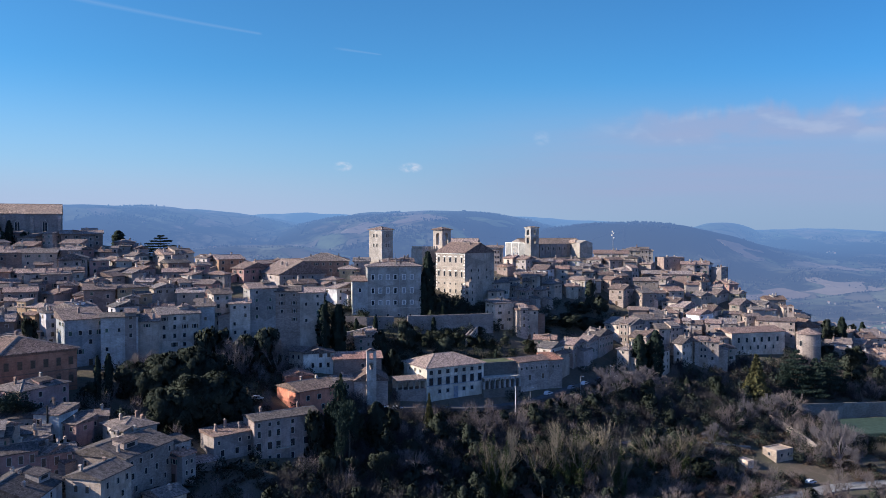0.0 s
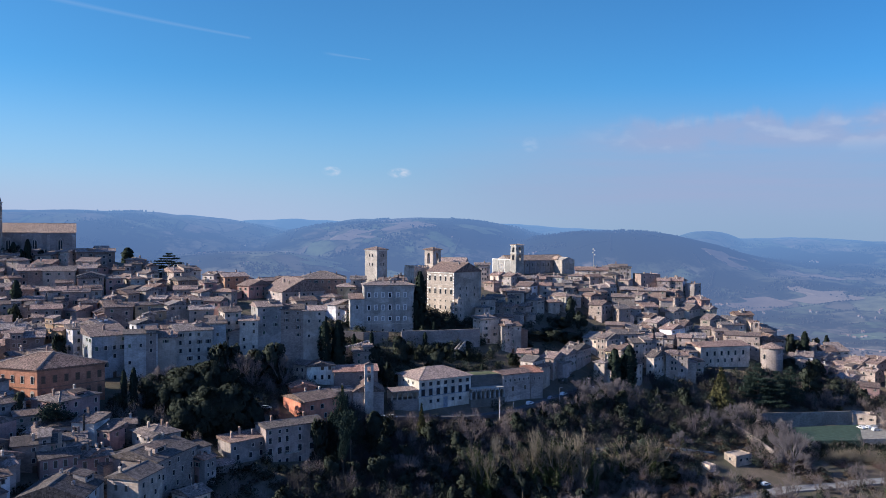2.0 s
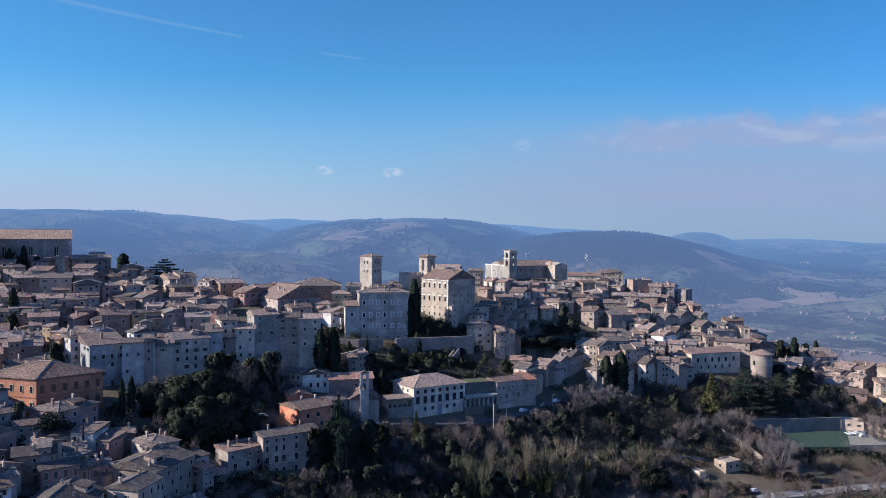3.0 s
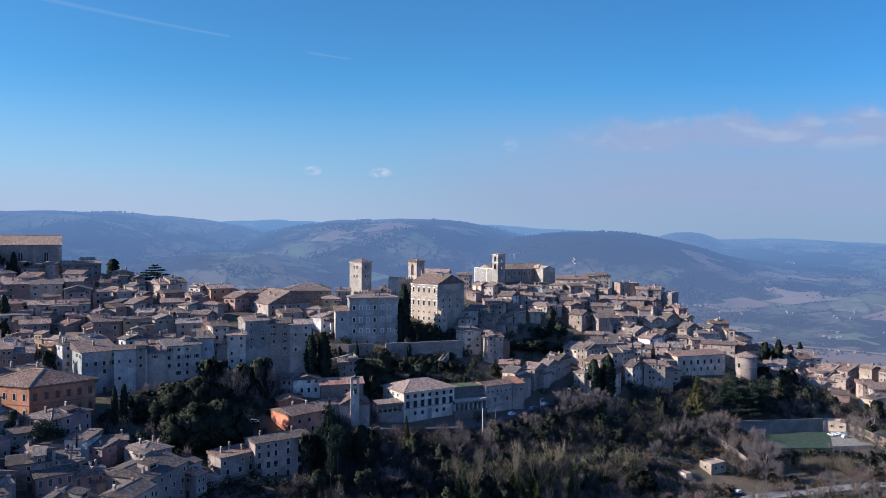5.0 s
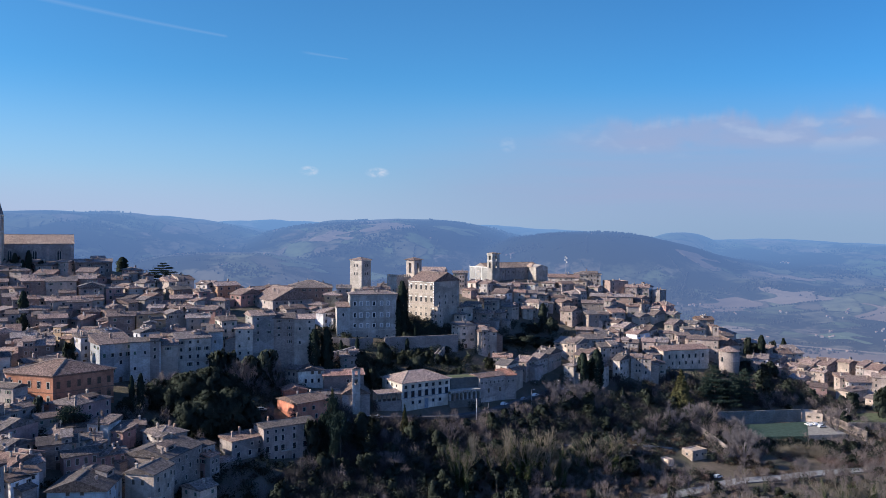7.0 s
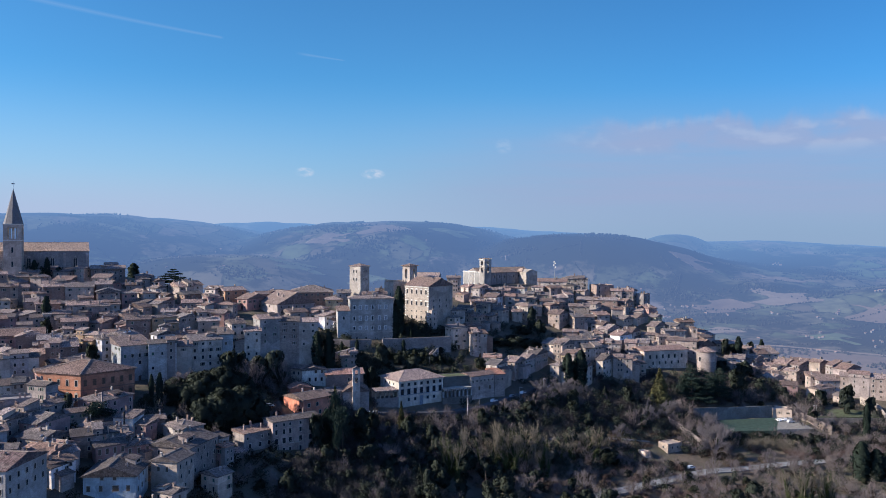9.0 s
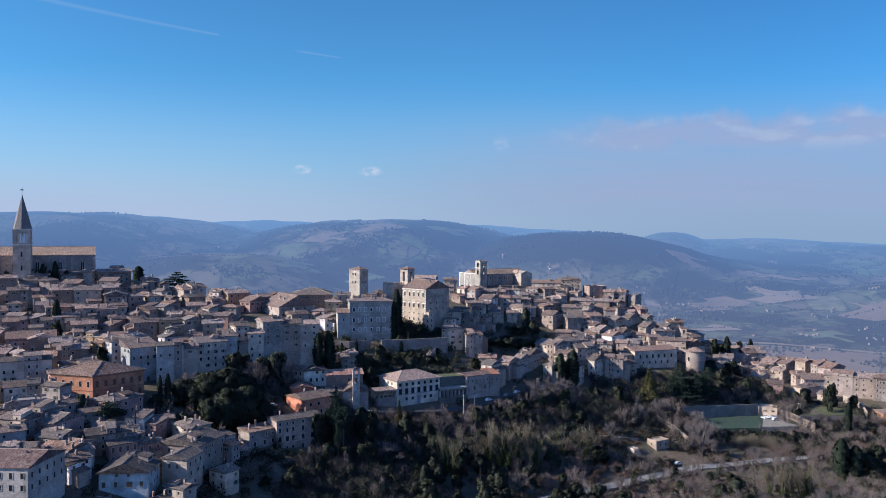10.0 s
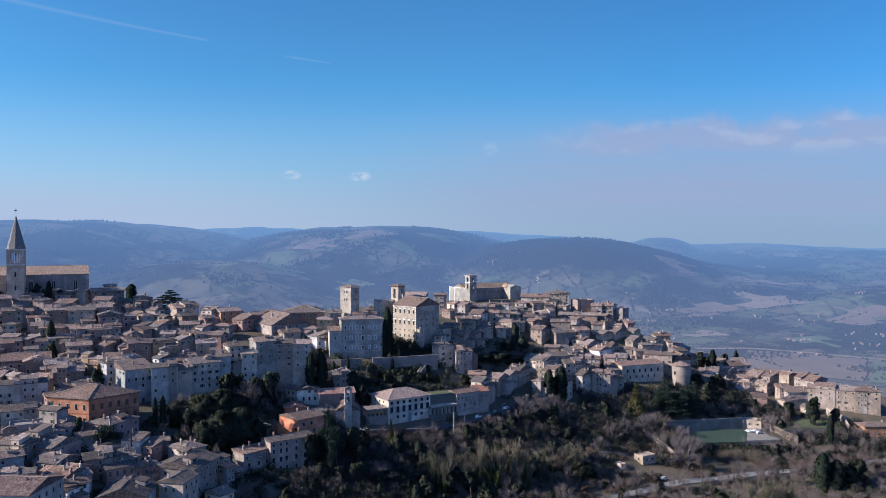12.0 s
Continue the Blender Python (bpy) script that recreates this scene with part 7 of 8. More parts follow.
# Ruined farm sheds on the lower slope
block((126.2, 296.4), (134.4, 300.6), 6.5, 14.9, 8.0, "flat", "cream", "roofless pale stone farm shed among scrub", [(0, 2.2, 1.2, 1.1, "plain", [0.3, 0.7]), (270, 2.2, 1.2, 1.0, "plain", [0.5])], name="shed", category="shed")
FOOT.extend(((128, 293, 6.0), (117, 288, 5.0)))
block((112.8, 289.8), (115.8, 291.4), 5.0, 12.9, 7.5, "flat", "cream", "small pale stone ruin without a roof", [], name="shed", category="shed")


# ---------------------------------------------------------------- trees
def leaves(centres, sizes, seed, outward=None):
    """Small four-cornered leaf clumps at the given centres, turned at random, their upper sides outward."""
    r = np.random.RandomState(seed)
    n = len(centres)
    a = r.normal(size=(n, 3))
    a /= np.linalg.norm(a, axis=1)[:, None]
    b = np.cross(a, r.normal(size=(n, 3)))
    b /= np.linalg.norm(b, axis=1)[:, None]
    s = np.asarray(sizes)[:, None]
    k = r.uniform(0.55, 1.0, (n, 1))
    if outward is not None:
        b *= np.where((np.cross(a, b) * outward).sum(1) > 0, -1.0, 1.0)[:, None]
    c = np.asarray(centres)
    v = np.stack([c - a * s, c + b * s * k, c + a * s * 0.9, c - b * s * k], 1).reshape(-1, 3)
    return v.tolist(), [(4 * i, 4 * i + 1, 4 * i + 2, 4 * i + 3) for i in range(n)]


def soften(ob, outward, seed=3):
    """Shade the leaves of a crown by the rounded mass that they belong to."""
    r = np.random.RandomState(seed)
    nrm = outward / (np.linalg.norm(outward, axis=1)[:, None] + 1e-6) + r.normal(0, 0.15, outward.shape)
    nrm /= np.linalg.norm(nrm, axis=1)[:, None]
    ob.data.normals_split_custom_set_from_vertices(np.repeat(nrm, 4, axis=0).tolist())


def limb(verts, faces, p, q, r0, r1):
    ax = (q - p).normalized()
    s = ax.cross(Vector((0.3, 0.2, 1.0)) if abs(ax.z) < 0.9 else Vector((1, 0, 0))).normalized()
    t = ax.cross(s)
    o = len(verts)
    for c, r in ((p, r0), (q, r1)):
        for i in range(3):
            an = 2.0944 * i
            verts.append(tuple(c + s * (r * math.cos(an)) + t * (r * math.sin(an))))
    for i in range(3):
        j = (i + 1) % 3
        faces.append((o + i, o + j, o + 3 + j, o + 3 + i))


def branching(verts, faces, r, p, way, length, radius, depth, tips, spread=0.55, up=0.25):
    q = p + way * length
    limb(verts, faces, p, q, radius, radius * 0.68)
    if depth == 0:
        tips.append(q)
        return
    for i in range(3 if depth > 1 else 4):
        new_way = (way + Vector((r.gauss(0, spread), r.gauss(0, spread), r.gauss(up, 0.3)))).normalized()
        branching(verts, faces, r, p + way * length * r.uniform(0.55, 1.0), new_way, length * r.uniform(0.58, 0.8), radius * 0.6, depth - 1, tips, spread, up)


def tree_meshes(kind, seed):
    """Trunk and crown meshes (vertices, faces, material) of a tree 10 m high and about 10 m wide (columns narrower)."""
    r, nr = random.Random(seed), np.random.RandomState(seed)
    tv, tf = [], []
    out = {}
    if kind in ("bare", "lilac", "ivytree"):
        tips, stems = [], []
        if kind != "ivytree":      # a short trunk and limbs that fan out into a rounded crown
            limb(tv, tf, Vector((0, 0, -0.6)), Vector((0.03, 0.02, 1.5)), 0.24, 0.19)
            for k in range(8):
                lean, a = radians(5 + 9.5 * k), 2.4 * k + r.uniform(-0.4, 0.4)
                far = 8.6 - 3.4 * (k / 7) ** 1.5
                branching(tv, tf, r, Vector((0, 0, 0.8 + 0.7 * (1 - k / 8))), Vector((math.sin(lean) * math.cos(a), math.sin(lean) * math.sin(a), math.cos(lean))), far / 2.9, 0.12, 4, tips, 0.27, 0.1)
        else:                       # several upright stems, each a narrow rising brush of twigs
            for k in range(5):
                foot, a = Vector((r.gauss(0, 0.9), r.gauss(0, 0.9), -0.6)), 1.26 * k + r.uniform(-0.4, 0.4)
                rise = Vector((0.25 * math.cos(a), 0.25 * math.sin(a), 1)).normalized()
                stems.append((foot, rise))
                branching(tv, tf, r, foot, rise, r.uniform(2.4, 3.4), 0.15, 4, tips, 0.34, 0.3)
        v = np.array(tv)
        grow = 10.0 / v[:, 2].max()
        wide = 5.0 / np.percentile(np.abs(v[:, :2]), 93 if kind == "ivytree" else 96)
        v *= (wide, wide, grow)
        ends = v[nr.randint(len(v) // 5, len(v), {"bare": 1500, "lilac": 7000, "ivytree": 2000}[kind])]
        way = nr.normal(0, 0.28 if kind == "ivytree" else 0.4, ends.shape) + (0, 0, 0.75 if kind == "ivytree" else 0.4) + ends * (0.06, 0.06, 0.0)
        side = np.cross(way, nr.normal(size=ends.shape))
        side *= 0.022 / np.linalg.norm(side, axis=1)[:, None]
        fine = np.stack([ends - side, ends + side, ends + way + side * 0.4, ends + way - side * 0.4], 1).reshape(-1, 3)
        o = len(v)
        out["crown"] = (v.tolist() + fine.tolist(), tf + [(o + 4 * i, o + 4 * i + 1, o + 4 * i + 2, o + 4 * i + 3) for i in range(len(ends))], {"bare": TWIG, "lilac": TWIG_GREY, "ivytree": TWIG_PALE}[kind])
        if kind == "ivytree":
            c = v[nr.randint(0, len(v), 2600)]
            c = c[c[:, 2] < 5.2 + nr.normal(0, 1.4, len(c))] + nr.normal(0, 0.2, (1, 3))
            for foot, rise in stems:
                up = nr.uniform(0.0, 7.5, 1100) * nr.uniform(0.3, 1.0, 1100)
                c = np.vstack([c, (np.array(foot) + np.array(rise) * up[:, None]) * (wide, wide, grow) + nr.normal(0, 1, (1100, 3)) * (0.45 - 0.03 * up[:, None])])
            out["ivy"] = (*leaves(c, nr.uniform(0.09, 0.2, len(c)), seed), LEAF["ivy"])
        return out
    limb(tv, tf, Vector((0, 0, -0.8)), Vector((0, 0, 3.0 if kind != "pine" else 7.0)), 0.32, 0.2)
    if kind == "cypress":
        n = 2300
        z = nr.uniform(0.3, 10, n)
        rad = 1.55 * np.clip(np.minimum((10.4 - z) / 3.2, 1.0), 0, 1) ** 0.7 * np.minimum(0.75 + z / 6, 1.0)
        an = nr.uniform(0, 2 * np.pi, n)
        lump = 1 + 0.16 * np.sin(3 * an + z * 1.7 + seed) + 0.12 * np.sin(7 * z + 2 * an)
        rr = rad * lump * np.sqrt(nr.uniform(0.45, 1.0, n))
        c = np.c_[rr * np.cos(an), rr * np.sin(an), z]
        away = np.c_[np.cos(an), np.sin(an), np.full(n, 0.25)]
        out["crown"] = (*leaves(c, nr.uniform(0.2, 0.42, n), seed, away), LEAF["cypress"], away)
    elif kind in ("oak", "bigoak", "shrub", "dry"):
        cs, ss, ns = [], [], []
        blobs = [(0, 0, 5.8, 2.6)]
        for i in range(120 if kind == "bigoak" else 26 if kind == "oak" else 12):
            a = r.uniform(0, 2 * math.pi)
            q = r.uniform(0.25, 1.08)
            blobs.append((3.3 * q * math.cos(a), 3.3 * q * math.sin(a), r.uniform(2.2, 8.4) - 1.5 * q, r.uniform(0.5, 1.05) if kind == "bigoak" else r.uniform(0.75, 1.5) if kind == "oak" else r.uniform(1.1, 2.1)))
        for x, y, z, s in blobs:
            n = int({"bigoak": 330, "oak": 105}.get(kind, 44) * s * s)
            g = nr.normal(size=(n, 3))
            g /= np.linalg.norm(g, axis=1)[:, None]
            g *= (s * nr.uniform(0.75, 1.08, (n, 1))) * (1, 1, 0.85)
            cs.append(g + (x, y, z))
            ns.append((0.3 if kind == "bigoak" else 0.5) * g / s + 0.9 * (g + (x, y, z - 4.0)) / 3.5)
            ss.append(nr.uniform(0.26, 0.52, n) * {"bigoak": 0.36, "oak": 0.75}.get(kind, 1.1))
        for i in range(6):
            a = r.uniform(0, 6.28)
            limb(tv, tf, Vector((0, 0, 2)), Vector((2.6 * math.cos(a), 2.6 * math.sin(a), r.uniform(4, 7))), 0.16, 0.06)
        away = np.vstack(ns)
        out["crown"] = (*leaves(np.vstack(cs), np.hstack(ss), seed, away), LEAF["oak" if kind == "bigoak" else kind], away)
    elif kind in ("cedar", "golden"):
        cs, ss = [], []
        tiers = 9 if kind == "cedar" else 13
        limb(tv, tf, Vector((0, 0, 2.8)), Vector((0, 0, 9.6)), 0.2, 0.05)
        for t in range(tiers):
            f = t / (tiers - 1)
            z = 1.6 + 8.1 * f
            reach = (4.9 * (1 - f ** 2.2) + 0.9) if kind == "cedar" else (4.6 * (1 - f) + 0.35)
            for b in range(7 if kind == "cedar" else 12):
                a = r.uniform(0, 6.28)
                l = reach * r.uniform(0.65, 1.05)
                tip = Vector((l * math.cos(a), l * math.sin(a), z + (0.1 if kind == "cedar" else -0.35 * l)))
                limb(tv, tf, Vector((0, 0, z)), tip, 0.07, 0.02)
                n = int(26 + 26 * l)
                s = nr.uniform(0.15, 1.0, n) ** 0.7
                side = nr.normal(0, 0.16 * l + 0.1, n)
                cs.append(np.c_[l * s * math.cos(a) - side * math.sin(a), l * s * math.sin(a) + side * math.cos(a), z + (tip.z - z) * s + nr.normal(0, 0.12, n)])
                ss.append(nr.uniform(0.13, 0.3, n) * (1.0 if kind == "cedar" else 1.35))
        out["crown"] = (*leaves(np.vstack(cs), np.hstack(ss), seed), LEAF[kind])
    elif kind == "pine":
        cs, ss = [], []
        for b in range(16):
            a, q = r.uniform(0, 6.28), r.uniform(0.1, 1.0)
            z = r.uniform(5.0, 9.3)
            l = 4.4 * q * (1 - 0.5 * abs(z - 7) / 3)
            p = (l * math.cos(a), l * math.sin(a), z)
            limb(tv, tf, Vector((0, 0, z - 1.2)), Vector(p), 0.1, 0.03)
            n = 170
            g = nr.normal(0, 1, (n, 3)) * (0.95, 0.95, 0.5)
            cs.append(g + p)
            ss.append(nr.uniform(0.14, 0.3, n))
        out["crown"] = (*leaves(np.vstack(cs), np.hstack(ss), seed), LEAF["cedar"])
    out["trunk"] = (tv, tf, BARK)
    return out


TREE_WORDS = {"cypress": ("cypress_tree", "tall dark green columnar cypress"), "oak": ("evergreen_tree", "dense dark green broadleaf evergreen tree"), "bigoak": ("evergreen_tree", "massive dark evergreen oak with domed crown"), "shrub": ("shrub", "dense olive-green garden shrub"), "dry": ("shrub", "russet shrub with dry winter leaves"),
              "cedar": ("cedar_tree", "dark cedar with spreading flat branches"), "golden": ("conifer_tree", "yellow-green conical conifer tree"), "pine": ("pine_tree", "tall pine with open tufted crown"),
              "bare": ("bare_tree", "leafless grey-brown winter tree"), "lilac": ("bare_tree", "bushy leafless tree with fine silver-grey twigs"), "ivytree": ("ivy_clad_tree", "leafless tree with ivy-clad trunk")}
TREES = {}


def plant(kind, x, y, h, w, sink=0.3):
    seed = rng.randrange(3)
    name, label = TREE_WORDS[kind]
    across = {"cypress": 3.3}.get(kind, 10.0)
    sx, sz = w / across, h / {"oak": 8.7, "bigoak": 8.7, "shrub": 8.7, "dry": 8.7}.get(kind, 10.0)
    spot = Matrix.Translation((x, y, ground(x, y) - sink)) @ Matrix.Rotation(rng.uniform(0, 6.28), 4, "Z")
    if (kind, seed) in TREES:
        first, fx, fz = TREES[kind, seed]
        ob = copy_thing(first, spot @ Matrix.Diagonal((sx / fx, sx / fx, sz / fz, 1)))
    else:
        ob = thing(name, spot @ Matrix.Diagonal((sx, sx, sz, 1)), label, "tree" if kind not in ("shrub", "dry") else "shrub", "trees of the hillside")
        for piece, (v, f, m, *away) in tree_meshes(kind, seed * 17 + len(kind)).items():
            crown = mesh_object(piece, v, f, m, ob)
            if away:
                soften(crown, away[0])
        TREES[kind, seed] = ob, sx, sz
    return ob


# Single trees: place, height, width
plant("cypress", -176.8, 430.0, 10.2, 6.5)
plant("cedar", -143.8, 402.0, 13.0, 19.2)
plant("cypress", -6.6, 350.0, 28.3, 5.6)
plant("cypress", -8.8, 348.0, 18.2, 5.1)
plant("cypress", -45.5, 300.0, 22.0, 5.4)
plant("cypress", -40.1, 302.0, 22.2, 5.5)
plant("cypress", 86.5, 346.0, 18.0, 6.1)
plant("cypress", 94.1, 348.0, 20.6, 6.7)
plant("cypress", 91.2, 350.0, 13.4, 4.5)
plant("cypress", 266.3, 500.0, 16.2, 3.9)
plant("cypress", -208.8, 380.0, 14.0, 3.3)
plant("cypress", -215.1, 378.0, 13.1, 3.6)
plant("cypress", -211.6, 379.0, 9.2, 2.4)
plant("golden", 137.9, 346.0, 19.5, 16.0)
plant("cedar", 158.2, 352.0, 20.7, 15.9)
plant("cedar", 175.9, 356.0, 19.1, 13.2)
plant("cedar", 165.7, 350.0, 18.9, 11.3)
plant("bare", 145.4, 331.0, 14.0, 13.6)
plant("bare", 217.0, 345.0, 10.2, 13.9)
plant("bigoak", -87.0, 248.0, 17.0, 22.0)
plant("bigoak", -97.5, 249.0, 11.5, 15.0)
plant("bigoak", -68.8, 240.0, 19.0, 16.3)
plant("bigoak", -79.0, 250.0, 20.5, 19.5)
plant("bigoak", -74.0, 253.0, 18.0, 17.0)
plant("bigoak", -69.5, 249.0, 16.5, 14.6)
plant("bigoak", -92.3, 245.0, 11.8, 12.4)
plant("bigoak", -63.2, 244.0, 13.0, 11.0)
plant("bigoak", -75.5, 235.0, 17.8, 18.0)
plant("bigoak", -82.5, 232.0, 13.2, 13.9)
plant("cypress", -103.0, 242.0, 14.4, 2.5)
plant("cypress", -106.0, 241.0, 13.5, 2.0)
plant("shrub", -107.0, 238.0, 6.4, 5.3)
plant("pine", -32.8, 242.0, 23.6, 9.4)
plant("pine", -28.4, 238.0, 22.0, 10.1)
plant("pine", -29.8, 228.0, 19.4, 5.1)
plant("oak", -39.1, 236.0, 17.0, 8.0)
plant("bigoak", -21.4, 256.0, 14.3, 9.5)
plant("bigoak", -28.4, 250.0, 13.4, 8.4)
plant("oak", -35.4, 247.0, 14.4, 7.1)
plant("oak", -17.4, 262.0, 9.6, 6.6)
plant("golden", -32.8, 252.0, 21.5, 8.5)
plant("ivytree", 17.3, 243.0, 21.0, 13.5)
plant("ivytree", 41.1, 258.0, 21.5, 14.5)
plant("ivytree", 49.5, 262.0, 21.0, 16.0)
plant("ivytree", 55.5, 258.5, 14.8, 12.0)
plant("ivytree", 34.5, 256.5, 16.0, 10.5)
plant("ivytree", 82.0, 278.0, 16.8, 16.5)
plant("ivytree", 62.4, 268.0, 13.8, 12.0)
plant("shrub", 90.9, 277.0, 8.2, 12.0)
plant("lilac", 138.2, 331.0, 11.4, 10.0)
plant("lilac", 152.3, 309.5, 17.5, 10.6)
plant("lilac", 151.4, 299.0, 17.2, 14.0)
plant("lilac", 125.5, 324.0, 12.2, 8.0)
plant("lilac", 105.0, 305.0, 8.5, 7.5)
plant("lilac", 69.3, 319.0, 14.2, 10.5)
plant("lilac", 78.0, 328.5, 12.4, 12.0)
plant("lilac", 87.3, 337.0, 9.8, 9.8)
plant("lilac", 65.5, 323.5, 10.5, 8.3)
plant("oak", 22.0, 284.0, 6.0, 6.5)
plant("lilac", -13.0, 244.0, 6.5, 5.5)
for tx, ty in ((84, 241), (93, 246.4), (102, 252), (111, 257.8), (120, 262.8), (129, 267.8), (138.5, 272.6), (149.8, 276.6), (158, 279), (168.8, 282), (180.3, 284.8), (191, 287), (203, 289), (216, 291.5), (228, 293.4)):
    plant("bare", tx + 0.8, ty - 1.6, rng.uniform(6.0, 8.5), rng.uniform(4.0, 6.0))      # roadside row
plant("cypress", 207.7, 269.4, 18.0, 6.8)
plant("cypress", 214.9, 269.4, 14.5, 6.8)
plant("oak", 224.0, 274.0, 12.0, 12.0)
plant("oak", 233.0, 280.0, 12.5, 11.0)
plant("oak", 143.0, 238.0, 9.5, 11.0)
plant("oak", 134.0, 233.0, 8.0, 9.0)
plant("ivytree", 160.7, 234.0, 16.5, 12.0)
plant("ivytree", 171.0, 233.0, 15.0, 11.0)
plant("bare", 211.9, 330.0, 18.0, 11.6)
plant("shrub", 36.6, 338.0, 5.7, 5.5)
plant("shrub", 39.6, 340.0, 4.8, 6.1)
plant("oak", 86.3, 290.0, 11.2, 12.0)
plant("oak", 75.8, 285.0, 9.7, 9.4)
plant("bare", 115.5, 318.0, 11.5, 10.4)
plant("oak", 188.3, 362.0, 17.5, 14.5)
plant("oak", 218.2, 440.0, 9.3, 10.4)
plant("oak", 209.4, 430.0, 12.7, 7.5)
plant("cypress", 221.0, 436.0, 15.6, 4.8)
plant("oak", 244.5, 470.0, 13.7, 8.1)
plant("oak", 77.0, 412.0, 16.0, 8.5)
plant("oak", 69.9, 398.0, 7.0, 12.7)
plant("oak", 80.8, 405.0, 10.4, 9.7)
plant("oak", -24.9, 312.0, 11.4, 7.7)
plant("oak", -15.0, 318.0, 13.9, 10.4)
plant("oak", 0.6, 318.0, 11.6, 10.4)
plant("oak", -19.3, 300.0, 11.3, 7.4)
plant("oak", -173.7, 300.0, 10.7, 6.4)
plant("oak", -138.0, 262.0, 14.7, 7.0)
plant("oak", -63.6, 282.0, 18.2, 14.0)
plant("oak", -81.2, 272.0, 18.3, 11.3)
plant("bare", -8.1, 240.0, 10.3, 10.2)
plant("golden", -4.7, 268.0, 14.3, 5.8)
plant("shrub", -21.0, 250.0, 8.5, 6.3)
plant("bare", -77.6, 270.0, 13.5, 8.7)
plant("bare", -69.8, 274.0, 13.0, 10.1)
plant("bare", -83.9, 262.0, 12.1, 8.4)
plant("bare", -93.2, 252.0, 15.0, 12.2)
plant("bare", -97.6, 250.0, 13.8, 10.1)
plant("oak", 51.0, 372.0, 4.0, 17.4)
plant("oak", 60.3, 376.0, 7.2, 17.5)
plant("oak", 69.3, 380.0, 6.5, 14.8)
plant("oak", 44.4, 358.0, 4.0, 14.0)
plant("oak", 76.0, 384.0, 5.6, 11.9)
plant("oak", -77.2, 274.0, 17.1, 10.0)
plant("oak", -70.6, 279.0, 15.1, 10.2)
plant("bare", -72.5, 270.0, 17.0, 9.0)
plant("bare", -59.8, 280.0, 15.7, 10.2)
plant("cypress", -224.0, 379.0, 15.0, 4.0)
plant("oak", -203.5, 384.0, 8.0, 8.0)
plant("oak", -219.0, 381.0, 9.0, 9.0)
plant("oak", -236.0, 377.0, 12.0, 9.0)
plant("oak", -225.3, 383.0, 13.5, 9.1)
plant("oak", -222.7, 386.0, 14.7, 9.1)
plant("oak", -216.9, 388.0, 11.7, 7.8)
plant("oak", -229.6, 381.0, 13.8, 7.7)
plant("oak", -81.7, 188.0, 4.0, 8.3)
plant("oak", -72.4, 196.0, 4.0, 8.6)
plant("oak", -66.3, 202.0, 4.0, 8.7)
plant("bare", -87.2, 186.0, 4.0, 8.3)
plant("pine", -116.1, 214.0, 10.1, 13.6)
plant("oak", -142.7, 204.0, 4.0, 7.5)
plant("oak", -129.3, 200.0, 4.5, 6.5)
plant("pine", -157.8, 222.0, 6.3, 9.3)
plant("oak", -129.6, 218.0, 10.2, 5.5)
plant("cypress", -178.3, 310.0, 17.3, 4.2)
plant("cypress", 240.5, 320.0, 18.7, 3.7)
plant("cedar", 217.6, 285.0, 11.8, 11.2)
plant("oak", 244.4, 345.0, 19.4, 9.7)


def clear(x, y, r, slack=0.0):
    return all((x - a) ** 2 + (y - b) ** 2 > (r + c - slack) ** 2 for a, b, c in FOOT)


# Plain houses that close the streets between the others
TOWN = [f for f in FOOT]


def below(x):
    """The lane and the convent's foot: the wooded slope begins below this line."""
    return float(np.interp(x, [-60, -34, -2, 15, 32, 46, 61, 77, 95, 140, 165, 200, 230, 260, 300], [236, 256, 279, 286, 296, 308, 321, 333, 343, 357, 362, 376, 370, 350, 335]))


for j in range(52):
    for i in range(73):
        x, y = -310 + 8.4 * i + rng.uniform(-2, 2), 140 + 8.4 * j + rng.uniform(-2, 2)
        near = sum(1 for a, b, c in TOWN if (x - a) ** 2 + (y - b) ** 2 < (18 + c * 0.5) ** 2)
        if near < (1 if x > 195 and y > 372 else 2 if x < -150 else 3) or not clear(x, y, 4.6, 2.6) or any((x - a) ** 2 + (y - b) ** 2 < (c + 3.5) ** 2 for a, b, c in ROADS):
            continue
        if -60 < x < 260 and y < below(x) + 4 or -112 < x < -45 and 222 < y < 292 or -62 < x < 40 and 300 < y < 352 or -42 < x < 24 and 350 < y < 394 or 38 < x < 98 and 354 < y < 412 or 183 < x < 216 and 345 < y < 396 or x > 222 and y < 352 or -60 < x < 70 and y < 306:
            continue
        eave = ground(x, y) + rng.uniform(4.6, 7.2)
        for a, b, e, c in SEEN:
            ahead = (b - y) * math.cos(math.atan2(a, b + 60)) + (a - x) * math.sin(math.atan2(a, b + 60))
            aside = abs((a - x) * math.cos(math.atan2(a, b + 60)) - (b - y) * math.sin(math.atan2(a, b + 60)))
            if 0 < ahead < 34 and aside < c + 4.5:
                eave = min(eave, e - 3.6 + 0.15 * ahead)
        if eave < ground(x, y) + 2.2:
            continue
        house(x, y, eave, rng.uniform(6.5, 9.5), rng.uniform(6, 8.5), rng.choice((-40, -25, -10, 5, 20, 30) if y > 262 else (22, 35, 45, 55)), rng.choice(("gx", "gx", "hip", "mono", "gy") if y > 262 else ("gx",)), rng.choice(("stone", "stone", "cream", "brown", "terra", "cream", "greywall", "peach", "pink")), fill=True)

LATE = FOOT[len(TOWN):]

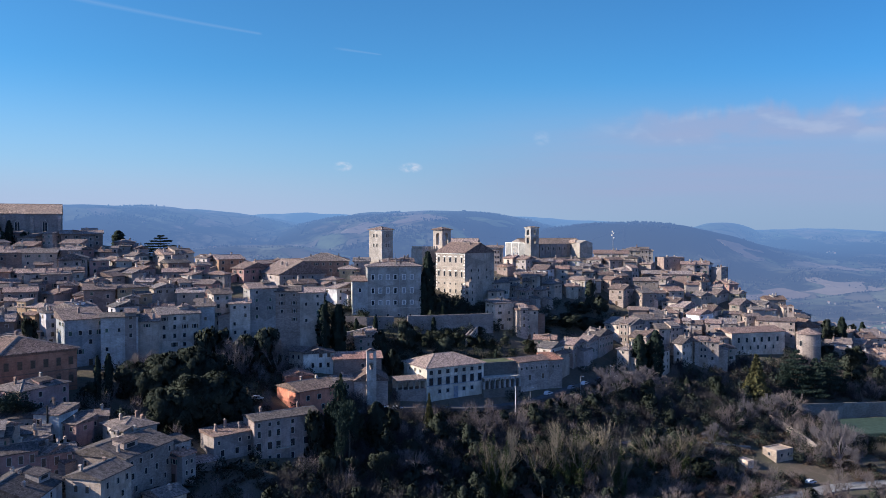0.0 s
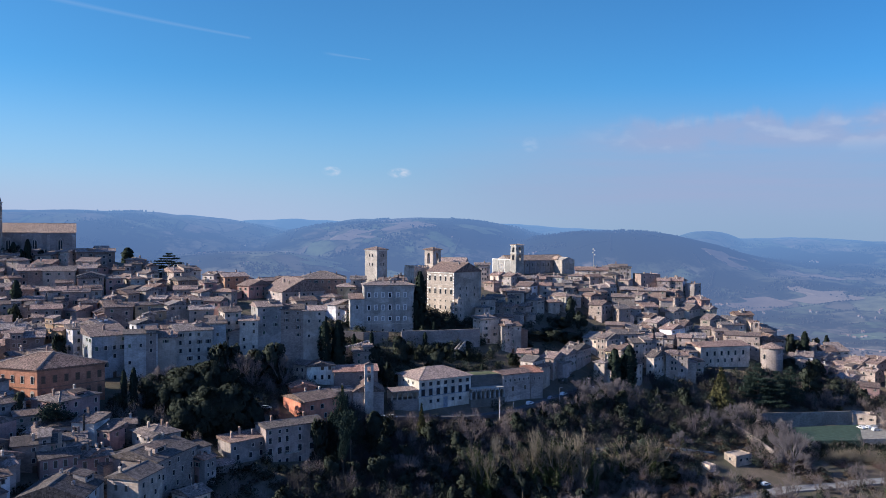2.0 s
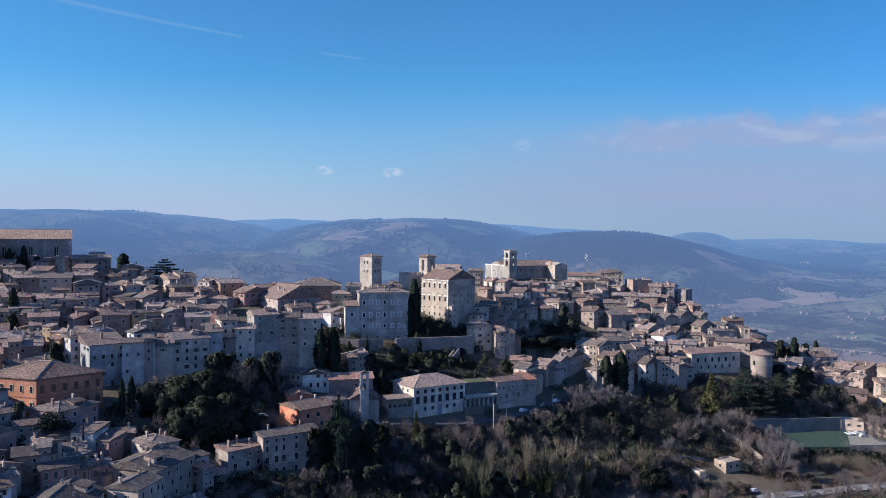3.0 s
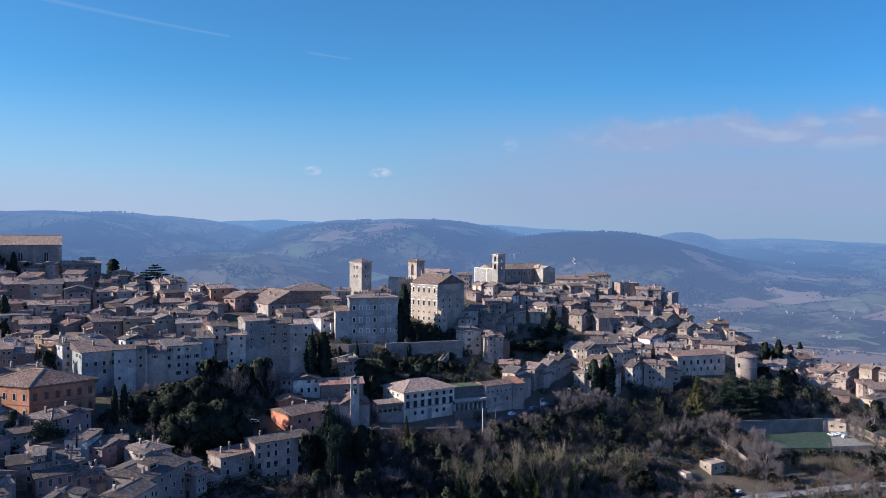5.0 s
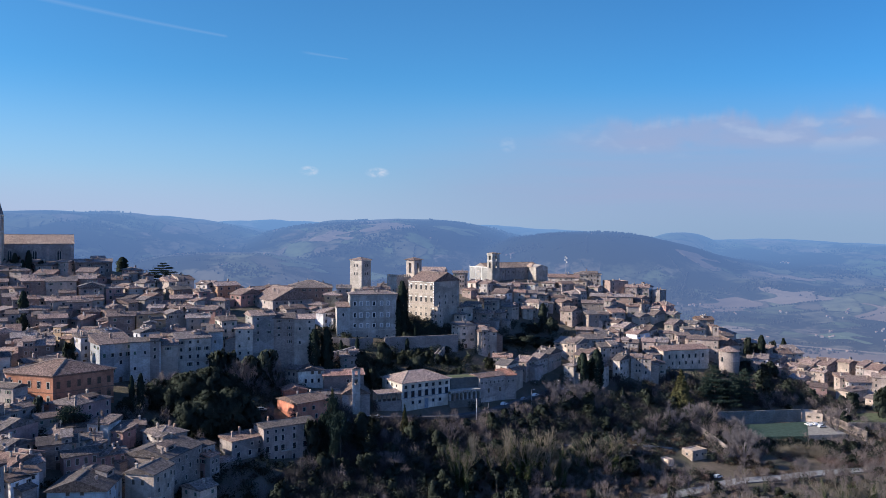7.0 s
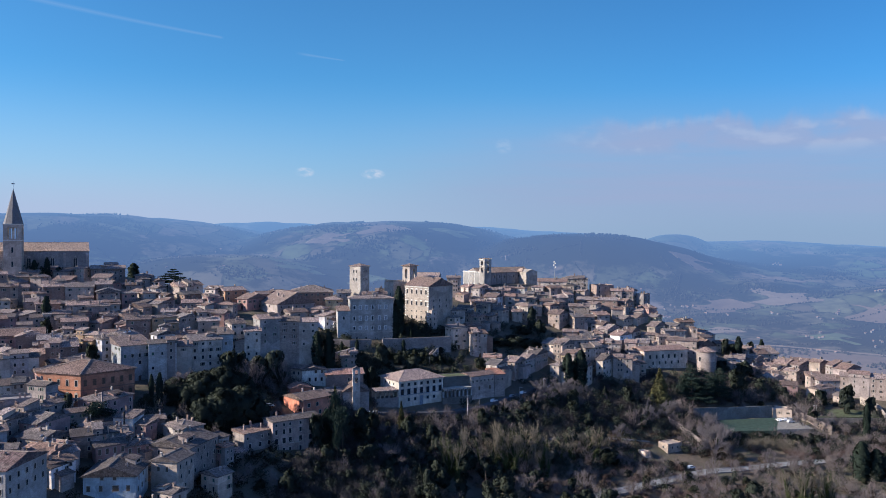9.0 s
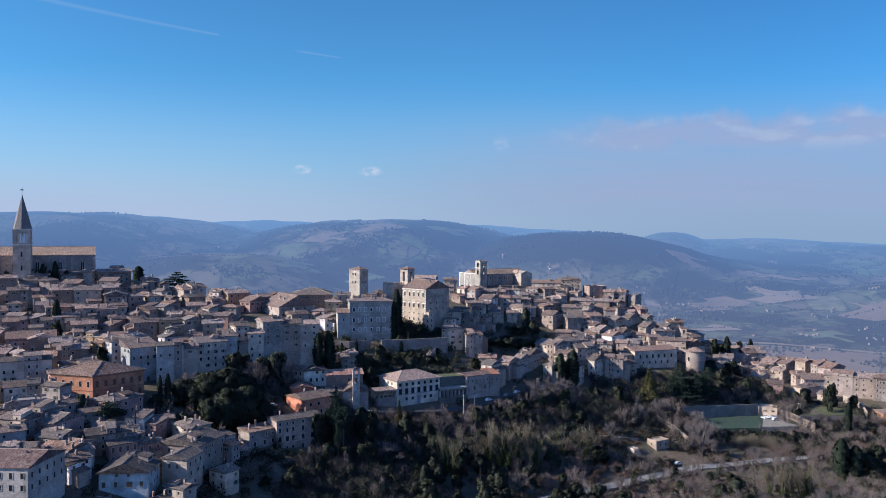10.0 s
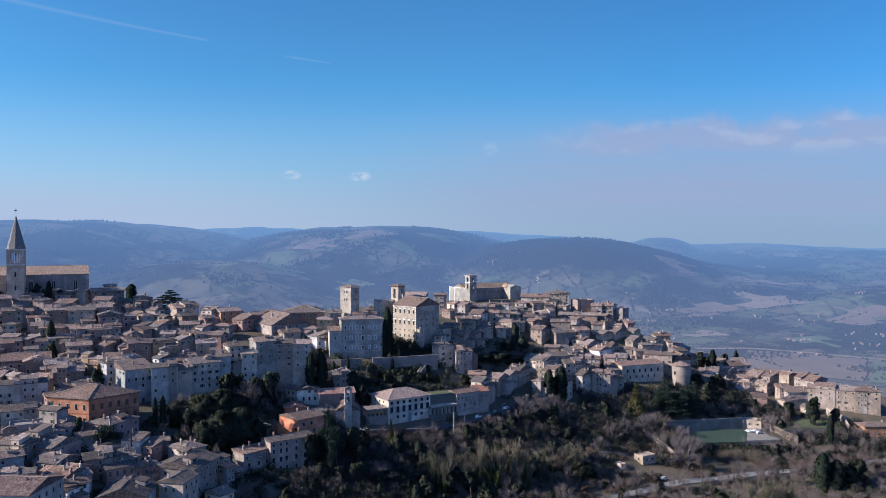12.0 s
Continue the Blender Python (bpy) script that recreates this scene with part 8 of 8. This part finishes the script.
# Woods on the slope below the town
n_wood = 0
for k in range(9000):
    x, y = rng.uniform(-60, 260), rng.uniform(185, 400)
    low = y < below(x) - 2 or 185 < x < 230 and y < 400
    if not low or n_wood > 330:
        continue
    right = x > 95 and y < 335
    kind = rng.choices(("oak", "bare", "shrub", "dry"), (9, 1, 2, 0.2) if x < 40 and y < 272 else (7, 1, 3, 0.3) if x > 36 and y > below(x) - 30 else (5, 3, 3, 1.4) if not right else (1.0, 6, 3, 3))[0]
    h = {"oak": rng.uniform(6, 11), "bare": rng.uniform(7, 11), "shrub": rng.uniform(2.5, 4.5), "dry": rng.uniform(2, 4)}[kind]
    r = h * 0.22
    if right and (kind == "oak" or h > 7):
        h *= 0.6
    if not clear(x, y, r * 0.8 + 1.0):
        continue
    if 160 < x < 222 and 322 < y < 352:
        continue
    plant(kind, x, y, h, h * rng.uniform(0.75, 1.1) * (1.4 if kind in ("shrub", "dry") else 1.0))
    FOOT.append((x, y, r * 0.8))
    n_wood += 1


# Bare trees lining the country road
for k in range(24):
    px = 62 + 10.2 * k
    py = float(np.interp(px, [48, 68, 90, 127, 156, 211, 330], [224, 237, 250, 271.7, 283, 295.4, 308])) + rng.choice((-6.5, -5.5, 6.0))
    plant(rng.choice(("bare", "bare", "bare", "shrub")), px + rng.uniform(-2, 2), py, rng.uniform(4.5, 8.5), rng.uniform(4.5, 7.5))


# Bare trees below the lane
for k in range(16):
    px = 14 + 5.4 * k
    plant("bare", px, below(px) - rng.uniform(4, 9), rng.uniform(5, 8), rng.uniform(4.5, 7))


# Low shrubs on the verge of the lane
for k in range(26):
    px = -34 + 3.2 * k
    plant("shrub", px, below(px) - rng.uniform(0.2, 2.5), rng.uniform(1.8, 3.2), rng.uniform(2.8, 4.2))


# Hedge in front of the sports pitch
for k in range(17):
    plant("oak", 163 + 3.2 * k + rng.uniform(-0.5, 0.5), 316.3 - 0.12 * k + rng.uniform(-0.8, 0.8), rng.uniform(4.4, 6.4), rng.uniform(3.8, 5.2))

# Clipped hedges above and below the terrace wall
for k in range(15):
    hx = -13 + 2.4 * k
    plant("oak", hx, 349 + 0.28 * k + rng.uniform(-0.6, 0.6), rng.uniform(3.4, 4.8), rng.uniform(3.4, 4.6))
    plant("shrub", hx, 328.5 + 0.36 * k + rng.uniform(-1, 1), rng.uniform(3.0, 5.5), rng.uniform(3.5, 5.0))

# Terraced garden under the palaces
for k in range(90):
    x, y = rng.uniform(-55, 22), rng.uniform(300, 348)
    kind = rng.choice(("shrub", "oak", "shrub", "oak", "cypress"))
    h = {"shrub": rng.uniform(2.0, 3.6), "oak": rng.uniform(3.5, 6.0), "cypress": rng.uniform(5, 9)}[kind]
    if clear(x, y, 1.6) and not (-42 < x < -6 and y > 332):
        plant(kind, x, y, h, h * (0.26 if kind == "cypress" else 1.1))
        FOOT.append((x, y, 1.4))

# Thickets: tangled growth between the single trees, and scrub over the wooded slopes
ur = np.random.RandomState(5)


def wooded(x, y):
    if 160 < x < 222 and 322 < y < 352 or any((x - a) ** 2 + (y - b) ** 2 < c * c for a, b, c in ROADS):
        return False
    return -88 < x < -40 and 176 < y < 228 or 183 < x < 232 and 345 < y < 408 or x > -60 and y < below(x) + (2 if x < 60 or x > 182 else 20) or -112 < x < -45 and 222 < y < 288 or -60 < x < 42 and 298 < y < 352 or -12 < x < 26 and 340 < y < 368 or 40 < x < 96 and 356 < y < 410


# Open ground round the sheds, and bare earth in front of the ivy-clad trees
GLADES = [(128.0, 293.0, 8.5), (119.0, 294.0, 6.0), (112.0, 287.5, 5.0), (136.0, 292.0, 6.0), (146.0, 290.0, 6.0), (166.0, 300.0, 8.0), (182.0, 300.0, 8.0)]


def thicket(name, count, mats, label, tall, near_y, per, twigs=False, steep=False, zone=None):
    spots, sizes, aways, k = [], [], [], 0
    for _ in range(count * (60 if steep else 12)):
        if k >= count:
            break
        x, y = ur.uniform(-112, 280), ur.uniform(near_y, 408)
        if mats is not LEAF["oak"] and x > 36 and below(x) - (50 if x < 135 else 8) < y < below(x) + 20 and (mats is not TWIG_SHADED) and ur.uniform() < 0.93:
            continue
        if mats is not LEAF["oak"] and not zone and -60 < x < 98 and 296 < y < 412 and y > below(x) + 1:
            continue
        if mats is not LEAF["oak"] and x < 42 and y < 272 and ur.uniform() < 0.75:
            continue
        if not zone and x > 84 and y < 274 + 0.12 * (x - 100) and ur.uniform() < 0.72:
            continue
        if zone:
            x, y = ur.uniform(*zone[:2]), ur.uniform(*zone[2:])
        if any((x - a) ** 2 + (y - b) ** 2 < c * c for a, b, c in GLADES) or tall[1] > 3.2 and 10 < x < 100 and y < 252 + 0.27 * x - 12 and ur.uniform() < 0.94:
            continue
        if steep and not (x > 30 and below(x) - 34 < y < below(x) + (20 if x > 105 else -7) or 150 < x < 200 and 340 < y < 378):
            continue
        if not (zone or wooded(x, y)) or any((x - a) ** 2 + (y - b) ** 2 < c * c for a, b, c in TOWN + LATE):
            continue
        k += 1
        h, r = ur.uniform(*tall), ur.uniform(1.6, 3.2)
        z = ground(x, y)
        g = ur.normal(size=(per, 3))
        g /= np.linalg.norm(g, axis=1)[:, None]
        g = g * ur.uniform(0.5, 1.05, (per, 1)) * (r, r, h * 0.55) + (x, y, z + h * 0.5)
        aways.append(g - (x, y, z + h * 0.3))
        spots.append(g)
        sizes.append(ur.uniform(0.15, 0.36, per))
    c, s = np.vstack(spots), np.hstack(sizes)
    if twigs:
        n = len(c)
        out = np.vstack(aways)
        way = ur.normal(0, 0.4, (n, 3)) + (0, 0, 0.75) + 0.6 * out / np.linalg.norm(out, axis=1)[:, None]
        side = np.cross(way, ur.normal(size=(n, 3)))
        side *= 0.03 / np.linalg.norm(side, axis=1)[:, None]
        long = ur.uniform(0.35, 0.95, (n, 1))
        v = np.stack([c - way * long - side * 1.5, c - way * long + side * 1.5, c + way * long + side * 0.5, c + way * long - side * 0.5], 1).reshape(-1, 3).tolist()
        f = [(4 * i, 4 * i + 1, 4 * i + 2, 4 * i + 3) for i in range(n)]
    else:
        v, f = leaves(c, s, 7, np.vstack(aways))
    ob = mesh_object(name, v, f, mats)
    if not twigs:
        soften(ob, np.vstack(aways))
    tagged(ob, label, "undergrowth", kind="stuff")


thicket("thicket", 820, LEAF["oak"], "dark evergreen thicket covering the steep slope", (2.5, 6.5), 200, 170)
thicket("dark_thicket", 130, LEAF["oak"], "tall dark evergreen undergrowth below the convent", (4.0, 8.0), 200, 210, steep=True)
thicket("dark_brush", 640, TWIG_SHADED, "dark leafless brushwood on the steep slope", (2.0, 4.8), 200, 210, True, True)
thicket("garden_thicket", 240, LEAF["shrub"], "dark garden shrubs between the lowest houses", (1.5, 4.0), 140, 150, zone=(-165, -40, 125, 232))
thicket("slope_brush", 480, TWIG_SHADED, "dark leafless brushwood below the lane", (2.0, 5.5), 185, 190, True, zone=(-48, 22, 190, 282))
thicket("russet_brush", 90, TWIG_RUSSET, "low russet leafless bushes on bare earth", (1.2, 3.0), 200, 170, True, zone=(20, 135, 238, 284))
thicket("slope_thicket", 240, LEAF["oak"], "dense dark evergreen growth below the lane", (2.0, 5.0), 185, 170, zone=(-48, 16, 186, 274))
thicket("terrace_hedge", 110, LEAF["oak"], "dark evergreen hedges under the palace facade", (2.5, 5.0), 200, 200, zone=(-12, 25, 347, 368))
thicket("garden_shrubs", 95, LEAF["shrub"], "dark garden shrubs on the terraces", (1.5, 3.5), 200, 160, zone=(-42, 30, 300, 346))
thicket("brambles", 900, LEAF["scrub"], "brown tangled brambles and scrub on the slope", (1.2, 3.0), 185, 130)
thicket("dry_tussocks", 230, LEAF["dry"], "low dry grass and brambles round the sheds", (0.5, 1.5), 200, 70, zone=(96, 178, 280, 326))
thicket("russet_hedge", 130, TWIG_RUSSET, "russet leafless hedge between road and field", (1.2, 2.8), 200, 160, True, zone=(158, 262, 297, 305))
thicket("field_hedge", 70, LEAF["oak"], "dark evergreen hedge beside the playing field", (2.5, 5.0), 200, 170, zone=(160, 204, 312, 319))
thicket("cane_brake", 60, TWIG_PALE, "pale dry canes along the field", (3.0, 5.5), 200, 170, True, zone=(170, 196, 305, 311))
thicket("saplings", 560, TWIG, "bare grey-brown saplings crowding the slope", (3.0, 7.0), 190, 190, True)


# ---------------------------------------------------------------- cars, poles, wires
PAINT = {"white": plain("white_car_paint", (0.6, 0.6, 0.6), 0.3, 0.0, 0.05), "grey": plain("grey_car_paint", (0.25, 0.26, 0.28), 0.3, 0.3, 0.05), "dark": plain("dark_car_paint", (0.04, 0.045, 0.06), 0.3, 0.2, 0.05)}


def car(x, y, yaw, colour):
    z = max(ground(x, y), ground(x + 1.5, y), ground(x - 1.5, y), ground(x, y + 1.5)) + 0.35
    for a, b, top in DECKS:
        if (x - a) ** 2 + (y - b) ** 2 < 14 ** 2:
            z = max(z, top)
    root = thing("car", pose(x, y, z, 0, 0, yaw), f"small {colour} hatchback car parked on the road", "car", "parked cars")
    bm = bmesh.new()
    prism(bm, [(-2.0, 0.3), (2.0, 0.3), (2.05, 0.7), (1.2, 0.88), (0.6, 1.4), (-1.3, 1.45), (-1.95, 0.95)], -0.82, 0.82)
    part("body", bm, PAINT[colour], root)
    bm = bmesh.new()
    prism(bm, [(-1.55, 0.98), (1.0, 0.92), (0.55, 1.33), (-1.25, 1.37)], -0.84, 0.84)
    part("side_glass", bm, GLASS, root)
    for u in (-1.25, 1.25):
        for v in (-0.78, 0.78):
            bm = bmesh.new()
            drum(bm, 0, 0, 0.31, 0.31, -0.1, 0.1, 14)
            w2 = part("wheel", bm, RUBBER, root)
            w2.matrix_local = pose(u, v, 0.31, 90, 0, 0)


DECKS = [(188, 336, 15.8), (210, 341, 15.85)]
for cx, cy, cyaw, ccol in ((-19.5, 275.2, 20, "white"), (-16.2, 276.9, 24, "white"), (41.5, 309.2, 48, "white"), (52, 317.5, 50, "grey"), (58.5, 323.5, 50, "white"), (75, 336, 45, "white"), (66, 330, 46, "dark"),
                          (203, 341, 100, "white"), (206.5, 342, 100, "white"), (210, 343, 95, "grey"), (208, 337, 10, "white"), (214, 345, 80, "dark"), (132, 281, 25, "white"), (-62, 262, 10, "white")):
    car(cx, cy, cyaw, ccol)


def lamp_post(x, y, h, yaw=0):
    root = thing("street_lamp", pose(x, y, ground(x, y), 0, 0, yaw), "tall grey metal street lamp beside the lane", "street lamp", "street lamps")
    bm = bmesh.new()
    drum(bm, 0, 0, 0.11, 0.07, -0.5, h, 8)
    part("pole", bm, METAL, root)
    bm = bmesh.new()
    box(bm, -0.05, 1.3, -0.05, 0.05, h - 0.1, h)
    part("arm", bm, METAL, root)
    bm = bmesh.new()
    box(bm, 0.9, 1.6, -0.14, 0.14, h - 0.22, h - 0.1)
    part("lamp_head", bm, SURROUND_PALE, root)


for lx, ly in ((70, 329), (55, 314), (33, 297), (225, 342)):
    lamp_post(lx, ly, 9.0, rng.uniform(0, 360))


def wire_pole():
    """A pale pole on the lane with a wire running down the slope to a second pole."""
    a, b = Vector((27.0, 292.0)), Vector((30.0, 236.0))
    za, zb = ground(*a) + 11.0, ground(*b) + 8.0
    for p, z, h in ((a, za, 11.0), (b, zb, 8.0)):
        root = thing("utility_pole", pose(p.x, p.y, z - h), "pale concrete utility pole carrying a wire", "utility pole", "utility poles")
        bm = bmesh.new()
        drum(bm, 0, 0, 0.15, 0.09, -0.5, h, 8)
        part("pole", bm, SURROUND_PALE if h > 10 else BARK, root)
        bm = bmesh.new()
        box(bm, -0.25, 0.25, -0.05, 0.05, h - 0.5, h - 0.4)
        part("cross_arm", bm, BARK, root)
    v, f = [], []
    pts = [Vector((a.x + (b.x - a.x) * t, a.y + (b.y - a.y) * t, za - 0.4 + (zb - za) * t - 6.0 * t * (1 - t))) for t in [i / 14 for i in range(15)]]
    for p, q in zip(pts, pts[1:]):
        limb(v, f, p, q, 0.028, 0.028)
    tagged(mesh_object("cable", v, f, CABLE), "thin grey overhead cable sagging down the slope", "cable")


wire_pole()


def antenna_mast():
    root = thing("antenna_mast", pose(112.0, 520.0, ground(112, 520) + 8), "slim metal antenna mast with dishes among roofs", "antenna")
    bm = bmesh.new()
    drum(bm, 0, 0, 0.25, 0.12, -9, 12, 8)
    part("mast", bm, METAL, root)
    for z, u in ((7.0, 0.6), (8.6, -0.6), (10.0, 0.5), (11.0, -0.4)):
        bm = bmesh.new()
        drum(bm, u, -0.3, 0.5, 0.5, z, z + 0.9, 10)
        part("dish", bm, SURROUND_PALE, root)


antenna_mast()
